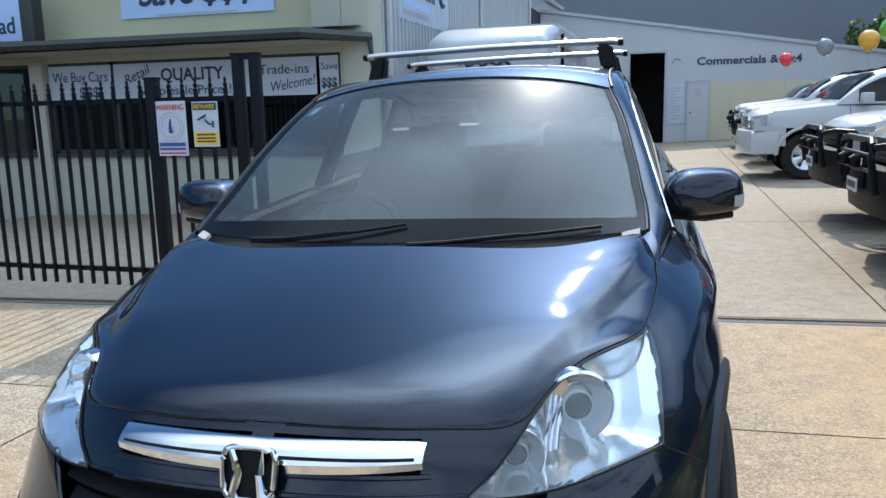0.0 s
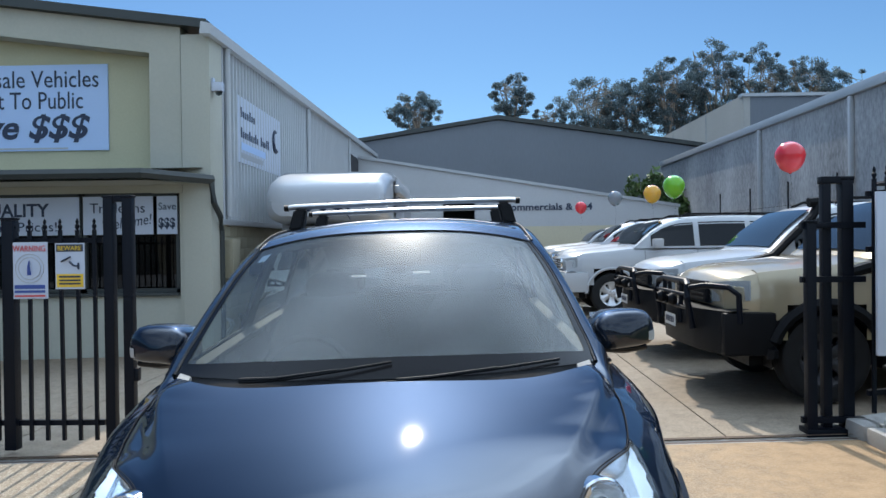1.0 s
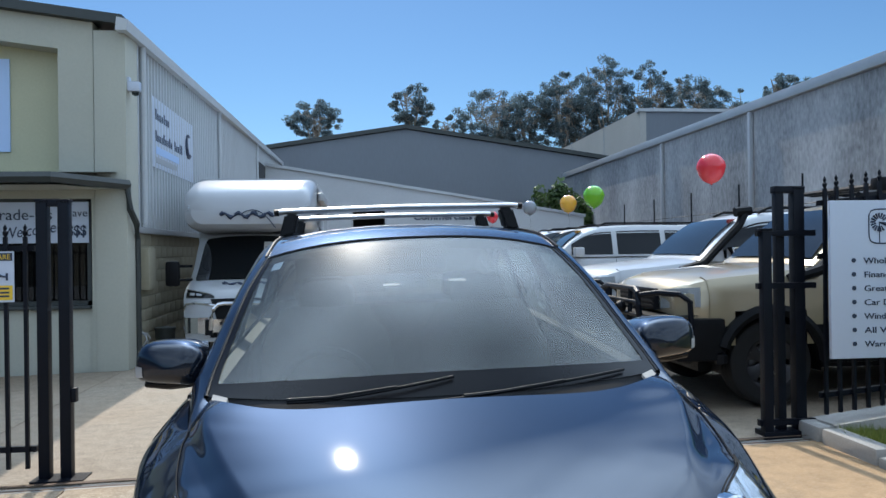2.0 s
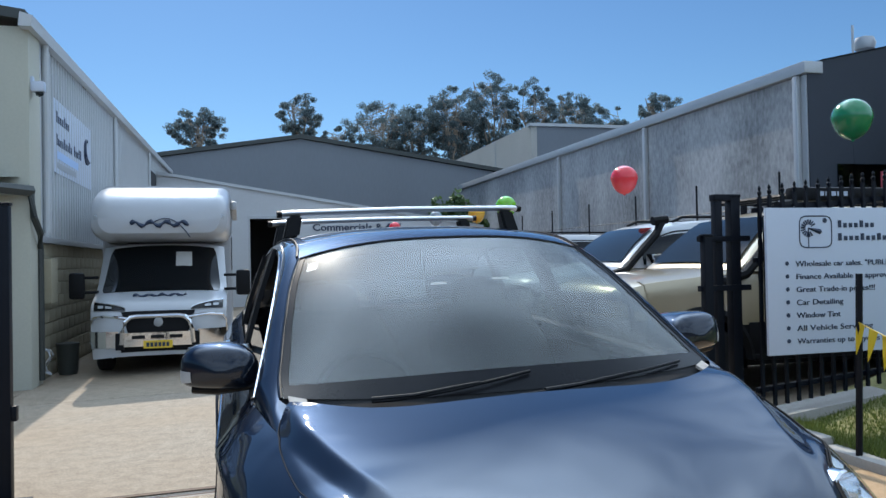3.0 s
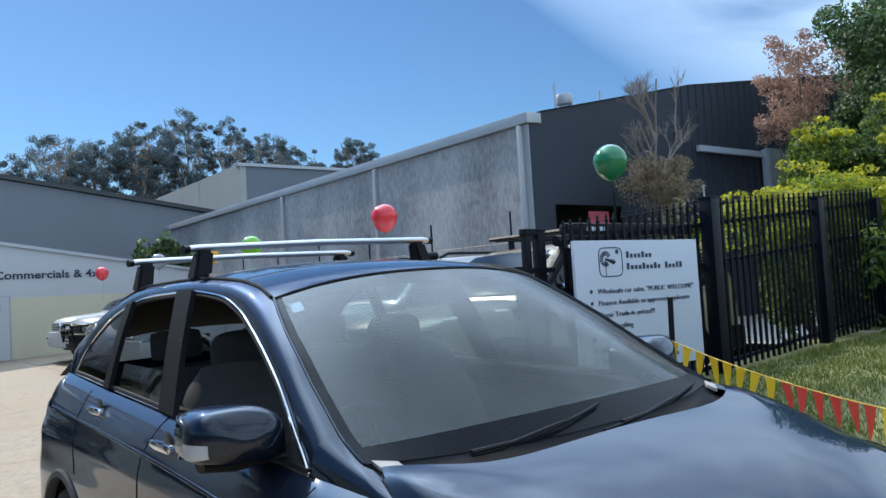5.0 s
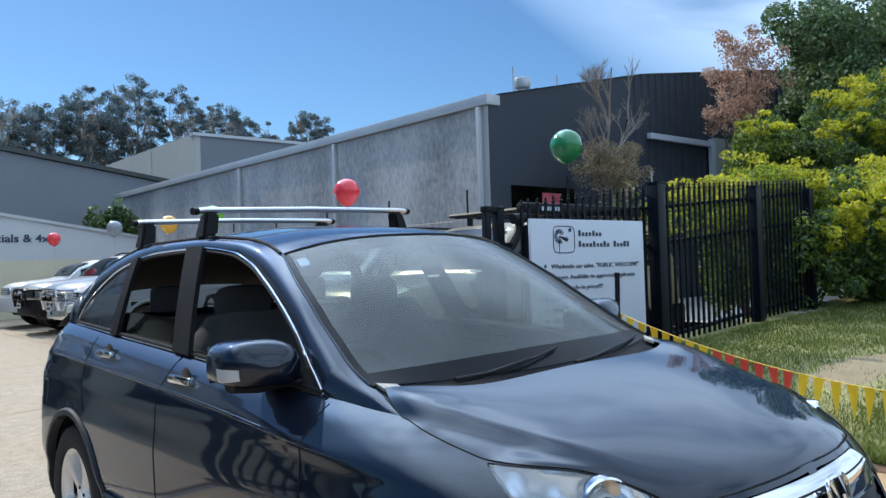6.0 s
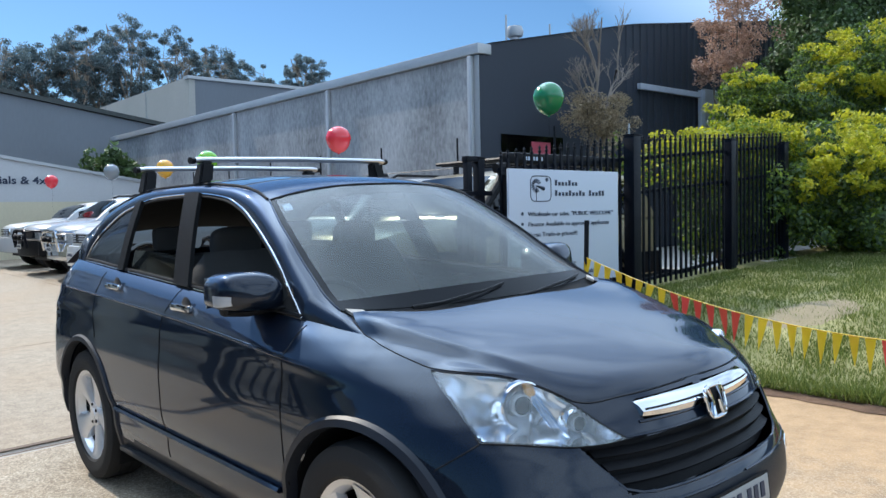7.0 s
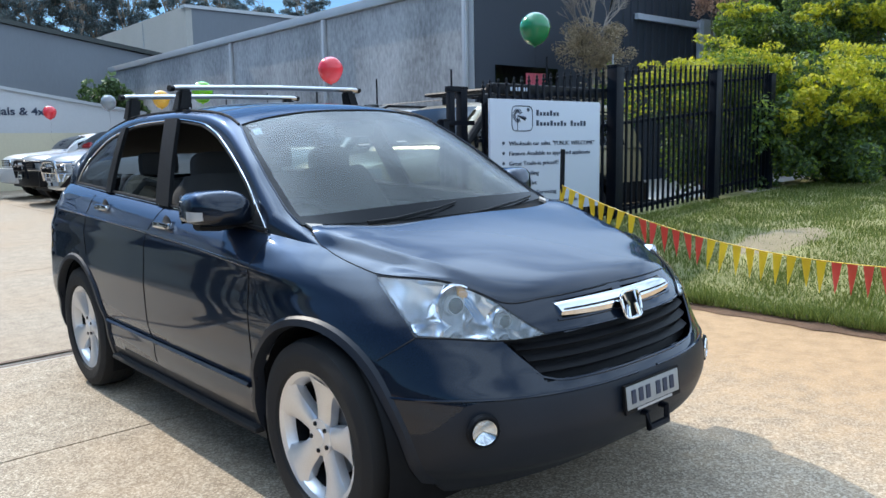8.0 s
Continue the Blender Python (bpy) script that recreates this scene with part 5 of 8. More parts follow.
# headlamps
for s in (1, -1):
    def lamp_p(u, v, off):
        t = LAMP0 + (lamp_back(v) - LAMP0) * u
        lo, hi = lamp_low(t), lamp_high(t) + 0.002
        p = wing(t, lo + (max(hi, lo + 0.002) - lo) * v)
        n = Vector((p.x, p.y - 1.0, 0)).normalized()
        p = p + n * off
        return Vector((s * p.x, p.y, p.z))
    lamp = part("headlamp", sheet(bmesh.new(), lambda u, v: lamp_p(u, v, -0.11 + 0.11 * max(abs(v - 0.5) * 2, abs(u - 0.5) * 2) ** 6), 30, 14), "reflector", car, "clear headlamp with chrome reflectors")
    part("lens", sheet(bmesh.new(), lambda u, v: lamp_p(u, v, 0.006), 30, 10), "lens", lamp).visible_shadow = False
    rim = [lamp_p(k / 24, 0, 0.004) for k in range(25)] + [lamp_p(1 - k / 24, 1, 0.004) for k in range(25)]
    part("lamp_edge", tubed(rim, 0.0026, 5, closed=True), "gap", lamp)
    for u, v, r in ((0.27, 0.36, 0.052), (0.60, 0.50, 0.066)):
        c = lamp_p(u, v, -0.078)
        n = (lamp_p(u, v, 0.0) - lamp_p(u, v, -0.05)).normalized()
        n = (n + Vector((0, -1.2, 0.1))).normalized()
        rot = n.to_track_quat("Z", "Y").to_matrix().to_4x4()
        here = Matrix.Translation(c) @ rot
        part("reflector_bowl", lathe(bmesh.new(), [(0.012, -0.02), (r * 0.55, -0.012), (r * 0.86, 0.01), (r, 0.028), (r * 1.06, 0.024)], 28, here), "reflector", lamp)
        part("bowl_ring", lathe(bmesh.new(), [(r * 1.0, 0.026), (r * 1.05, 0.034), (r * 1.12, 0.028), (r * 1.14, 0.0)], 28, here), "chrome", lamp)
        part("bulb_shield", lathe(bmesh.new(), [(r * 0.50, -0.005), (r * 0.50, 0.018), (r * 0.42, 0.024)], 24, here), "flash", lamp)
        part("bulb_lens", lathe(bmesh.new(), [(r * 0.44, 0.016), (r * 0.34, 0.026), (r * 0.2, 0.032), (0.0, 0.034)], 24, here), "blind", lamp)
    for k in range(3):
        part("lamp_fin", tubed([lamp_p(0.40 + 0.03 * k, 0.20, -0.06), lamp_p(0.43 + 0.03 * k, 0.80, -0.06)], 0.005, 6), "chrome", lamp)
    part("side_lamp", lathe(bmesh.new(), [(0.022, 0.0), (0.020, 0.01), (0.008, 0.016), (0.0, 0.017)], 18, Matrix.Translation(lamp_p(0.44, 0.82, -0.05)) @ rot), "amber", lamp, "amber indicator bulb")
    # ribbed outer section
    for k in range(9):
        part("reflector_rib", tubed([lamp_p(0.80 + 0.016 * k, 0.3, -0.03), lamp_p(0.80 + 0.016 * k, 0.85, -0.03)], 0.0022, 5), "lens", lamp)

# fold between the painted bumper and its dark lower half
fold = [(u, 0.588) for u in (0.02 + 0.70 * k / 60 for k in range(61))]
for s in (1, -1):
    part("bumper_fold", tubed([(s * p.x, p.y, p.z) for p in (wing(u, z + 0.002) for u, z in fold) if not in_arch(p)], 0.005, 6), "paint", car)
# seam between wing and bumper
for s in (1, -1):
    seam = [wing(0.570 + 0.13 * k / 16, 0.776 - 0.075 * k / 16) for k in range(17)]
    part("shut_line", tubed([(s * p.x, p.y - 0.001, p.z) for p in seam], 0.0024, 5), "gap", car)


# grille
def nose_at(x, z, off=0.0):
    c = (1 - min(1, (abs(x) / 0.87)) ** NOSE) ** (1 / NOSE)
    yc, y0 = turn_y(z), nose_y(z)
    return Vector((x, yc - (yc - y0) * c - off, z))


part("grille_backing", sheet(bmesh.new(), lambda u, v: nose_at((u - 0.5) * 1.10, 0.60 + 0.166 * v, -0.06), 20, 6), "black", car)
part("grille_backing", sheet(bmesh.new(), lambda u, v: nose_at((u - 0.5) * 0.68, 0.766 + 0.115 * v, -0.06), 20, 6), "black", car)
for k in range(3):
    z = 0.650 + 0.037 * k
    w = (0.44, 0.465, 0.49)[k]
    bm = bmesh.new()
    sheet(bm, lambda u, v: nose_at((u * 2 - 1) * w, z + 0.016 * v, -0.012 - 0.02 * v), 20, 1)
    part("grille_bar", thicken(bm, 0.006), "black", car)
edge = [(-0.40 + 0.80 * k / 30) for k in range(31)]
outline = [(-0.538, 0.764), (-0.49, 0.695), (-0.445, 0.640), (-0.40, 0.626)] + [(-0.36 + 0.06 * k, 0.622) for k in range(13)] + [(0.40, 0.626), (0.445, 0.640), (0.49, 0.695), (0.538, 0.764)]
part("grille_edge", tubed([nose_at(x, z, 0.001) for x, z in outline], 0.006, 6), "paint", car)
part("grille_edge", tubed([nose_at(x * 1.0, 0.770, 0.0) for x in edge], 0.006, 6), "paint", car)
part("grille_edge", tubed([nose_at(x * 0.82, 0.802, 0.0) for x in edge], 0.006, 6), "paint", car)
bm = bmesh.new()
rows = []
for k in range(41):
    x = (k / 40 - 0.5) * 0.63
    t = abs(x) / 0.315
    h = 0.025 - 0.006 * t ** 3
    zc = 0.832 + 0.004 * t
    rows.append([bm.verts.new(nose_at(x, zc + dz, off)) for dz, off in ((-h, -0.02), (-h, 0.010), (-h * 0.3, 0.022), (h * 0.4, 0.016), (h, 0.002), (h, -0.02))])
for p, q in zip(rows, rows[1:]):
    for i in range(5):
        bm.faces.new((p[i], q[i], q[i + 1], p[i + 1]))
bm.faces.new(rows[0]), bm.faces.new(rows[-1][::-1])
part("grille_bar_chrome", bm, "chrome", car, "wide chrome grille bar", limit=40)
part("bar_groove", tubed([nose_at((k / 30 - 0.5) * 0.60, 0.836, 0.0205) for k in range(31)], 0.003, 5), "gap", car)
# badge: a plain rounded plate with a bright outline and two slanted bars
bad = nose_at(0, 0.812, 0.032)
ring = []
for k in range(40):
    a = 2 * math.pi * k / 40
    n = 4.5
    r = 1 / (abs(math.cos(a)) ** n + abs(math.sin(a)) ** n) ** (1 / n)
    zz = 0.047 * r * math.sin(a)
    ring.append((bad.x + (0.052 + 0.06 * zz) * r * math.cos(a), bad.y + 0.25 * zz, bad.z + zz))
badge = part("emblem_plate", tubed(ring, 0.006, 8, closed=True), "chrome", car, "chrome emblem on the grille")
part("emblem_back", (lambda b: (b.faces.new([b.verts.new((p[0], p[1] + 0.006, p[2])) for p in ring]), b)[1])(bmesh.new()), "black", badge)
bm = bmesh.new()
for s in (1, -1):
    tube(bm, [(s * 0.034, bad.y + 0.010, bad.z + 0.042), (s * 0.022, bad.y, bad.z), (s * 0.030, bad.y - 0.010, bad.z - 0.042)], [0.009, 0.008, 0.011], 8)
part("emblem_figure", bm, "chrome", badge)

# front number plate, fog lamps, tow hook
plate = part("number_plate", boxed(-0.186, 0.186, -0.006, 0.0, -0.050, 0.050, bevel=0.002), "plate_face", car, "pale number plate in a black frame")
plate.matrix_basis = Matrix.Translation((-0.011, 0.085, 0.523)) @ Matrix.Rotation(radians(-6), 4, "X") @ Matrix.Diagonal((0.84, 1, 0.80, 1))
part("plate_frame", (lambda b: (box(b, -0.195, 0.195, -0.004, 0.006, 0.050, 0.058), box(b, -0.195, 0.195, -0.004, 0.006, -0.068, -0.050), box(b, -0.195, -0.186, -0.004, 0.006, -0.050, 0.050), box(b, 0.186, 0.195, -0.004, 0.006, -0.050, 0.050))[0])(bmesh.new()), "black", plate)
for k in range(6):
    x = -0.155 + 0.050 * k + (0.022 if k > 2 else 0)
    part("plate_bar", boxed(x, x + 0.028, -0.0095, -0.0065, -0.028, 0.030), "ink", plate)
part("plate_strip", boxed(-0.12, 0.13, -0.006, -0.004, -0.064, -0.053), "flash", plate)
part("tow_hook", tubed([(-0.05, 0.13, 0.445), (-0.05, 0.075, 0.445), (-0.05, 0.07, 0.395), (0.06, 0.07, 0.395), (0.06, 0.075, 0.445), (0.06, 0.13, 0.445)], 0.013, 6), "steel", car)
for s in (1, -1):
    c = wing(0.466, 0.497)
    c = Vector((s * c.x, c.y, c.z)) + Vector((s * 0.45, -1, 0)).normalized() * 0.016
    rot = Vector((s * 0.45, -1, 0)).normalized().to_track_quat("Z", "Y").to_matrix().to_4x4()
    fog = part("fog_lamp", lathe(bmesh.new(), [(0.0001, -0.012), (0.02, -0.008), (0.036, 0.006), (0.041, 0.009), (0.044, 0.0)], 24, Matrix.Translation(c) @ rot), "chrome", car, "round fog lamp in the bumper")
    part("fog_lens", lathe(bmesh.new(), [(0.038, 0.007), (0.022, 0.013), (0.0001, 0.015)], 24, Matrix.Translation(c) @ rot), "lens", fog)
    part("fog_recess", lathe(bmesh.new(), [(0.044, 0.0), (0.052, 0.005), (0.058, -0.006)], 24, Matrix.Translation(c) @ rot), "black", fog)

# roof bars
for y, zb in ((2.60, 1.712), (3.313, 1.704)):
    bar = part("roof_bar", tubed([(-0.585, y, zb), (-0.55, y, zb + 0.004), (0, y, zb + 0.01), (0.55, y, zb + 0.004), (0.585, y, zb)], 0.026, 12, flat=0.55), "barsilver", car, "silver aluminium roof bar")
    for s in (1, -1):
        part("end_cap", tubed([(s * 0.578, y, zb), (s * 0.60, y, zb)], 0.028, 12, flat=0.6), "black", bar)
        rr = rail(y)
        bm = bmesh.new()
        va = [bm.verts.new(p) for p in ((s * 0.485, y - 0.03, zb - 0.008), (s * 0.55, y - 0.03, zb - 0.008), (s * 0.55, y + 0.03, zb - 0.008), (s * 0.485, y + 0.03, zb - 0.008), (s * 0.505, y - 0.045, rr.z + 0.012), (s * 0.580, y - 0.045, rr.z + 0.0), (s * 0.580, y + 0.045, rr.z + 0.0), (s * 0.505, y + 0.045, rr.z + 0.012))]
        for f in ((0, 1, 2, 3), (7, 6, 5, 4), (0, 4, 5, 1), (1, 5, 6, 2), (2, 6, 7, 3), (3, 7, 4, 0)):
            bm.faces.new([va[i] for i in f])
        bmesh.ops.recalc_face_normals(bm, faces=bm.faces[:])
        bmesh.ops.bevel(bm, geom=bm.edges[:], offset=0.010, segments=2, affect="EDGES")
        part("foot", bm, "black", bar)


def make_wheel(parent, r=0.362, width=0.225, rim_r=0.238, spokes=5, finish="alloy"):
    """A wheel standing in the y-z plane with its face towards -x."""
    turn = Matrix.Rotation(-math.pi / 2, 4, "Y")
    h = width / 2
    w = part("wheel", lathe(bmesh.new(), [(rim_r - 0.035, -h * 0.8), (rim_r - 0.03, h * 0.5), (rim_r - 0.012, h * 0.78), (rim_r + 0.008, h * 0.86), (rim_r + 0.012, h * 0.78)], 56, turn), finish, parent)
    part("tyre", lathe(bmesh.new(), [(rim_r, -h * 0.8), (rim_r + 0.02, -h * 0.95), (r - 0.045, -h), (r - 0.012, -h * 0.86), (r, -h * 0.55), (r - 0.004, -h * 0.28), (r - 0.012, -h * 0.26), (r - 0.004, -h * 0.24), (r, 0), (r - 0.004, h * 0.24), (r - 0.012, h * 0.26), (r - 0.004, h * 0.28), (r, h * 0.55), (r - 0.012, h * 0.86), (r - 0.045, h), (r - 0.06, h), (rim_r + 0.02, h * 0.95), (rim_r, h * 0.8)], 56, turn), "rubber", w)
    part("brake_disc", lathe(bmesh.new(), [(0.05, h * 0.05), (0.15, h * 0.05), (0.15, -h * 0.1)], 32, turn), "flash", w)
    # added black disc stands in for the shade seen between the spokes
    part("wheel_inside", lathe(bmesh.new(), [(0.0001, -h * 0.2), (rim_r - 0.04, -h * 0.2), (rim_r - 0.034, h * 0.45)], 40, turn), "black", w)
    sp = bmesh.new()
    for k in range(spokes):
        a = 2 * math.pi * k / spokes
        m = turn @ Matrix.Rotation(a, 4, "Z")
        rows = []
        for j in range(13):
            t = j / 12
            rad = 0.03 + (rim_r - 0.040) * t
            half = 0.040 + 0.018 * t + 0.060 * t ** 5
            top = h * (0.60 - 0.05 * math.sin(math.pi * t) + 0.20 * t)
            rows.append([sp.verts.new(m @ Vector((rad, yy, zz))) for yy, zz in ((-half, top - 0.04), (-half * 0.92, top - 0.008), (-half * 0.5, top + 0.004), (half * 0.5, top + 0.004), (half * 0.92, top - 0.008), (half, top - 0.04))])
        for p, q in zip(rows, rows[1:]):
            for i in range(5):
                sp.faces.new((p[i], q[i], q[i + 1], p[i + 1]))
    bmesh.ops.recalc_face_normals(sp, faces=sp.faces[:])
    part("spokes", sp, finish, w, limit=40)
    part("hub_cap", lathe(bmesh.new(), [(0.072, h * 0.5), (0.068, h * 0.66), (0.034, h * 0.69), (0.031, h * 0.74), (0.0, h * 0.75)], 28, turn), finish, w)
    for k in range(5):
        a = 2 * math.pi * (k + 0.5) / 5
        part("wheel_nut", lathe(bmesh.new(), [(0.009, h * 0.55), (0.009, h * 0.72), (0.0, h * 0.73)], 6, turn @ Matrix.Translation((0.052 * math.cos(a), 0.052 * math.sin(a), 0))), "steel", w)
    return w


for a in AXLES:
    for s in (-1, 1):
        w = make_wheel(car)
        w.matrix_basis = Matrix.Translation((s * 0.785, a, WHEEL_Z)) @ Matrix.Rotation(0 if s < 0 else math.pi, 4, "Z") @ Matrix.Rotation(radians(11 if a < 2 else 25), 4, "X")


# ---- fences and gates ----
def slat_mesh(name, z0, z1, r=0.0125):
    bm = bmesh.new()
    box(bm, -r, r, -r, r, z0, z1 - 0.09)
    tip = [(r * 0.6, z1 - 0.09), (r * 1.5, z1 - 0.07), (r * 1.5, z1 - 0.055), (r * 0.7, z1 - 0.045), (r * 1.15, z1 - 0.025), (0.001, z1)]
    lathe(bm, tip, 6)
    me = bpy.data.meshes.new(name)
    smooth(bm).to_mesh(me)
    bm.free()
    me.materials.append(M["steel"])
    return me


def palisade(owner, x0, x1, y, base, height, step, rails, skip=()):
    """Slats on rails; base(x) gives the ground."""
    me = slat_mesh("slat", 0.0, height)
    n = int((x1 - x0) / step)
    for k in range(n + 1):
        x = x0 + step * k
        if any(a < x < b for a, b in skip):
            continue
        share("slat", me, owner, Matrix.Translation((x, y, base(x))) @ Matrix.Rotation(radians(random.uniform(-0.4, 0.4)), 4, "Y"))
    for h in rails:
        a, b = base(x0) + h, base(x1) + h
        bm = bmesh.new()
        vs = [bm.verts.new(p) for p in ((x0 - 0.03, y + 0.014, a - 0.02), (x0 - 0.03, y + 0.05, a - 0.02), (x0 - 0.03, y + 0.05, a + 0.02), (x0 - 0.03, y + 0.014, a + 0.02), (x1 + 0.03, y + 0.014, b - 0.02), (x1 + 0.03, y + 0.05, b - 0.02), (x1 + 0.03, y + 0.05, b + 0.02), (x1 + 0.03, y + 0.014, b + 0.02))]
        for f in ((0, 1, 2, 3), (7, 6, 5, 4), (0, 4, 5, 1), (1, 5, 6, 2), (2, 6, 7, 3), (3, 7, 4, 0)):
            bm.faces.new([vs[i] for i in f])
        part("rail", bm, "steel", owner)


def post(owner, x, y, z0, z1, w=0.10):
    p = part("post", boxed(x - w / 2, x + w / 2, y - w / 2, y + w / 2, z0, z1, bevel=0.006), "steel", owner)
    part("post_cap", boxed(x - w / 2 - 0.006, x + w / 2 + 0.006, y - w / 2 - 0.006, y + w / 2 + 0.006, z1, z1 + 0.02, bevel=0.005), "steel", p)
    return p


gate = thing("sliding_gate", "black powder-coated steel sliding gate with spear tops, standing open", "gate")
palisade(gate, -9.4, -2.52, 4.51, lambda x: gz(-3, 4.5) + 0.10, 1.70, 0.127, (0.13, 1.53))
post(gate, -3.2, 4.52, gz(-3, 4.5) + 0.03, 1.74, 0.09)
for x in (-6.2, -9.3):
    post(gate, x, 4.52, gz(x, 4.5) + 0.03, 1.74, 0.09)
post(gate, -2.43, 4.53, -0.03, 1.90, 0.075)
post(gate, -2.285, 4.53, -0.03, 1.90, 0.075)
part("top_bar", boxed(-2.47, -2.25, 4.50, 4.56, 1.87, 1.92, bevel=0.005), "steel", gate)
part("foot_plate", boxed(-2.5, -2.15, 4.42, 4.62, gz(-2.4, 4.5), gz(-2.4, 4.5) + 0.015), "steel", gate)
part("latch", boxed(-2.25, -2.215, 4.50, 4.56, 0.50, 0.60, bevel=0.008), "steel", gate)

fence = thing("palisade_fence", "black steel palisade fence with spear tops on a concrete strip", "fence")


def fence_base(x):
    return 0.26 + 0.062 * max(0, x - 3.2) + 0.055 * max(0, min(x, 5.3) - 3.2)


palisade(fence, 3.22, 9.0, 4.30, fence_base, 1.78, 0.112, (0.14, 1.18, 1.58))
post(fence, 5.28, 4.24, 0.2, 2.27, 0.14)
post(fence, 7.52, 4.30, 0.3, 2.33, 0.13)
post(fence, 9.0, 4.30, 0.3, 2.35, 0.13)
part("mowing_strip", sheet(bmesh.new(), lambda u, v: (3.2 + 6 * u, 4.16 + 0.3 * v, fence_base(3.2 + 6 * u) - 0.05), 12, 2), "kerb", fence)
part("strip_face", sheet(bmesh.new(), lambda u, v: (3.2 + 6 * u, 4.16, fence_base(3.2 + 6 * u) - 0.05 - 0.4 * v), 12, 1), "kerb", fence)
stop = thing("gate_catch_frame", "black steel gate posts with a catch frame beside the driveway", "gate")
post(stop, 2.83, 4.44, 0.06, 1.64, 0.072)
part("top_bar", boxed(2.80, 3.0, 4.42, 4.46, 1.60, 1.64, bevel=0.004), "steel", stop)
post(stop, 2.97, 4.50, 0.06, 1.96, 0.065)
post(stop, 3.12, 4.50, 0.06, 1.96, 0.085)
part("top_bar", boxed(2.93, 3.17, 4.46, 4.54, 1.93, 1.985, bevel=0.006), "steel", stop)
for z in (0.16, 1.2, 1.6):
    part("cross_bar", boxed(2.77, 3.24, 4.44, 4.48, z, z + 0.045), "steel", stop)
part("base_plate", boxed(2.79, 3.18, 4.40, 4.56, 0.05, 0.12, bevel=0.006), "steel", stop)
wire = thing("fence_wire", "thin wire strands on poles above the fence", "wire")
for z in (2.26, 2.36):
    part("strand", tubed([(5.3, 4.3, z), (7.5, 4.32, z + 0.03), (9.0, 4.32, z + 0.05)], 0.0025, 4), "steel", wire)
for x in (5.33, 7.5, 9.0):
    part("arm", tubed([(x, 4.32, 2.1), (x, 4.32, 2.42)], 0.010, 5), "flash", wire)

# ---- signs ----
sign = thing("business_sign", "white business sign with dark lettering fixed to the fence", "sign")
SX, SZ, SY = 3.16, 0.70, 4.13
part("board", boxed(SX, SX + 1.70, SY, SY + 0.03, SZ, SZ + 1.15, bevel=0.004), "signwhite", sign)
for x in (SX + 0.1, SX + 1.6):
    part("bracket", boxed(x, x + 0.04, SY + 0.03, SY + 0.18, SZ + 0.05, SZ + 1.1), "steel", sign)


def sx(a):
    return SX + 1.70 * a


def sz(b):
    return SZ + 1.15 * (1 - b)


rows = ("Wholesale car sales. \"PUBLIC WELCOME\"", "Finance Available to approved applicants", "Great Trade-in prices!!!", "Car Detailing", "Window Tint", "All Vehicle Servicing", "Warranties up to 5 years available")
widths = (0.79, 0.745, 0.435, 0.255, 0.24, 0.42, 0.62)
for k, (t, w) in enumerate(zip(rows, widths)):
    zz = sz(0.39 + 0.088 * k)
    lettering(t, 0.062, at(sx(0.15), SY - 0.004, zz - 0.012), "ink", sign, width=1.70 * w)
    part("bullet", lathe(bmesh.new(), [(0.0001, 0.003), (0.017, 0.003), (0.017, 0)], 14, at(sx(0.105), SY - 0.001, zz + 0.012)), "ink", sign)
frame_pts = []
for k in range(32):
    a = 2 * math.pi * k / 32
    n = 6
    r = 1 / (abs(math.cos(a)) ** n + abs(math.sin(a)) ** n) ** (1 / n)
    frame_pts.append((sx(0.265) + 0.15 * r * math.cos(a), SY - 0.002, sz(0.165) + 0.125 * r * math.sin(a)))
part("emblem_frame", tubed(frame_pts, 0.005, 4, closed=True), "ink", sign)
bm = bmesh.new()
cx, cz = sx(0.225), sz(0.14)
for k in range(14):
    a = radians(30 + 270 * k / 13)
    tube(bm, [(cx + 0.03 * math.cos(a), SY - 0.003, cz + 0.03 * math.sin(a)), (cx + 0.068 * math.cos(a), SY - 0.003, cz + 0.068 * math.sin(a))], [0.004, 0.008], 4)
tube(bm, [(cx, SY - 0.003, cz), (cx + 0.11, SY - 0.003, cz - 0.03)], [0.006, 0.022], 4)
tube(bm, [(cx, SY - 0.003, cz), (cx, SY - 0.003, cz - 0.15)], 0.004, 4)
lathe(bm, [(0.0001, 0.003), (0.02, 0.003), (0.02, 0)], 12, at(cx + 0.155, SY - 0.001, cz + 0.06))
part("emblem_shape", bm, "ink", sign)
def bar_row(owner, words, place):
    """Stands in for a name: one small upright bar a letter; place(a, b) gives a box for a stretch of the line and its height."""
    rng = random.Random(3)
    total = sum(words) + len(words) - 1
    k = 0
    for w in words:
        for j in range(w):
            part("name_bar", place((k + 0.12) / total, (k + 0.72) / total, 1.0 if j == 0 else rng.choice((0.62, 0.62, 0.62, 0.95))), "ink", owner)
            k += 1
        k += 1


for a0, a1, b, words in ((0.385, 0.60, 0.115, (7,)), (0.385, 0.86, 0.205, (9, 5))):
    bar_row(sign, words, lambda p, q, h: boxed(sx(a0 + (a1 - a0) * p), sx(a0 + (a1 - a0) * q), SY - 0.005, SY - 0.001, sz(b + 0.022), sz(b + 0.022 - 0.05 * h)))

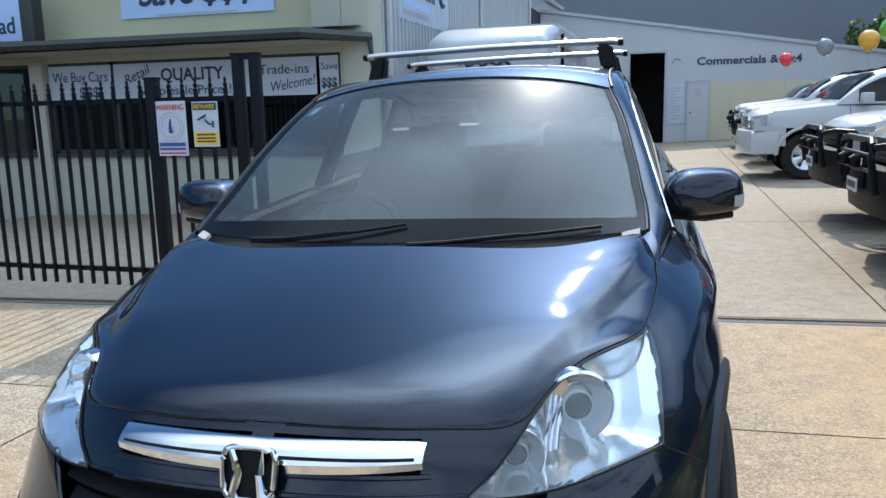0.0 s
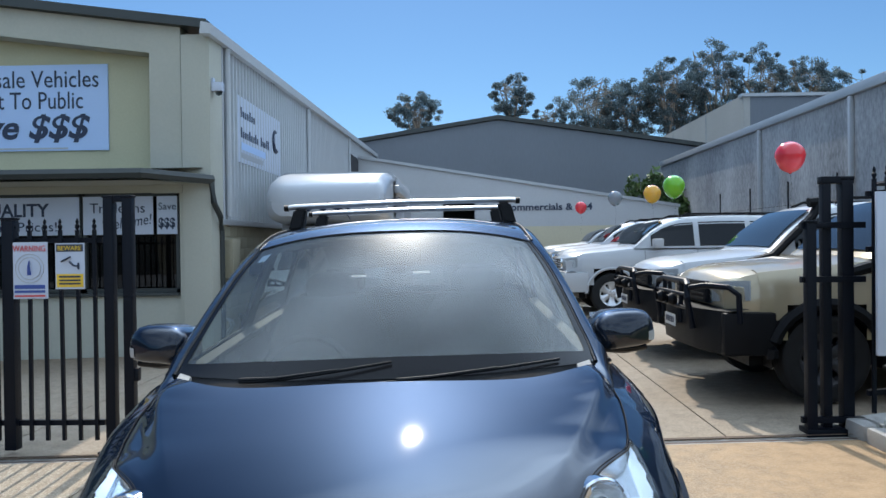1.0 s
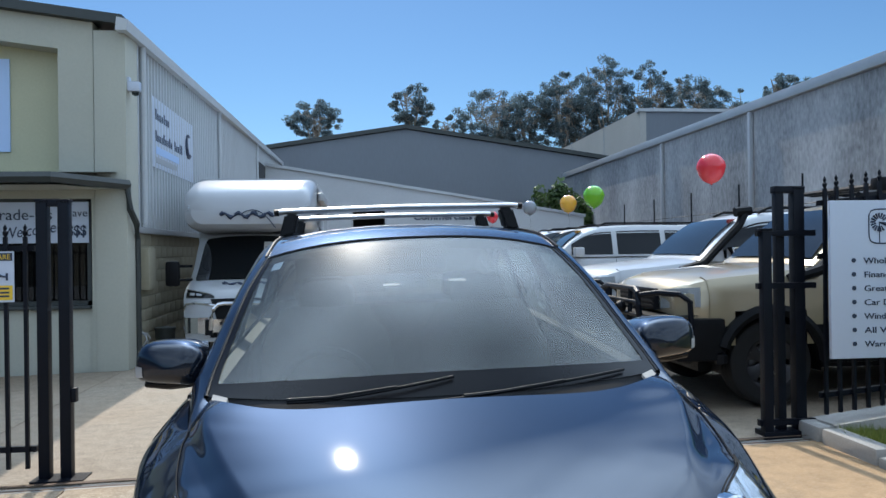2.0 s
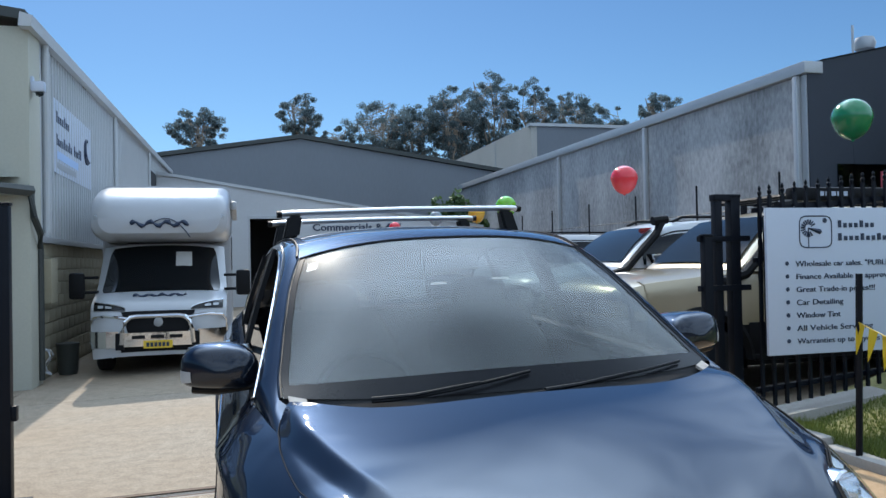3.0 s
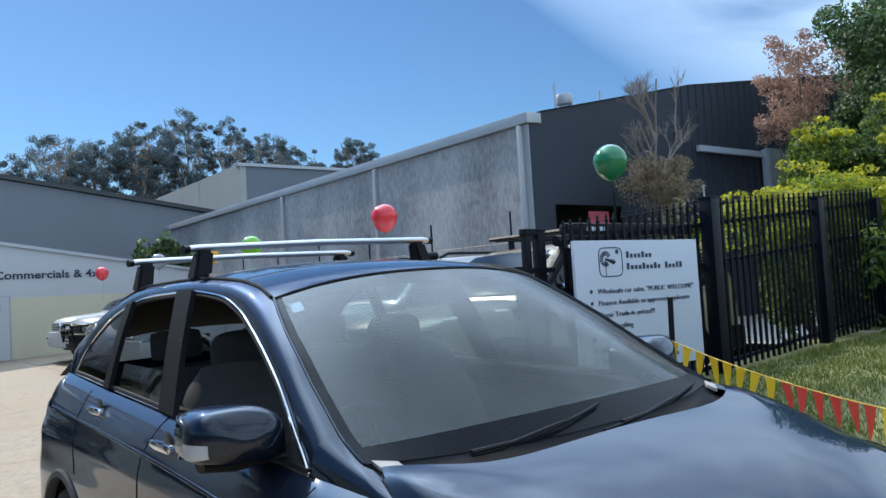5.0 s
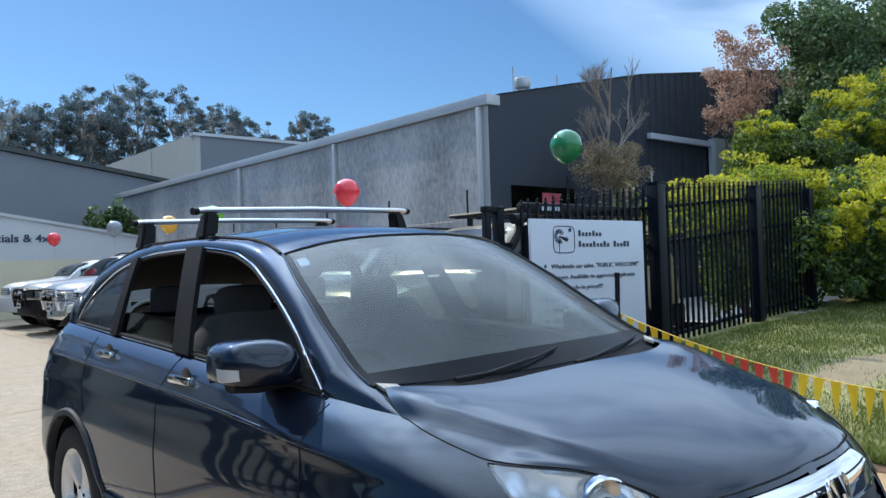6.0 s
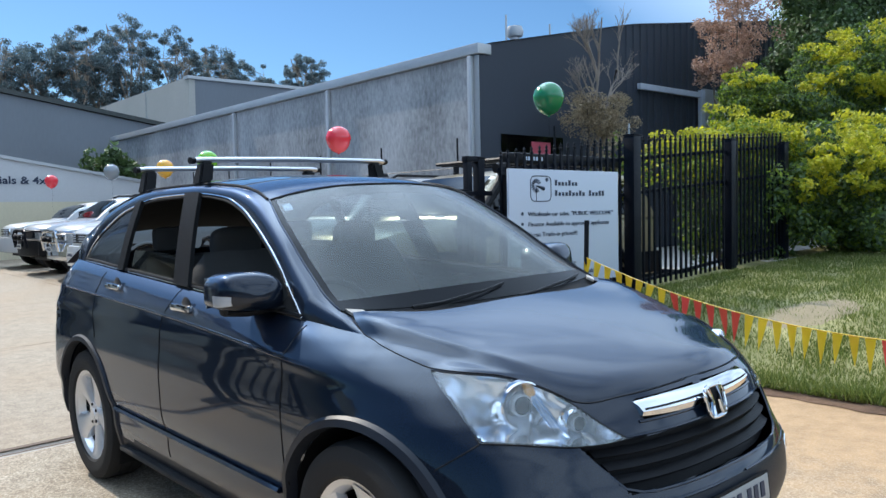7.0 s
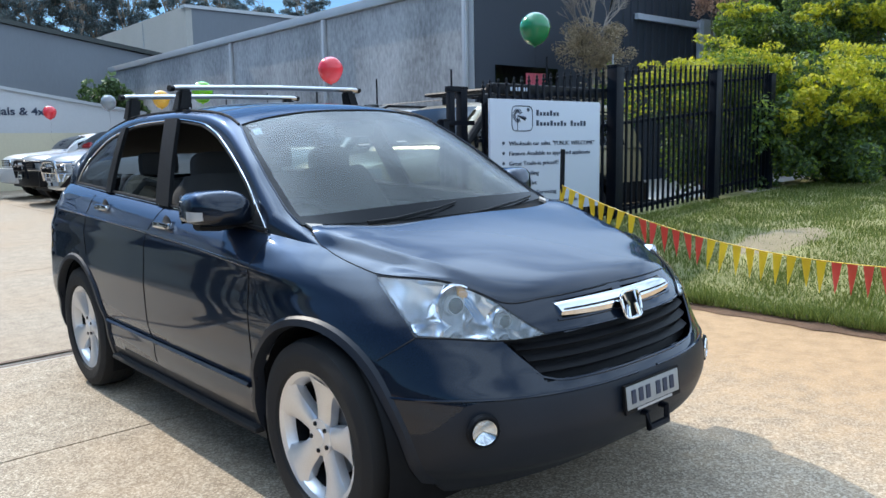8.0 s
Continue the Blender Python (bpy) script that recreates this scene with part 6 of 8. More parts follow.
blue = thing("wall_banner", "pale blue banner with dark lettering on the yellow wall", "sign")
BY0 = FY + 0.27
part("banner", boxed(-7.75, -5.03, BY0, BY0 + 0.025, 2.98, 4.27), "signblue", blue)
lettering("Wholesale Vehicles", 0.37, at(-6.39, BY0 - 0.006, 3.93), "ink", blue, "CENTER", width=2.46)
lettering("Direct To Public", 0.37, at(-6.39, BY0 - 0.006, 3.61), "ink", blue, "CENTER", width=1.95)
lettering("Save $$$", 0.50, at(-6.39, BY0 - 0.006, 3.17), "ink", blue, "CENTER", shear=0.25, width=2.1, bold=0.012)
part("small_text", boxed(-7.1, -5.65, BY0 - 0.004, BY0, 3.0, 3.025), "flash", blue)

board2 = thing("awning_sign", "pale blue sign board on a dark post above the awning", "sign")
part("board", boxed(-11.6, -9.12, 9.60, 9.63, 2.66, 3.62, bevel=0.004), "signblue", board2)
part("post", boxed(-9.10, -8.86, 9.58, 9.80, 2.58, 3.66, bevel=0.006), "gutter", board2)
lettering("oad", 0.36, at(-9.22, 9.596, 2.78), "ink", board2, "RIGHT", bold=0.006)

banners = thing("window_banner", "white shop banners with hand lettering above the office windows", "sign")
for x0, x1 in ((-9.08, -7.88), (-7.82, -5.38), (-5.32, -4.28), (-4.22, -3.92)):
    part("panel", boxed(x0, x1, FY + 0.03, FY + 0.05, 1.70, 2.26), "signwhite", banners)
lettering("We Buy Cars", 0.23, at(-9.0, FY + 0.025, 2.0), "ink", banners, width=1.06)
lettering("$$$", 0.24, at(-8.5, FY + 0.025, 1.75), "ink", banners, bold=0.006)
lettering("Retail", 0.22, at(-7.6, FY + 0.025, 1.92) @ Matrix.Rotation(radians(22), 4, "Z"), "ink", banners, shear=0.2)
lettering("QUALITY", 0.27, at(-6.95, FY + 0.025, 1.98), "ink", banners, width=1.12, bold=0.006)
lettering("Wholesale Prices!!", 0.20, at(-7.35, FY + 0.025, 1.76), "ink", banners, width=1.7)
lettering("Trade-ins", 0.21, at(-5.22, FY + 0.025, 2.02), "ink", banners, width=0.82)
lettering("Welcome!", 0.22, at(-5.05, FY + 0.025, 1.75) @ Matrix.Rotation(radians(8), 4, "Z"), "ink", banners, shear=0.3, width=0.74)
lettering("Save", 0.15, at(-4.20, FY + 0.025, 2.06), "ink", banners, width=0.26)
lettering("$$$", 0.20, at(-4.20, FY + 0.025, 1.80), "ink", banners, width=0.25, bold=0.006)
wall_sign = thing("side_wall_sign", "white sign with an emblem high on the ribbed wall", "sign")
part("board", boxed(WX + 0.03, WX + 0.055, 11.38, 14.45, 2.90, 4.0), "signwhite", wall_sign)
for y0, y1, z, words in ((11.55, 12.5, 3.66, (7,)), (11.55, 13.5, 3.32, (9, 5))):
    bar_row(wall_sign, words, lambda p, q, h: boxed(WX + 0.055, WX + 0.06, y0 + (y1 - y0) * p, y0 + (y1 - y0) * q, z, z + 0.17 * h))
part("colour_bar", boxed(WX + 0.055, WX + 0.06, 11.6, 13.2, 3.12, 3.24), "signblue", wall_sign)
part("colour_bar", boxed(WX + 0.055, WX + 0.06, 11.6, 13.0, 2.98, 3.07), "flash", wall_sign)
part("emblem", tubed([(WX + 0.06, 13.95 + 0.18 * math.cos(a), 3.55 + 0.2 * math.sin(a)) for a in (radians(60 + 25 * k) for k in range(10))], [0.02 + 0.004 * k for k in range(10)], 5), "ink", wall_sign)

M["red_ink"] = material("red_ink", (0.55, 0.05, 0.05), 0.5)
M["yellow_ink"] = material("yellow_ink", (0.75, 0.50, 0.04), 0.5)
M["blue_ink"] = material("blue_ink", (0.04, 0.08, 0.3), 0.5)
warn = thing("warning_sign", "white warning sign with red and blue print wired to the gate", "sign")
part("plate", boxed(-3.165, -2.89, 4.478, 4.484, 1.14, 1.57), "signwhite", warn)
lettering("WARNING", 0.065, at(-3.028, 4.475, 1.50), "red_ink", warn, "CENTER", width=0.25)
for r in (0.11, 0.085):
    part("emblem_ring", tubed([(-3.028 + r * math.cos(a), 4.476, 1.37 + r * math.sin(a)) for a in (2 * math.pi * k / 24 for k in range(24))], 0.003, 4, closed=True), "flash", warn)
part("emblem_shape", tubed([(-3.028, 4.476, 1.43), (-3.03, 4.476, 1.38), (-3.02, 4.476, 1.32)], [0.014, 0.03, 0.05], 6, flat=0.1), "blue_ink", warn)
for z, h, m in ((1.215, 0.03, "blue_ink"), (1.185, 0.018, "blue_ink"), (1.155, 0.012, "red_ink")):
    part("text_bar", boxed(-3.145, -2.91, 4.474, 4.478, z, z + h), m, warn)
bew = thing("camera_sign", "black, white and yellow camera warning sign on the gate", "sign")
part("plate", boxed(-2.83, -2.605, 4.478, 4.484, 1.21, 1.56), "signwhite", bew)
part("head", boxed(-2.82, -2.615, 4.474, 4.478, 1.495, 1.55), "ink", bew)
lettering("BEWARE", 0.05, at(-2.718, 4.472, 1.505), "yellow_ink", bew, "CENTER", width=0.18)
part("foot", boxed(-2.82, -2.615, 4.474, 4.478, 1.225, 1.325), "yellow_ink", bew)
for z in (1.245, 1.27, 1.298):
    part("text_bar", boxed(-2.80, -2.635, 4.472, 4.474, z, z + 0.013), "ink", bew)
part("emblem_shape", tube(tubed([(-2.78, 4.474, 1.42), (-2.71, 4.474, 1.455)], 0.022, 6, flat=0.3), [(-2.72, 4.474, 1.42), (-2.69, 4.474, 1.39), (-2.65, 4.474, 1.385), (-2.65, 4.474, 1.41), (-2.65, 4.474, 1.36)], 0.008, 5), "ink", bew)

# ---- bunting ----
M["flag_yellow"] = material("yellow_plastic_flag", (0.80, 0.56, 0.02), 0.35, 0, 0.05, 8, 90)
M["flag_red"] = material("red_plastic_flag", (0.72, 0.06, 0.05), 0.35, 0, 0.05, 8, 90)
for k in ("flag_yellow", "flag_red"):
    p = M[k].node_tree.nodes["Principled BSDF"]
    p.inputs["Transmission Weight"].default_value = 0.25
stake = thing("star_picket", "black steel star picket standing in the lawn", "stake")
part("picket", tubed([(3.12, 3.20, 0.1), (3.13, 3.19, 0.7), (3.14, 3.18, 1.35)], 0.022, 6), "steel", stake)
copy_thing(stake, Matrix.Translation((0.25, -5.0, -0.25)))
bunting = thing("bunting", "yellow and red plastic bunting strung beside the car", "bunting")


def line_at(t):
    return Vector((3.12 + 0.22 * t, 3.20 - 4.9 * t, 1.04 - 0.1 * t - 1.72 * t * (1 - t)))


part("cord", tubed([line_at(k / 60) for k in range(61)], 0.004, 5), "flag_yellow", bunting)
nflag = 48
for k in range(nflag):
    t = (k + 0.4) / nflag
    a, b = line_at(t - 0.33 / nflag), line_at(t + 0.35 / nflag)
    sway = Vector((random.uniform(-0.05, 0.03), random.uniform(-0.02, 0.03), 0))
    tip = (a + b) / 2 + Vector((0, 0, -0.21 - random.uniform(0, 0.025))) + sway
    bm = bmesh.new()
    mid = (a + b) / 2 + Vector((0.012, 0, -0.05)) + sway * 0.4
    v = [bm.verts.new(q) for q in (a, b, (b + tip) / 2 + Vector((0.008, 0, 0)), tip, (a + tip) / 2 - Vector((0.006, 0, 0)), mid)]
    for f in ((0, 5, 1), (1, 5, 2), (2, 5, 3), (3, 5, 4), (4, 5, 0)):
        bm.faces.new([v[i] for i in f])
    part("flag", bm, "flag_red" if (8 <= k < 14 or 23 <= k < 32 or k >= 41) else "flag_yellow", bunting, limit=60)

# ---- balloons ----
for name, col in (("balloon_red", (0.75, 0.035, 0.05)), ("balloon_green", (0.012, 0.21, 0.08)), ("balloon_lime", (0.17, 0.50, 0.02)), ("balloon_yellow", (0.75, 0.38, 0.03)), ("balloon_grey", (0.22, 0.24, 0.26))):
    M[name] = material(name, col, 0.18, 0, 0.04, 3, 40, coat=0.5)
    M[name].node_tree.nodes["Principled BSDF"].inputs["Subsurface Weight"].default_value = 0.2
for x, y, z, r, col, foot in ((4.81, 9.55, 2.66, 0.205, "red", 1.9), (5.0, 5.24, 2.80, 0.19, "green", 2.0), (4.14, 13.0, 2.50, 0.20, "lime", 1.8), (4.42, 15.8, 2.53, 0.19, "yellow", 1.8), (4.1, 18.3, 2.58, 0.18, "grey", 1.8), (3.94, 22.9, 2.55, 0.18, "red", 1.7)):
    b = thing("balloon", col + " party balloon floating on a string", "balloon", Matrix.Translation((x, y, z)), "party balloons")
    prof = [(0.0001, r)] + [(r * math.sin(a) * (1 - 0.08 * (1 + -math.cos(a)) / 2 * (a > 1.6)), r * math.cos(a) * (1.0 if a < 1.57 else 1.12)) for a in (math.pi * k / 16 for k in range(1, 16))] + [(0.012, -r * 1.14), (0.02, -r * 1.20), (0.0001, -r * 1.2)]
    part("skin", flipped(lathe(bmesh.new(), prof, 28)), "balloon_" + col, b, limit=60)
    part("string", tubed([(0, 0, -r * 1.18), (0.03, 0.02, -r * 1.18 - 0.25 * (z - foot)), (0.0, 0.05, -r - 0.6 * (z - foot)), (0.05, 0.05, foot - z)], 0.0012, 4), "steel", b)

# ---- parked four-wheel drives along the right ----


M["gunmetal"] = material("dark_wheel", (0.06, 0.06, 0.065), 0.4, 0.6)


def loft(st, bm=None):
    """Joins rings of equal length."""
    bm = bm or bmesh.new()
    rings = [[bm.verts.new(p) for p in ring] for ring in st]
    for a, b in zip(rings, rings[1:]):
        for k in range(len(a) - 1):
            bm.faces.new((a[k], a[k + 1], b[k + 1], b[k]))
    return bm


def four_wheel_drive(label, paint, m, height=1.88, bull="", snorkel=False, rack=False, tray=False, lower=None, category="car"):
    """Faces -x in its own frame: nose at x = 0, tail at about 4.9."""
    car = thing("utility_truck" if tray else "four_wheel_drive", label, category, m, "parked four-wheel drives")
    W, R = 0.93, 0.385
    ax = (0.88, 3.72)
    roof_z = height
    roof_end = 2.9 if tray else 4.75

    def top(x):
        return eased(x, ((0.0, 1.0), (0.08, 1.08), (0.3, 1.14), (0.8, 1.19), (1.35, 1.235), (2.0, 1.22), (4.9, 1.24)))

    def wid(x):
        return eased(x, ((0, 0.78), (0.1, 0.84), (0.35, 0.90), (0.8, 0.93), (4.5, 0.93), (4.8, 0.90), (4.95, 0.86)))

    def ring(x):
        w, t = wid(x), top(x)
        sec = [(w * 0.96, 0.42), (w, 0.55), (w, 0.85), (w * 0.995, 1.0), (w * 0.97, t - 0.08), (w * 0.92, t - 0.02), (w * 0.8, t + 0.005), (w * 0.5, t + 0.025), (0, t + 0.03)]
        pts = []
        for y, z in sec:
            pts.append((x + (0.10 * (abs(y) / W) ** 3 if x < 0.3 else 0), y, z))
        return [Vector((a, b, c)) for a, b, c in pts] + [Vector((a, -b, c)) for a, b, c in pts[-2::-1]]
    n = 90
    xs = [4.95 * k / n for k in range(n + 1)]
    bm = bmesh.new()
    rings = [[bm.verts.new(p) for p in ring(x)] for x in xs]
    for i in range(n):
        for k in range(len(rings[0]) - 1):
            c = (rings[i][k].co + rings[i + 1][k + 1].co) / 2
            if any(math.hypot(c.x - a, c.z - R) < 0.47 for a in ax) and abs(c.y) > 0.5:
                continue
            if tray and c.x > 3.0 and c.z > 0.9:
                continue
            bm.faces.new((rings[i][k], rings[i + 1][k], rings[i + 1][k + 1], rings[i][k + 1]))
    bm.faces.new(rings[0][::-1]), bm.faces.new(rings[-1])
    bmesh.ops.recalc_face_normals(bm, faces=bm.faces[:])
    part("body", bm, paint, car, limit=35)

    # cabin
    def cab(x):
        z = eased(x, ((1.30, 1.24), (1.6, 1.52), (1.95, roof_z - 0.09), (2.2, roof_z - 0.03), (3.0, roof_z), (roof_end - 0.3, roof_z - 0.03), (roof_end, roof_z - 0.15 if not tray else roof_z - 0.3), (roof_end + 0.15, 1.24)))
        k = (z - 1.2) / (roof_z - 1.2)
        return [Vector((x, s * y, zz)) for s, y, zz in ((1, 0.89, 1.22), (1, 0.89 - 0.13 * k, 1.2 + (z - 1.2) * 0.8), (1, 0.85 - 0.16 * k, z - 0.03 * k), (1, 0.6, z + 0.02 * k), (1, 0.0, z + 0.035 * k), (-1, 0.6, z + 0.02 * k), (-1, 0.85 - 0.16 * k, z - 0.03 * k), (-1, 0.89 - 0.13 * k, 1.2 + (z - 1.2) * 0.8), (-1, 0.89, 1.22))]
    xs2 = [1.30 + (roof_end + 0.15 - 1.30) * k / 40 for k in range(41)]
    bm = loft([cab(x) for x in xs2])
    bmesh.ops.recalc_face_normals(bm, faces=bm.faces[:])
    part("cabin", bm, paint, car, limit=35)
    # screen and side glass, just proud of the cabin
    def scr(u, v):
        x = 1.36 + 0.54 * v
        r = cab(x)
        z = r[4].z - 0.012 * (2 * abs(u - 0.5)) ** 2
        return Vector((x - 0.012, (u - 0.5) * 2 * (0.78 - 0.14 * v), z + 0.014))
    part("windscreen", sheet(bmesh.new(), scr, 10, 6), "blind", car)
    spans = ((1.62, 2.35), (2.43, 2.85)) if tray else ((1.62, 2.42), (2.52, 3.38), (3.48, 4.5))
    for s in (1, -1):
        for k, (a, b) in enumerate(spans):
            def win(u, v):
                x = a + (b - a) * u
                r = cab(x)
                zt = r[2].z - 0.06
                z = 1.26 + (max(1.28, zt) - 1.26) * v
                t = (z - 1.22) / max(0.05, (r[1].z - 1.22))
                y = r[0].y + (r[1].y - r[0].y) * min(1, t) + (0 if t < 1 else (r[2].y - r[1].y) * min(1, (z - r[1].z) / max(0.02, r[2].z - r[1].z)))
                return Vector((x, s * (y + 0.008), z))
            part("side_window", sheet(bmesh.new(), win, 8, 5), "blind", car)
        for x in (1.50, 2.47, 3.43)[: 2 if tray else 3]:
            part("shut_line", tubed([(x, s * (0.932), 0.5), (x, s * 0.934, 0.9), (x, s * 0.90, 1.2)], 0.004, 4), "gap", car)
        mi = part("door_mirror", boxed(*((1.62, 1.80, 0.93, 1.13, 1.22, 1.40) if s > 0 else (1.62, 1.80, -1.13, -0.93, 1.22, 1.40)), bevel=0.03), "chrome" if bull else paint, car)
        for x in (2.1, 3.15)[: 1 if tray else 2]:
            part("door_handle", boxed(x, x + 0.17, *sorted((s * 0.93, s * 0.955)), 1.02, 1.05, bevel=0.008), "chrome" if bull else paint, car)
        part("side_step", boxed(1.4, 3.2, *sorted((s * 0.78, s * 0.96)), 0.38, 0.44, bevel=0.015), "black", car)
        for a in ax:
            arc = [(a + 0.475 * math.cos(t), s * 0.935, max(0.4, R + 0.475 * math.sin(t))) for t in (radians(-5 + 190 * k / 24) for k in range(25))]
            part("wheel_arch", tubed(arc, 0.055 if lower else 0.03, 6), lower or paint, car)
            well = bmesh.new()
            rw = [[well.verts.new((a + 0.47 * math.cos(t), s * y, R + 0.47 * math.sin(t))) for y in (0.45, 0.92)] for t in (radians(-10 + 200 * k / 16) for k in range(17))]
            for p, q in zip(rw, rw[1:]):
                well.faces.new((p[0], p[1], q[1], q[0]))
            well.faces.new([r[0] for r in rw])
            part("wheel_well", well, "black", car)
        # lamps
        lamp = part("headlamp", sheet(bmesh.new(), lambda u, v: Vector((0.035 + 0.10 * u ** 2 + 0.30 * max(0, u - 0.6), s * (0.52 + 0.36 * u), 0.86 + 0.17 * v + 0.03 * u)), 10, 4), "flash", car)
        part("lens", sheet(bmesh.new(), lambda u, v: Vector((0.02 + 0.10 * u ** 2 + 0.30 * max(0, u - 0.6), s * (0.51 + 0.385 * u), 0.85 + 0.19 * v + 0.03 * u)), 10, 4), "lens", lamp)
    part("underbody", boxed(0.3, 4.8, -0.7, 0.7, 0.30, 0.5), "black", car)
    part("grille", boxed(-0.01, 0.06, -0.48, 0.48, 0.84, 1.04, bevel=0.015), "chrome" if bull != "black" else "steel", car)
    for k in range(4):
        part("grille_slot", boxed(-0.016, -0.008, -0.44, 0.44, 0.865 + 0.045 * k, 0.885 + 0.045 * k), "gap", car)
    bumper_mat = "black" if bull == "black" else (paint if bull == "" else "chrome")
    part("bumper", loft([[Vector((0.18 * (abs(y) / 0.95) ** 3 - 0.16 + dx, y, z)) for y in (-0.95, -0.8, -0.5, 0, 0.5, 0.8, 0.95)] for dx, z in ((0.14, 0.40), (0.02, 0.44), (0.0, 0.62), (0.03, 0.80), (0.2, 0.82))]), bumper_mat, car, limit=40)
    for s in (1, -1):
        part("bumper_side", boxed(0.0, 0.45, *sorted((s * 0.85, s * 0.955)), 0.42, 0.79, bevel=0.03), bumper_mat, car)
    part("rear_bumper", boxed(4.85, 5.05, -0.9, 0.9, 0.45, 0.72, bevel=0.04), bumper_mat if bull else "black", car)
    if lower:
        for s in (1, -1):
            part("wing_guard", sheet(bmesh.new(), lambda u, v: Vector((0.30 + 1.08 * u, s * (wid(0.30 + 1.08 * u) + 0.008), 0.43 + 0.29 * v)), 40, 14, lambda u, v: math.hypot(0.30 + 1.08 * u - ax[0], 0.43 + 0.29 * v - R) > 0.46), lower, car)
            part("lower_cladding", boxed(1.36, 3.24, *sorted((s * 0.925, s * 0.945)), 0.44, 0.74, bevel=0.008), lower, car)
            part("lower_cladding", boxed(4.3, 4.9, *sorted((s * 0.915, s * 0.945)), 0.44, 0.74, bevel=0.008), lower, car)
    if bull:
        bar = "steel" if bull == "black" else "chrome"
        hoop = part("bull_bar", tubed([(-0.15, -0.56, 0.62), (-0.20, -0.56, 0.90), (-0.18, -0.52, 1.00), (-0.16, -0.4, 1.035), (-0.16, 0.4, 1.035), (-0.18, 0.52, 1.00), (-0.20, 0.56, 0.90), (-0.15, 0.56, 0.62)], 0.030, 8), bar, car, "tubular bull bar")
        for s in (1, -1):
            part("side_hoop", tubed([(-0.17, s * 0.55, 0.985), (-0.08, s * 0.74, 1.015), (0.06, s * 0.90, 1.005), (0.13, s * 0.945, 0.94), (0.14, s * 0.95, 0.70)], 0.026, 8), bar, hoop)
            part("upright", tubed([(-0.19, s * 0.30, 0.65), (-0.17, s * 0.30, 1.035)], 0.022, 8), bar, hoop)
        for z in (0.80, 0.92):
            part("cross_tube", tubed([(-0.19, -0.55, z), (-0.19, 0.55, z)], 0.018, 8), bar, hoop)
        for s in (1, -1):
            lampd = part("driving_lamp", lathe(bmesh.new(), [(0.0001, 0.005), (0.05, 0.0), (0.06, 0.04), (0.035, 0.08)], 18, Matrix.Translation((-0.20, s * 0.20, 0.86)) @ Matrix.Rotation(-math.pi / 2, 4, "Y")), "black", hoop)
    pl = part("number_plate", boxed(-0.205, -0.20, -0.18, 0.18, 0.60, 0.71), "paper", car)
    for k in range(5):
        part("plate_bar", boxed(-0.209, -0.206, -0.14 + 0.06 * k, -0.10 + 0.06 * k, 0.63, 0.685), "ink", pl)
    if snorkel:
        part("snorkel", tube(tubed([(1.05, -0.93, 1.12), (1.34, -0.93, 1.20), (1.50, -0.91, 1.36), (1.84, -0.83, 1.66), (1.92, -0.81, roof_z - 0.02)], 0.052, 8), [(1.80, -0.81, roof_z + 0.0), (2.0, -0.81, roof_z + 0.02)], 0.06, 8), "black", car, "black raised air intake")
    if rack:
        rk = part("roof_rack", tube(tube(tubed([(2.1, -0.6, roof_z + 0.13), (4.6, -0.6, roof_z + 0.13)], 0.025, 6), [(2.1, 0.6, roof_z + 0.13), (4.6, 0.6, roof_z + 0.13)], 0.025, 6), [(2.1, -0.6, roof_z + 0.13), (2.1, 0.6, roof_z + 0.13)], 0.025, 6), "steel", car, "black steel roof rack")
        for k in range(7):
            x = 2.2 + 0.38 * k
            part("rack_bar", boxed(x, x + 0.05, -0.62, 0.62, roof_z + 0.10, roof_z + 0.13), "steel", rk)
        for x in (2.4, 4.2):
            for s in (1, -1):
                part("rack_leg", boxed(x, x + 0.05, s * 0.58 - 0.03, s * 0.58 + 0.03, roof_z - 0.02, roof_z + 0.11), "steel", rk)
        part("awning_bag", boxed(2.0, 4.4, -0.80, -0.66, roof_z + 0.06, roof_z + 0.20, bevel=0.04), "black", rk, "rolled black awning in a bag")
        for k in range(5):
            part("label_bar", boxed(2.3 + 0.07 * k, 2.35 + 0.07 * k, -0.804, -0.80, roof_z + 0.11, roof_z + 0.155), "signwhite", rk)
    elif not tray:
        for s in (1, -1):
            part("roof_rail", tubed([(2.2, s * 0.62, roof_z), (2.35, s * 0.62, roof_z + 0.06), (4.3, s * 0.62, roof_z + 0.05), (4.45, s * 0.62, roof_z - 0.01)], 0.02, 6), "black", car)
    if tray:
        part("tray", (lambda b: (box(b, 3.05, 5.1, -0.95, 0.95, 0.86, 0.95), box(b, 3.05, 5.1, -0.95, -0.92, 0.95, 1.22), box(b, 3.05, 5.1, 0.92, 0.95, 0.95, 1.22))[0])(bmesh.new()), "flash", car)
        lad = bmesh.new()
        for s in (1, -1):
            tube(lad, [(3.1, s * 0.85, 0.95), (3.1, s * 0.85, 1.95)], 0.02, 6)
            tube(lad, [(3.2, s * 0.85, 0.95), (3.2, s * 0.85, 1.95)], 0.02, 6)
        for z in (1.3, 1.62, 1.93):
            tube(lad, [(3.15, -0.85, z), (3.15, 0.85, z)], 0.02, 6)
        part("headboard_rack", lad, "flash", car)
    for a in ax:
        for s in (-1, 1):
            w = make_wheel(car, R, 0.26, 0.22, 6, "alloy" if not lower else "gunmetal")
            w.matrix_basis = Matrix.Translation((a, s * 0.80, R)) @ Matrix.Rotation(math.pi / 2 if s < 0 else -math.pi / 2, 4, "Z")
    return car


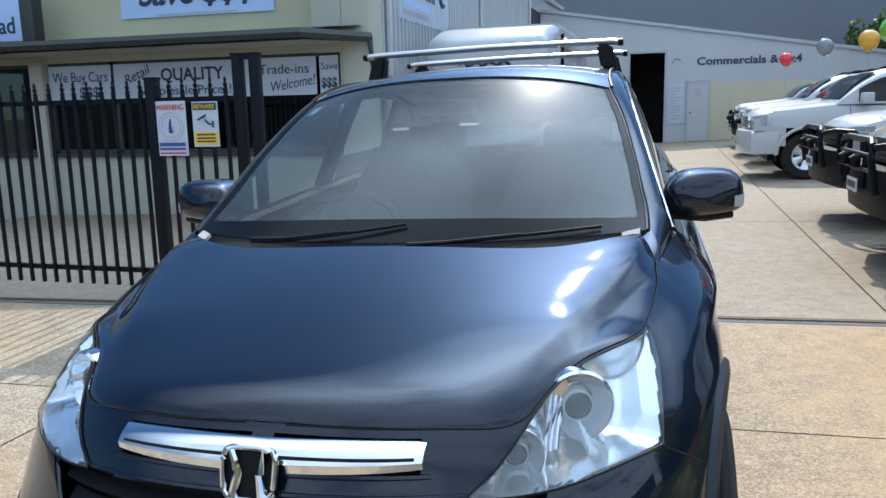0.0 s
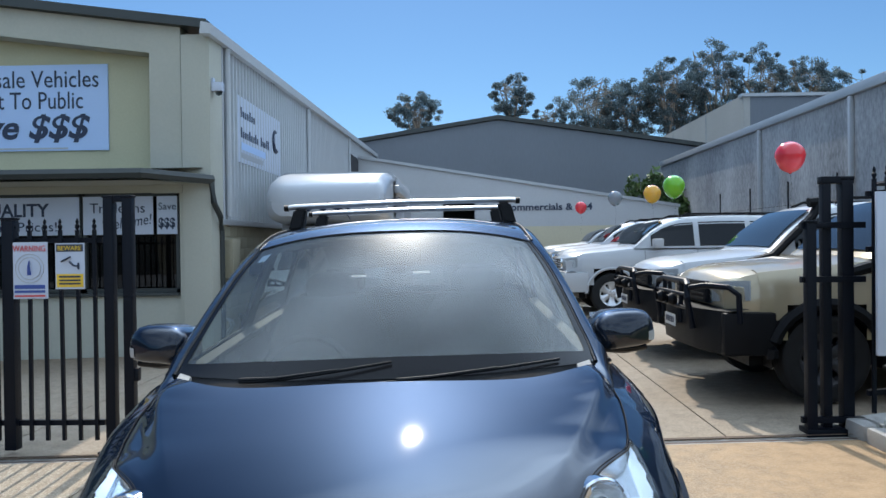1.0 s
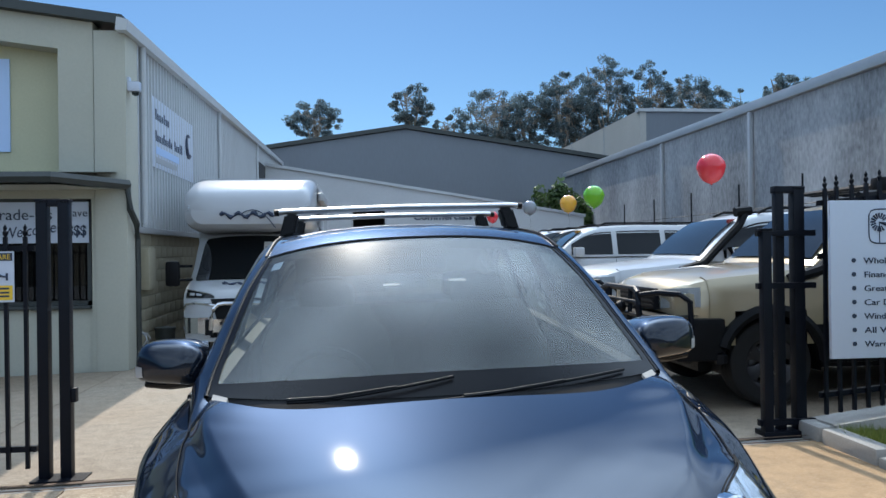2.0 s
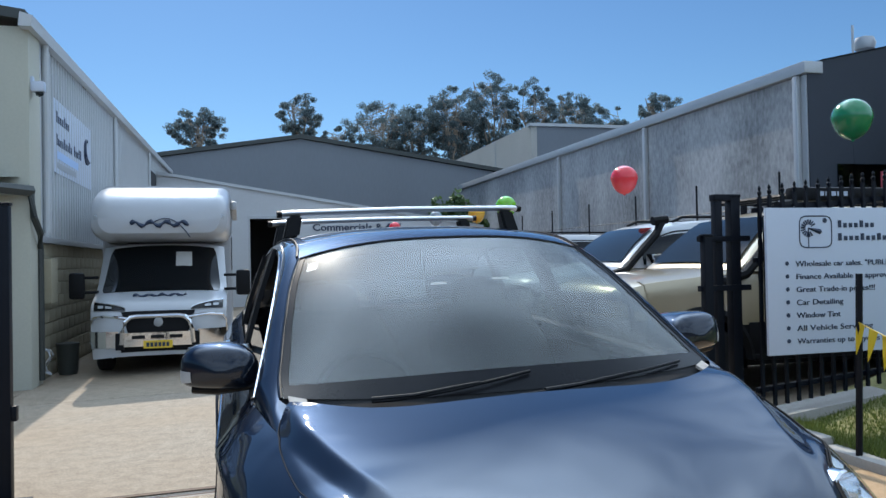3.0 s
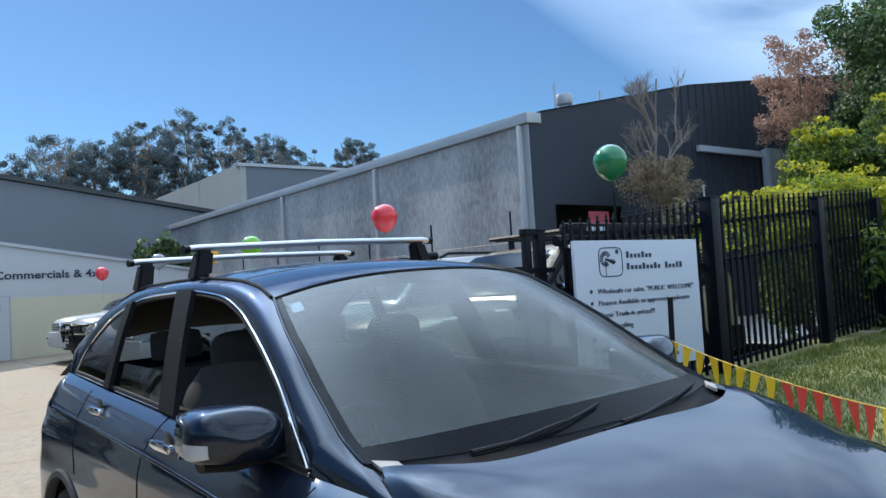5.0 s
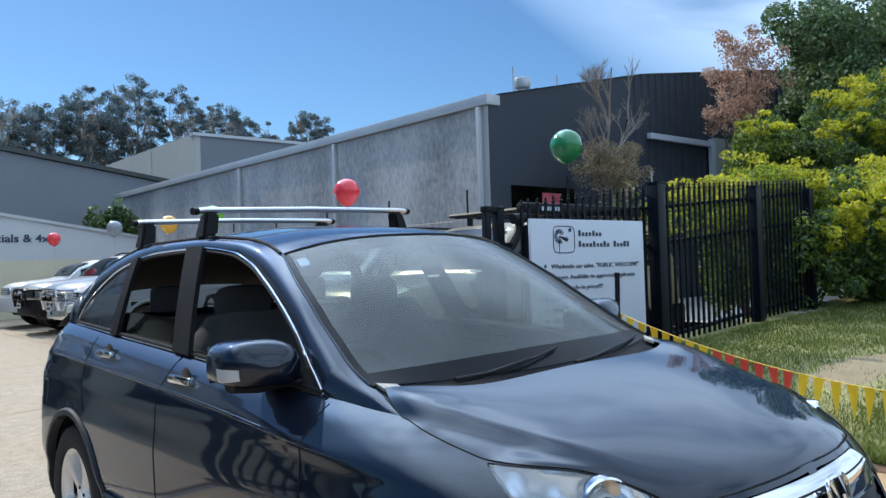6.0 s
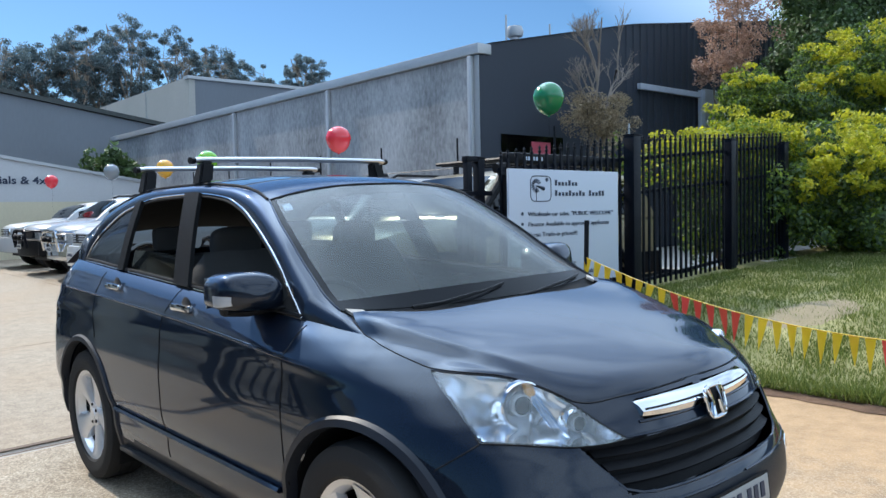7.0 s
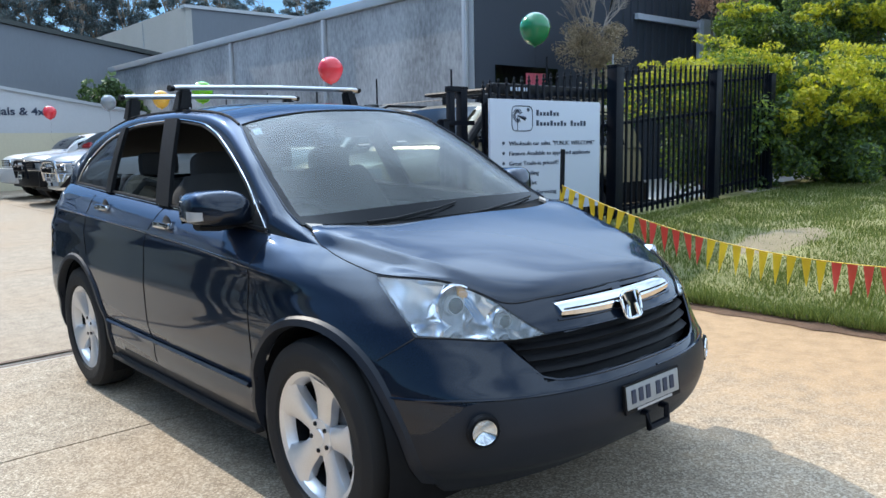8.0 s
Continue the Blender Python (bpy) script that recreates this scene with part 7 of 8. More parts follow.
def parked(x, y, turn=0.0):
    return Matrix.Translation((x, y, gz(x + 1.0, y))) @ Matrix.Rotation(radians(turn), 4, "Z")


four_wheel_drive("champagne four-wheel drive with black bull bar and roof rack", "gold", parked(2.48, 6.25), 1.84, "black", True, True, lower="black")
four_wheel_drive("white four-wheel drive with black bull bar and raised intake", "white", parked(2.55, 8.75), 1.82, "black", True, False, lower="black")
four_wheel_drive("large white four-wheel drive wagon with dark windows", "white", parked(2.15, 14.1), 1.80, "", False, False)
four_wheel_drive("white four-wheel drive wagon with a chrome bull bar", "white", parked(2.5, 16.9), 1.80, "chrome", False, False)
four_wheel_drive("silver four-wheel drive with a black bull bar", "silver", parked(2.5, 19.5), 1.80, "black", False, False)
four_wheel_drive("white utility truck with a ladder rack behind the cab", "white", parked(2.6, 22.3), 1.72, "", False, False, tray=True, category="truck")

# ---- motorhome ----
home = thing("motorhome", "white motorhome with an overcab bed and chrome nudge bar", "motorhome", Matrix.Translation((-1.90, 10.5, gz(-1.9, 11) - 0.02)) @ Matrix.Diagonal((0.95, 0.93, 0.955, 1)))
M["gelcoat"] = material("white_gelcoat", (0.42, 0.44, 0.47), 0.30, 0, 0.05, 2, 60, coat=0.4)


def rounded(w, z0, z1, r, y, n=6):
    """Half-round rectangle ring in the x-z plane."""
    pts = []
    for cx, cz, a0 in ((w - r, z1 - r, 0), (-w + r, z1 - r, 90), (-w + r, z0 + r, 180), (w - r, z0 + r, 270)):
        for k in range(n + 1):
            a = radians(a0 + 90 * k / n)
            pts.append(Vector((cx + r * math.cos(a), y, cz + r * math.sin(a))))
    return pts + [pts[0]]


bm = loft([rounded(0.55, 2.20, 2.36, 0.08, 0.42), rounded(0.88, 2.10, 2.5, 0.2, 0.45), rounded(0.99, 2.04, 2.62, 0.22, 0.55), rounded(1.02, 2.01, 2.72, 0.22, 0.72), rounded(1.03, 1.99, 2.84, 0.20, 1.2), rounded(1.03, 1.98, 2.92, 0.16, 1.9), rounded(1.03, 1.97, 2.95, 0.14, 2.4)])
bm.faces.new([v for v in bm.verts[:28]][::-1])
bmesh.ops.recalc_face_normals(bm, faces=bm.faces[:])
part("overcab", bm, "gelcoat", home, "rounded white overcab bed")
bm = loft([rounded(1.03, 0.42, 2.95, 0.1, 1.9), rounded(1.03, 0.42, 2.95, 0.1, 6.8)])
bm.faces.new([v for v in bm.verts[:28]]), bm.faces.new([v for v in bm.verts[29:57]])
bmesh.ops.recalc_face_normals(bm, faces=bm.faces[:])
part("living_body", bm, "gelcoat", home)


def cabf(u, v):
    """Cab front: v runs from bumper up the bonnet and screen."""
    s = 2 * u - 1
    k = abs(s)
    y = eased(v, ((0, 0.02), (0.15, 0.0), (0.3, 0.04), (0.42, 0.12), (0.55, 0.42), (0.62, 0.60), (1, 1.25)))
    z = eased(v, ((0, 0.30), (0.15, 0.60), (0.3, 0.92), (0.42, 1.06), (0.55, 1.19), (0.62, 1.25), (1, 1.95)))
    w = eased(v, ((0, 0.93), (0.3, 0.96), (0.55, 0.97), (0.8, 0.95), (1, 0.92)))
    return Vector((w * s, y + 0.20 * k ** 5, z - 0.05 * k ** 3))


part("cab_front", sheet(bmesh.new(), cabf, 28, 30), "white", home)
for s in (1, -1):
    bm = sheet(bmesh.new(), lambda u, v: (lambda p: Vector((s * abs(p.x), p.y + (2.0 - p.y) * u, p.z)))(cabf(1, v)), 8, 20)
    part("cab_side", bm, "white", home)
    part("cab_window", sheet(bmesh.new(), lambda u, v: (lambda p: Vector((s * (abs(p.x) + 0.008), p.y + 0.12 + (1.75 - p.y) * u, p.z)))(cabf(1, 0.66 + 0.28 * v)), 8, 6), "blind", home)
    part("mirror_arm", tubed([(s * 0.93, 0.78, 1.22), (s * 1.15, 0.70, 1.22)], 0.025, 6), "black", home)
    arm = part("mirror_arm", tubed([(s * 0.93, 0.78, 1.44), (s * 1.15, 0.70, 1.44)], 0.025, 6), "black", home)
    part("mirror_head", boxed(*sorted((s * 1.11, s * 1.33)), 0.62, 0.76, 1.12, 1.52, bevel=0.05), "black", arm)
    def lamp_v(u, v):
        a, b = 0.325 + 0.03 * u, 0.345 + 0.125 * u ** 0.7
        return a + (b - a) * v
    hl = part("headlamp", sheet(bmesh.new(), lambda u, v: cabf(0.5 + s * (0.24 + 0.235 * u), lamp_v(u, v)) + Vector((0, -0.018, 0.007)), 12, 6), "blind", home, "dark swept-back headlamp")
    for a, b in ((0.42, 0.62), (0.68, 0.86)):
        part("reflector", sheet(bmesh.new(), lambda u, v: cabf(0.5 + s * (0.24 + 0.235 * (a + (b - a) * u)), lamp_v(a + (b - a) * u, 0.3 + 0.35 * v)) + Vector((0, -0.026, 0.010)), 6, 4), "flash", hl)
    part("lamp_brow", tubed([cabf(0.5 + s * (0.24 + 0.235 * k / 10), lamp_v(k / 10, 1.0)) + Vector((0, -0.022, 0.008)) for k in range(11)], 0.008, 5), "chrome", hl)
    part("marker_lamp", boxed(*sorted((s * 0.72, s * 0.95)), 0.47, 0.56, 2.30, 2.40, bevel=0.03), "lens", home)
    part("marker_reflector", boxed(*sorted((s * 0.74, s * 0.93)), 0.48, 0.55, 2.32, 2.38, bevel=0.02), "flash", home)
    for y in (1.02, 5.6):
        w = make_wheel(home, 0.345, 0.22, 0.21, 6)
        w.matrix_basis = Matrix.Translation((s * 0.86, y, 0.345)) @ Matrix.Rotation(0 if s < 0 else math.pi, 4, "Z")
    part("body_window", boxed(*sorted((s * 1.03, s * 1.045)), 2.6, 3.5, 1.5, 2.1, bevel=0.01), "blind", home)
part("body_door_frame", boxed(1.03, 1.042, 3.8, 4.4, 0.5, 2.4, bevel=0.004), "flash", home)
part("awning_case", boxed(1.03, 1.14, 2.0, 5.5, 2.55, 2.7, bevel=0.03), "flash", home)
part("windscreen", sheet(bmesh.new(), lambda u, v: cabf(0.5 + (u - 0.5) * (0.91 - 0.05 * v) * (1 - 0.05 * (2 * v - 1) ** 8), 0.585 + 0.40 * v + 0.012 * (2 * u - 1) ** 2 * (1 - 2 * v)) + Vector((0, -0.012, 0.008)), 20, 10), "blind", home, "dark wide windscreen")
part("screen_paper", sheet(bmesh.new(), lambda u, v: cabf(0.60 + 0.13 * u, 0.82 + 0.11 * v) + Vector((0, -0.02, 0.012)), 2, 2), "paper", home)
part("grille", sheet(bmesh.new(), lambda u, v: cabf(0.5 + (u - 0.5) * (0.44 + 0.1 * v), 0.16 + 0.16 * v) + Vector((0, -0.012, 0)), 14, 5), "black", home)
part("lower_grille", sheet(bmesh.new(), lambda u, v: cabf(0.5 + (u - 0.5) * 0.56, 0.03 + 0.05 * v) + Vector((0, -0.01, 0)), 14, 3), "black", home)
part("grille_emblem", lathe(bmesh.new(), [(0.0001, 0.012), (0.05, 0.01), (0.065, 0.0)], 20, at(0, -0.01, 0.78)), "flash", home)
nb = part("nudge_bar", tubed([(-0.50, -0.08, 0.48), (-0.485, -0.11, 0.66), (-0.44, -0.13, 0.80), (-0.37, -0.13, 0.865), (-0.29, -0.13, 0.88), (0.29, -0.13, 0.88), (0.37, -0.13, 0.865), (0.44, -0.13, 0.80), (0.485, -0.11, 0.66), (0.50, -0.08, 0.48)], 0.036, 8), "chrome", home, "polished nudge bar")
for s in (1, -1):
    part("side_tube", tubed([(s * 0.40, -0.12, 0.85), (s * 0.72, -0.03, 0.885), (s * 0.90, 0.12, 0.86), (s * 0.955, 0.24, 0.76), (s * 0.955, 0.26, 0.60)], 0.022, 8), "chrome", nb)
    part("bumper_plate", loft([[Vector((s * x, -0.05 + 0.30 * (x / 1.05) ** 3.2, z)) for x in (0.55, 0.68, 0.80, 0.90, 0.96)] for z in (0.42, 0.52, 0.66)]), "chrome", nb)
    part("bar_stay", boxed(*sorted((s * 0.47, s * 0.58)), -0.10, -0.03, 0.40, 0.64), "black", nb)
part("bumper_plate", loft([[Vector((x, -0.075, z)) for x in (-0.5, 0, 0.5)] for z in (0.44, 0.64)]), "chrome", nb)
for k in range(3):
    part("bumper_slot", boxed(-0.36 + 0.26 * k, -0.18 + 0.26 * k, -0.082, -0.078, 0.55, 0.60), "gap", nb)
pl = part("number_plate", boxed(-0.20, 0.20, -0.095, -0.088, 0.41, 0.52), "yellow_ink", home, "yellow number plate")
for k in range(6):
    part("plate_bar", boxed(-0.16 + 0.055 * k, -0.12 + 0.055 * k, -0.099, -0.096, 0.435, 0.495), "ink", pl)
# maker's marks as plain strokes
sw = bmesh.new()
tube(sw, [(-0.42 + 0.84 * k / 20, 0.408 + 0.02 * abs(k / 20 - 0.5), 2.24 + 0.035 * math.sin(k * 1.15)) for k in range(21)], [0.028 + 0.014 * math.sin(k * 2.1) for k in range(21)], 5, flat=1.0)
tube(sw, [(-0.1 + 0.045 * k, 0.402, 2.32 - 0.0045 * (k - 4) ** 2) for k in range(13)], 0.008, 5)
part("overcab_mark", sw, "ink", home, "dark blue maker's stroke")
sw = bmesh.new()
tube(sw, [(-0.38 + 0.76 * k / 20, 0.30, 1.165 + 0.016 * math.sin(k * 1.3)) for k in range(21)], [0.017 + 0.008 * math.sin(k * 1.9) for k in range(21)], 5)
part("bonnet_mark", sw, "ink", home)
# black block stands in for the shade under the floor
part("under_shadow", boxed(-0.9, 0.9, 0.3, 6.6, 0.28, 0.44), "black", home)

# ---- yard odds and ends ----
cam_box = thing("security_camera", "small white security camera on the wall corner", "camera unit")
part("housing", boxed(WX + 0.07, WX + 0.24, 9.98, 10.12, 3.78, 3.92, bevel=0.03), "signwhite", cam_box)
part("lens_dome", lathe(bmesh.new(), [(0.05, 0), (0.045, -0.04), (0.0001, -0.06)], 14, Matrix.Translation((WX + 0.17, 10.05, 3.78))), "pane", cam_box)
part("bracket", boxed(WX + 0.06, WX + 0.1, 10.0, 10.1, 3.9, 3.98), "signwhite", cam_box)
box2 = thing("meter_box", "grey metal meter box on the block wall", "meter box")
part("case", boxed(WX + 0.0, WX + 0.14, 10.75, 11.15, 1.0, 1.62, bevel=0.012), "block", box2)
drum = thing("waste_drum", "dark green plastic drum by the wall", "drum", Matrix.Translation((-3.22, 11.3, gz(-3.1, 11))))
part("drum_body", lathe(bmesh.new(), [(0.0001, 0), (0.12, 0), (0.14, 0.05), (0.15, 0.40), (0.16, 0.42), (0.16, 0.45), (0.0001, 0.47)], 20), "gutter", drum)
hose = thing("garden_hose", "coiled grey garden hose hanging by the corner", "hose")
part("coil", tubed([(-3.33 + 0.05 * math.sin(a * 3), 10.58 + 0.1 * math.cos(a), 0.22 + 0.18 * math.sin(a)) for a in (0.45 * k for k in range(40))], 0.012, 5), "flash", hose)
poles = thing("wire_fence", "thin dark fence poles with wire beside the concrete wall", "fence")
for k in range(7):
    part("pole", tubed([(8.5, 8.2 + 2.6 * k, 0.2), (8.5, 8.2 + 2.6 * k, 2.95)], 0.02, 6), "steel", poles)
part("strand", tubed([(8.5, 8.2, 2.35), (8.5, 23.8, 2.35)], 0.006, 4), "steel", poles)


# ---- plants ----
def leaf_mesh(name, centres, normals, size, mats, seed, stretch=1.7, droop=0.2, jitter=0.8):
    """Many small bent leaves at given places, as one mesh."""
    rng = np.random.default_rng(seed)
    n = len(centres)
    nrm = normals + rng.normal(0, jitter, (n, 3))
    nrm /= np.linalg.norm(nrm, axis=1)[:, None] + 1e-9
    ref = rng.normal(0, 1, (n, 3)) + np.array((0, 0, -droop * 3))
    a = np.cross(nrm, ref)
    a /= np.linalg.norm(a, axis=1)[:, None] + 1e-9
    b = np.cross(nrm, a)
    s = size * rng.uniform(0.6, 1.3, n)[:, None]
    tip, tail = centres + b * s * stretch * 0.5, centres - b * s * stretch * 0.5
    l, r = centres + a * s * 0.5 + nrm * s * 0.12, centres - a * s * 0.5 + nrm * s * 0.12
    verts = np.stack((tail, l, tip, r), 1).reshape(-1, 3)
    faces = np.arange(4 * n).reshape(-1, 4)
    me = bpy.data.meshes.new(name)
    me.from_pydata(verts.tolist(), [], faces.tolist())
    for m in mats:
        me.materials.append(M[m])
    if len(mats) > 1:
        me.polygons.foreach_set("material_index", rng.choice(len(mats), n, p=[0.62, 0.38] if len(mats) == 2 else None).astype(np.int32))
    me.update()
    return me


def leaf_mat(name, dark, light, translucent=0.35):
    m = material(name, dark, 0.55, 0, 0.25, 1.2, 12, tint=light)
    n, l = m.node_tree.nodes, m.node_tree.links
    geo, p = n.new("ShaderNodeNewGeometry"), n["Principled BSDF"]
    mx = n.new("ShaderNodeMix")
    mx.data_type = "RGBA"
    mx.inputs["A"].default_value, mx.inputs["B"].default_value = (*dark, 1), (*light, 1)
    l.new(geo.outputs["Random Per Island"], mx.inputs["Factor"]), l.new(mx.outputs["Result"], p.inputs["Base Color"])
    tr, ms = n.new("ShaderNodeBsdfTranslucent"), n.new("ShaderNodeMixShader")
    l.new(mx.outputs["Result"], tr.inputs["Color"])
    ms.inputs[0].default_value = translucent
    l.new(p.outputs[0], ms.inputs[1]), l.new(tr.outputs[0], ms.inputs[2]), l.new(ms.outputs[0], n["Material Output"].inputs[0])
    M[name] = m


# bluer and lighter than real gum leaves: distance haze put into the colour
leaf_mat("hazed_gum_leaf", (0.07, 0.11, 0.13), (0.17, 0.235, 0.25), 0.5)
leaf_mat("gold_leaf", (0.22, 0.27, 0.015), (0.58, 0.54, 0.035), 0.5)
leaf_mat("green_leaf", (0.06, 0.125, 0.014), (0.25, 0.34, 0.040), 0.5)
leaf_mat("dark_leaf", (0.03, 0.062, 0.022), (0.11, 0.185, 0.06), 0.35)
leaf_mat("bronze_leaf", (0.25, 0.15, 0.10), (0.52, 0.34, 0.26), 0.45)
leaf_mat("dry_leaf", (0.25, 0.19, 0.12), (0.46, 0.36, 0.23), 0.4)
leaf_mat("grass_blade", (0.075, 0.115, 0.018), (0.20, 0.235, 0.050), 0.36)
M["bark"] = material("grey_bark", (0.12, 0.095, 0.075), 0.9, 0, 0.3, 2, 30, bump=0.6, bump_scale=20)
M["pale_bark"] = material("pale_bark", (0.30, 0.26, 0.21), 0.85, 0, 0.25, 2, 20, bump=0.4, bump_scale=15)


def blob(rng, n, c, r, shell=0.55):
    """Points scattered through an uneven clump, thicker towards its skin."""
    d = rng.normal(0, 1, (n, 3))
    d /= np.linalg.norm(d, axis=1)[:, None]
    rad = rng.uniform(shell, 1.0, n) ** 0.6
    return np.array(c) + d * rad[:, None] * np.array(r), d


def gum_tree(x, y, base, top, spread, seed, clumps=34, leaves=110, wide=1.0):
    """A tall open gum: bent limbs that carry separate clumps of leaf."""
    rng = np.random.default_rng(seed)
    t = thing("gum_tree", "tall dark green gum tree behind the sheds", "tree", Matrix.Translation((x, y, 0)), "gum trees")
    h = top - base
    wood = bmesh.new()
    lean = rng.uniform(-0.05, 0.05) * h
    trunk = [(lean * k / 6, 0, -1 + (base + h * 0.25) * k / 6) for k in range(7)]
    tube(wood, trunk, [0.34 - 0.03 * k for k in range(7)], 8)
    fork = Vector(trunk[-1])
    cs, ns = [], []
    limbs = 6
    ends = []
    for j in range(limbs):
        a = 2 * math.pi * (j + rng.uniform(-0.3, 0.3)) / limbs
        out = spread * rng.uniform(0.3, 0.8)
        end = Vector((fork.x + out * math.cos(a) * wide, out * math.sin(a) * 0.8, base + h * rng.uniform(0.45, 0.9)))
        midp = fork.lerp(end, 0.5) + Vector((rng.uniform(-0.4, 0.4), 0, rng.uniform(-0.3, 0.4)))
        tube(wood, [fork - Vector((0, 0, rng.uniform(0, 2.5))), midp, end], [0.13, 0.08, 0.035], 6)
        ends.append((midp, end))
    for q in range(clumps * 2):
        midp, end = ends[q % limbs]
        u = rng.normal(0, 1, 3)
        u /= np.linalg.norm(u)
        f = rng.uniform(0.6, 1.02)
        z = base + h * (0.5 + 0.47 * u[2] * f)
        k = 0.62 + 0.38 * math.sin(math.pi * min(1, max(0, (z - base) / h * 0.85)))
        c = Vector((lean + spread * wide * u[0] * f * k, spread * u[1] * f * 0.8, z))
        r = spread * rng.uniform(0.09, 0.20)
        p, d = blob(rng, int(leaves * (0.5 + r / spread * 6)), c, (r * 1.15, r * 1.0, r * 0.85), 0.1)
        cs.append(p), ns.append(d)
        tube(wood, [midp.lerp(end, rng.uniform(0.3, 1.0)), (midp.lerp(end, 0.8) + c) / 2 + Vector((0, 0, 0.15)), c], [0.035, 0.025, 0.012], 4)
    part("trunk", wood, "pale_bark", t)
    ob = new("crown", leaf_mesh("crown", np.concatenate(cs), np.concatenate(ns), 0.105, ["hazed_gum_leaf"], seed, 2.4, 0.5))
    ob.parent = t
    return t


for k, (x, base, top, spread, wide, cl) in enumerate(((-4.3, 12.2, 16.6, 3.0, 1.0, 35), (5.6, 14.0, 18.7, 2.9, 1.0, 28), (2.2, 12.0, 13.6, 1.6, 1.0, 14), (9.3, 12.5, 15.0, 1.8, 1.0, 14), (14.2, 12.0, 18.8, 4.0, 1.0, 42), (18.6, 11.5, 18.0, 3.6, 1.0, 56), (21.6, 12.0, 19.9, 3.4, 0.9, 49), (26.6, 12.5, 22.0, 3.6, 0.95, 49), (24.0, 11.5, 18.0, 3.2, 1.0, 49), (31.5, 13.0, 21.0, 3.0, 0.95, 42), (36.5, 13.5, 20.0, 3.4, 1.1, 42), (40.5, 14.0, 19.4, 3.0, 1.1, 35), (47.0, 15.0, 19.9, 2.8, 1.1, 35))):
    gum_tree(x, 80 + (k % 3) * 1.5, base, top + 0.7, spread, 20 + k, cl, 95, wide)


def shrub(name, label, cat, x, y, z, lumps, leaf, size, count, seed, tips=(), group=""):
    """A dense bush of overlapping leafy lumps (dx, dy, dz, rx, ry, rz)."""
    rng = np.random.default_rng(seed)
    t = thing(name, label, cat, Matrix.Translation((x, y, z)), group)
    cs, ns = [], []
    area = sum(a[3] * a[5] for a in lumps)
    wood = bmesh.new()
    for dx, dy, dz, rx, ry, rz in lumps:
        n = int(count * rx * rz / area)
        for j in range(24):
            c = np.array((dx, dy, dz)) + rng.normal(0, 0.48, 3) * np.array((rx, ry, rz))
            k = rng.uniform(0.28, 0.5)
            p, d = blob(rng, n // 24, c, (rx * k, ry * k, rz * k), 0.5)
            cs.append(p), ns.append(d + np.array((0, 0, 0.4)))
        tube(wood, [(dx * 0.3, dy * 0.3, 0), (dx * 0.7, dy * 0.7, dz * 0.6), (dx, dy, dz + rz * 0.4)], [0.05, 0.035, 0.012], 5)
    part("stem", wood, "bark", t)
    ob = new("foliage", leaf_mesh("foliage", np.concatenate(cs), np.concatenate(ns), size, leaf, seed, 1.8, 0.2))
    ob.parent = t
    if tips:      # bright new growth on top; darker leaves below also stand in for shade
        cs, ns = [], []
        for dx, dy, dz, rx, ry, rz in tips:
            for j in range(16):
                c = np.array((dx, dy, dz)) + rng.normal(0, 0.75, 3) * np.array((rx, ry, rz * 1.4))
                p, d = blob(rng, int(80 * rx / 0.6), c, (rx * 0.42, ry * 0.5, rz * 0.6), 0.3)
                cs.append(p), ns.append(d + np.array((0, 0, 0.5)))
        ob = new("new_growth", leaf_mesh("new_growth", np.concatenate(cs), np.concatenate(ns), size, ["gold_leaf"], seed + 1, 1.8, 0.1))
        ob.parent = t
    return t


# gold kept to the tops; low shade partly put into the leaf colours
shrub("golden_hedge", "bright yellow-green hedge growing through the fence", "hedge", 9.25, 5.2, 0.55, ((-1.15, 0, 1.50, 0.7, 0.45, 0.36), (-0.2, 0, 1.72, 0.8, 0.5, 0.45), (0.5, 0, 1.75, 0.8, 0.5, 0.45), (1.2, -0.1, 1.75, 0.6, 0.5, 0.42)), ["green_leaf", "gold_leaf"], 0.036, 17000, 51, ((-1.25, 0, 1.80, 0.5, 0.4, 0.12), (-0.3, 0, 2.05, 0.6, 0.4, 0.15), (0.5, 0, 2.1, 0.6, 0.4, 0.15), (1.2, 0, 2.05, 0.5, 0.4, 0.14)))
# filler shrub: its dark leaves also stand in for shade under the hedge
shrub("dark_shrub", "dark green filler shrub under the hedge behind the fence", "bush", 9.1, 5.05, 0.5, ((-1.0, 0.1, 0.75, 0.55, 0.3, 0.7), (0.0, 0, 0.85, 0.8, 0.35, 0.8), (0.9, 0, 0.95, 0.8, 0.4, 0.85)), ["green_leaf", "dark_leaf", "dark_leaf"], 0.045, 10000, 59)
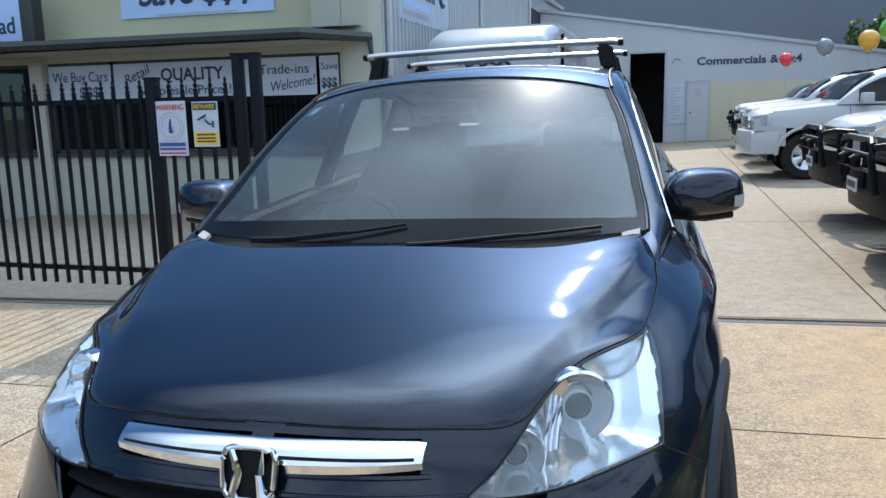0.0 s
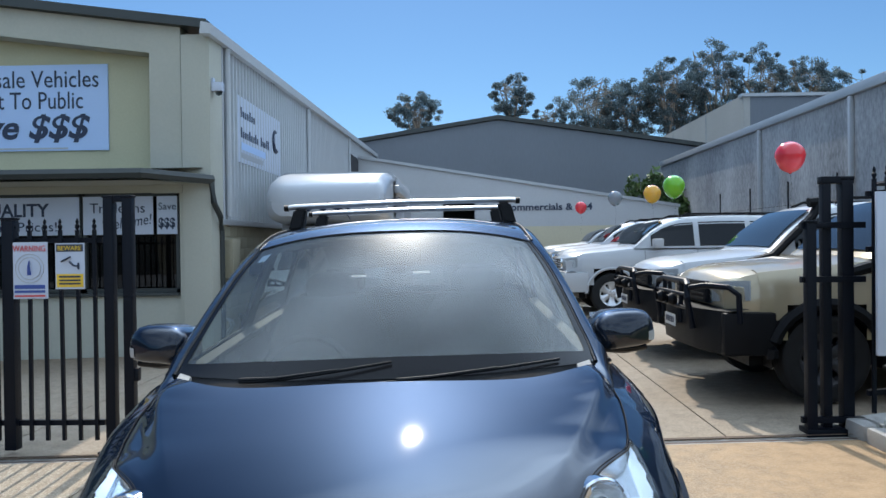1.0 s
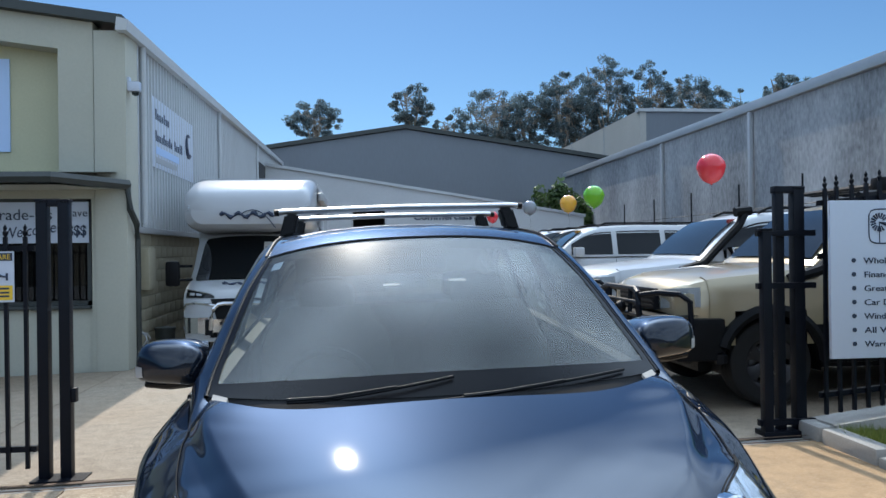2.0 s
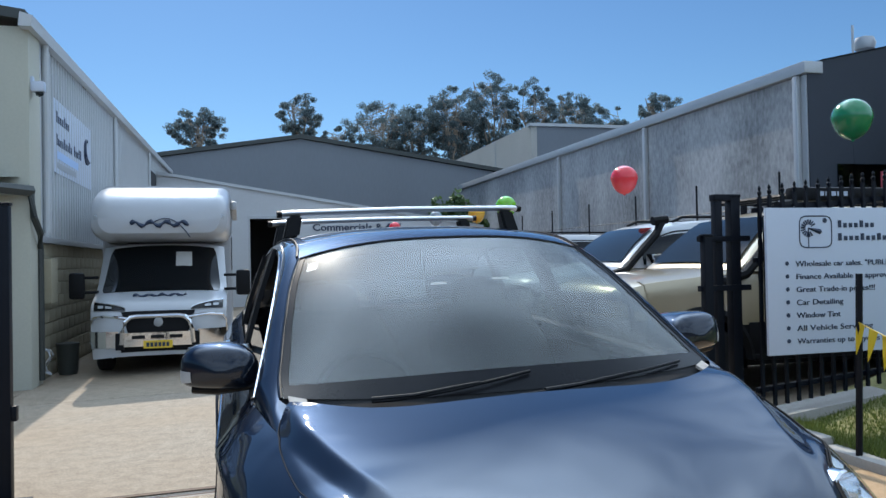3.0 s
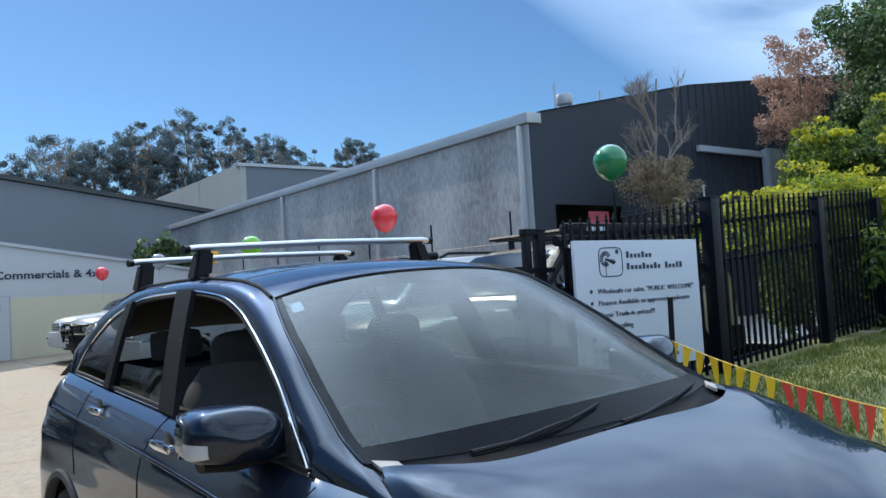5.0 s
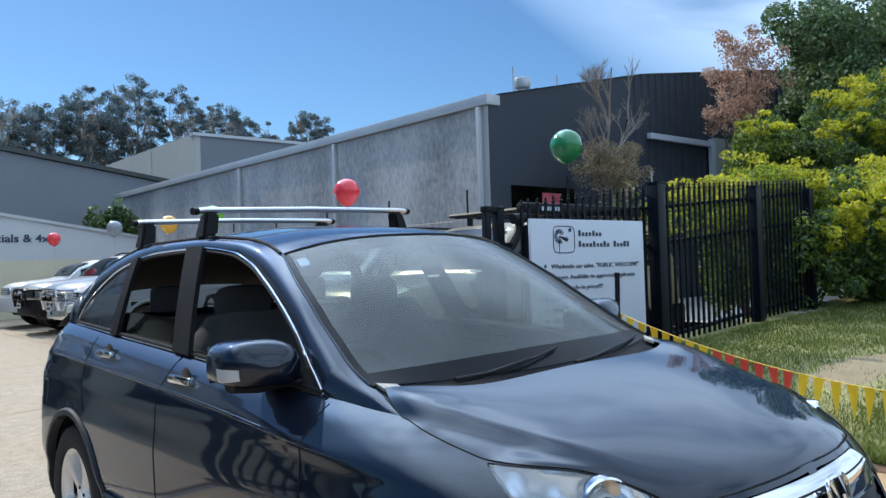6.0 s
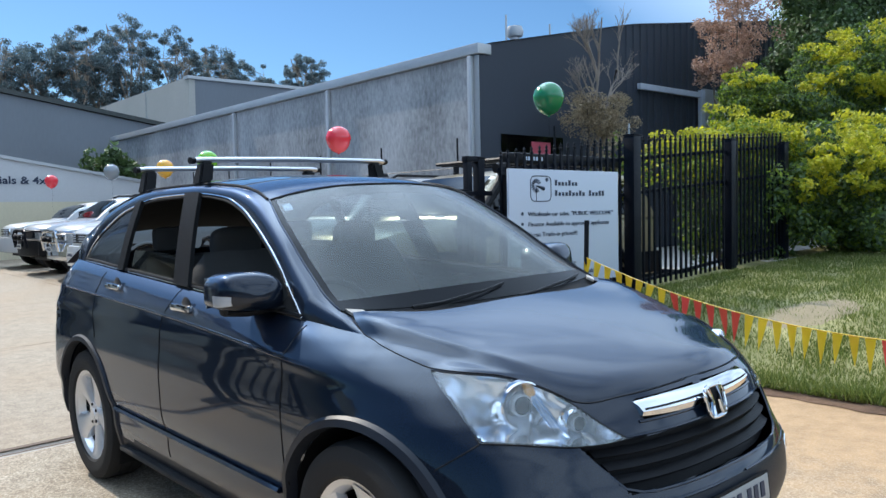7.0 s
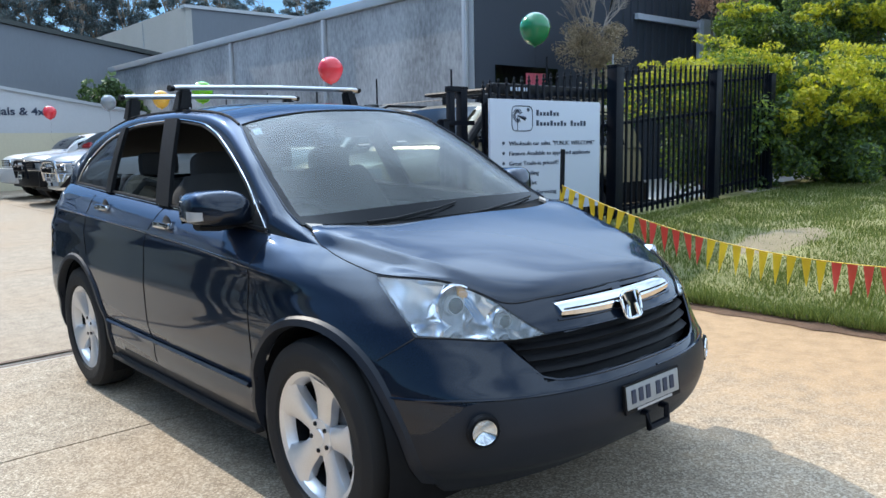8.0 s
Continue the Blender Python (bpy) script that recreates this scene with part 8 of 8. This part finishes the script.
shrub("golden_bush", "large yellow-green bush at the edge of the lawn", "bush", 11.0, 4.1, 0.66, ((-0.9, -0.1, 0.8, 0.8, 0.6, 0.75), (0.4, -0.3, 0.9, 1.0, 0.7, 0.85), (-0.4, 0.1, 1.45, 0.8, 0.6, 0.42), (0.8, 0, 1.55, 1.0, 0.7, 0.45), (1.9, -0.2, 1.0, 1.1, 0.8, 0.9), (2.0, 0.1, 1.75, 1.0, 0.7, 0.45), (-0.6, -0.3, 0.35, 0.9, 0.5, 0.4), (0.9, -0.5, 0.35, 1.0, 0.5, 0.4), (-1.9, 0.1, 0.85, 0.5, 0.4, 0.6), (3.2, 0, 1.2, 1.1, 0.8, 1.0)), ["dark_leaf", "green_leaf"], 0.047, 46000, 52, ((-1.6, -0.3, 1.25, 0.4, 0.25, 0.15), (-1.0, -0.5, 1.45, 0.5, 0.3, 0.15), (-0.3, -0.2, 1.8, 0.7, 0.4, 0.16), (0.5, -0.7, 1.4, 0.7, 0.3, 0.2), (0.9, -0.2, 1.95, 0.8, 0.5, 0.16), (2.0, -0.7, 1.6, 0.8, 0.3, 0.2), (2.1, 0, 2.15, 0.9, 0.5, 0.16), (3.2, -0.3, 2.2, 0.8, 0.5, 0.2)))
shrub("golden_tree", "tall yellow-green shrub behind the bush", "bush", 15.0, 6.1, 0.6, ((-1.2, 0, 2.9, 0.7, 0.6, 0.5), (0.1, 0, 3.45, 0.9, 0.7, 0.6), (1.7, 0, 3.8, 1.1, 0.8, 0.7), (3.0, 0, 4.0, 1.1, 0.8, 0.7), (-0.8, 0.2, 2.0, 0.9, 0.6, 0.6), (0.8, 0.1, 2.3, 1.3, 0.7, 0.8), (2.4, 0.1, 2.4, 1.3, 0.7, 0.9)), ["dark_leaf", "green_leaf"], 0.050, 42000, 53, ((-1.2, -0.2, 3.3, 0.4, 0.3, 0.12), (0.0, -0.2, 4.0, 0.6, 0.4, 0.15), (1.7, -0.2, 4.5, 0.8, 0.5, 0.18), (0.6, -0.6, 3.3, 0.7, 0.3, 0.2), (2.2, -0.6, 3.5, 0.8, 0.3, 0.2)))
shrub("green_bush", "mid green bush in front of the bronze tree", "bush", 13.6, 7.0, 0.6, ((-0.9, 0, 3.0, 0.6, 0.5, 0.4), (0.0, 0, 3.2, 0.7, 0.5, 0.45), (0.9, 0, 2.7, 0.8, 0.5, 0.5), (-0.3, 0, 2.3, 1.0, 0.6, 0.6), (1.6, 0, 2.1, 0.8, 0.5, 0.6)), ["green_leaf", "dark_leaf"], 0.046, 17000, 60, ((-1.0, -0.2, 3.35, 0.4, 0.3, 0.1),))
shrub("dark_tree", "tall dark green tree behind the hedge", "tree", 19.0, 8.2, 0.5, ((0, 0, 5.8, 1.9, 1.4, 1.4), (1.8, 0, 6.6, 2.0, 1.5, 1.5), (-0.8, 0, 4.2, 1.6, 1.2, 1.2), (2.6, 0, 4.4, 2.0, 1.4, 1.6), (3.6, 0, 7.4, 1.8, 1.4, 1.2), (0.5, 0, 2.4, 2.4, 1.2, 1.6)), ["dark_leaf", "dark_leaf"], 0.078, 60000, 54)
shrub("bronze_tree", "slender tree with bronze pink new leaves", "tree", 15.6, 8.8, 0.5, ((0.4, 0, 5.9, 0.9, 0.5, 0.45), (-0.5, 0, 5.3, 0.6, 0.4, 0.35), (-0.8, 0, 4.2, 0.5, 0.4, 0.4), (0.0, 0, 4.4, 0.5, 0.4, 0.45), (0.7, 0, 5.0, 0.6, 0.5, 0.5)), ["bronze_leaf", "bronze_leaf"], 0.042, 8500, 55)
shrub("green_shrub", "dark green shrub behind the white shed corner", "bush", 8.2, 29.5, 0.3, ((0, 0, 2.7, 0.9, 0.7, 0.9), (0.6, 0, 2.2, 0.8, 0.7, 0.9), (-0.5, 0, 3.2, 0.6, 0.5, 0.6)), ["dark_leaf"], 0.13, 4000, 56)
dry = shrub("dry_shrub", "half bare shrub with dry brown leaves by the charcoal wall", "bush", 11.3, 9.4, 0.4, ((0.1, 0, 2.8, 0.75, 0.5, 0.5), (-0.4, 0, 3.2, 0.5, 0.4, 0.35), (0.6, 0, 3.15, 0.55, 0.4, 0.35)), ["dry_leaf", "dry_leaf"], 0.027, 11000, 57)
bm = bmesh.new()
rng = random.Random(9)


def branch(p, d, length, r, depth):
    q = p + d * length
    mid = p.lerp(q, 0.5) + Vector((rng.uniform(-0.06, 0.06), rng.uniform(-0.06, 0.06), 0)) * length
    tube(bm, [p, mid, q], [r, r * 0.8, r * 0.55], 5)
    if depth:
        for k in range(3):
            nd = (d + Vector((rng.uniform(-0.75, 0.75), rng.uniform(-0.5, 0.5), rng.uniform(-0.1, 0.35)))).normalized()
            branch(mid.lerp(q, 0.3 + 0.35 * k), nd, length * rng.uniform(0.55, 0.75), r * 0.58, depth - 1)


for p, d, length, r, depth in (((0, 0, 0), (0, 0, 1), 2.6, 0.06, 0), ((0, 0, 2.5), (0.02, 0, 1), 1.5, 0.042, 1), ((0.02, 0, 3.9), (-0.5, 0, 0.9), 0.52, 0.028, 5), ((0.0, 0, 3.8), (-0.3, 0.2, 1), 0.60, 0.028, 5), ((0.02, 0, 4.0), (-0.15, -0.1, 1), 0.55, 0.026, 5), ((-0.2, 0, 4.2), (-0.6, 0, 1), 0.42, 0.022, 5), ((0.05, 0, 2.7), (0.42, 0, 1), 1.5, 0.036, 0), ((0.66, 0, 4.05), (0.12, 0, 1), 0.62, 0.024, 3), ((0.4, 0, 3.5), (0.9, 0, 0.7), 0.55, 0.020, 5), ((0.2, 0, 3.3), (0.6, 0.1, 0.8), 0.5, 0.020, 5), ((0.0, 0, 3.3), (-0.8, 0, 0.6), 0.5, 0.020, 5), ((-0.05, 0, 3.0), (-0.6, 0.1, 0.8), 0.55, 0.022, 5)):
    branch(Vector(p), Vector(d).normalized(), length, r, depth)
M["twig"] = material("pale_grey_twig", (0.27, 0.23, 0.20), 0.9, 0, 0.3, 4, 60)
part("bare_branch", bm, "twig", dry)
shrub("pale_shrub", "pale dry shrub beside the brown bush", "bush", 10.6, 8.6, 0.4, ((0, 0, 1.9, 0.4, 0.3, 0.6), (0.2, 0, 1.4, 0.5, 0.4, 0.6)), ["dry_leaf", "green_leaf"], 0.05, 1500, 58)

M["pale_soil"] = material("pale_dry_soil", (0.24, 0.19, 0.11), 0.95, 0, 0.25, 4, 60, bump=0.7, bump_scale=50)


def patch(u, v):
    a, r = 2 * math.pi * u, v * (1 + 0.25 * noise.noise(Vector((math.cos(2 * math.pi * u) * 2, math.sin(2 * math.pi * u) * 2, 4))))
    x, y = 5.2 + 0.85 * r * math.cos(a), 2.15 + 0.34 * r * math.sin(a)
    return (x, y, lawn_z(x, y) + 0.02 - 0.03 * v ** 4)


part("bare_patch", sheet(bmesh.new(), patch, 40, 10), "pale_soil", lawn, "bare dry soil in the lawn")
# ---- grass blades ----
rng = np.random.default_rng(7)
n = 150000
gx = 3.2 + 7.5 * rng.uniform(0, 1, n) ** 1.35
gy = rng.uniform(-2.5, 4.15, n)
keep = np.ones(n, bool)
zz = np.empty(n)
ln = np.empty(n)
for i in range(n):
    v = Vector((gx[i] * 0.8, gy[i] * 0.8, 0))
    bare = 0.85 * math.exp(-(((gx[i] - 5.2) / 0.95) ** 2 + ((gy[i] - 2.15) / 0.36) ** 2)) + 0.35 * max(0, noise.noise(v * 1.7))
    keep[i] = rng.uniform() > bare * 1.1 and gx[i] > edge_x(gy[i]) - 0.01
    zz[i] = lawn_z(gx[i], gy[i])
    ln[i] = 0.035 + 0.025 * noise.noise(v * 2.3 + Vector((9, 0, 0))) + (0.03 if gx[i] < 3.45 else 0)
gx, gy, zz, ln = gx[keep], gy[keep], zz[keep], np.clip(ln[keep], 0.02, 0.12) * rng.uniform(0.6, 1.5, keep.sum())
n = len(gx)
ang = rng.uniform(0, 2 * np.pi, n)
dx, dy = np.cos(ang), np.sin(ang)
w = 0.0045 * rng.uniform(0.7, 1.5, n)
bend = rng.uniform(0.1, 0.9, n) * ln
a2 = rng.uniform(0, 2 * np.pi, n)
v0 = np.stack((gx - dx * w, gy - dy * w, zz - 0.01), 1)
v1 = np.stack((gx + dx * w, gy + dy * w, zz - 0.01), 1)
v2 = np.stack((gx + np.cos(a2) * bend, gy + np.sin(a2) * bend, zz + ln), 1)
me = bpy.data.meshes.new("grass")
me.from_pydata(np.stack((v0, v1, v2), 1).reshape(-1, 3).tolist(), [], np.arange(3 * n).reshape(-1, 3).tolist())
me.materials.append(M["grass_blade"])
tagged(new("grass", me), "short green grass blades on the verge", "grass", kind="stuff")
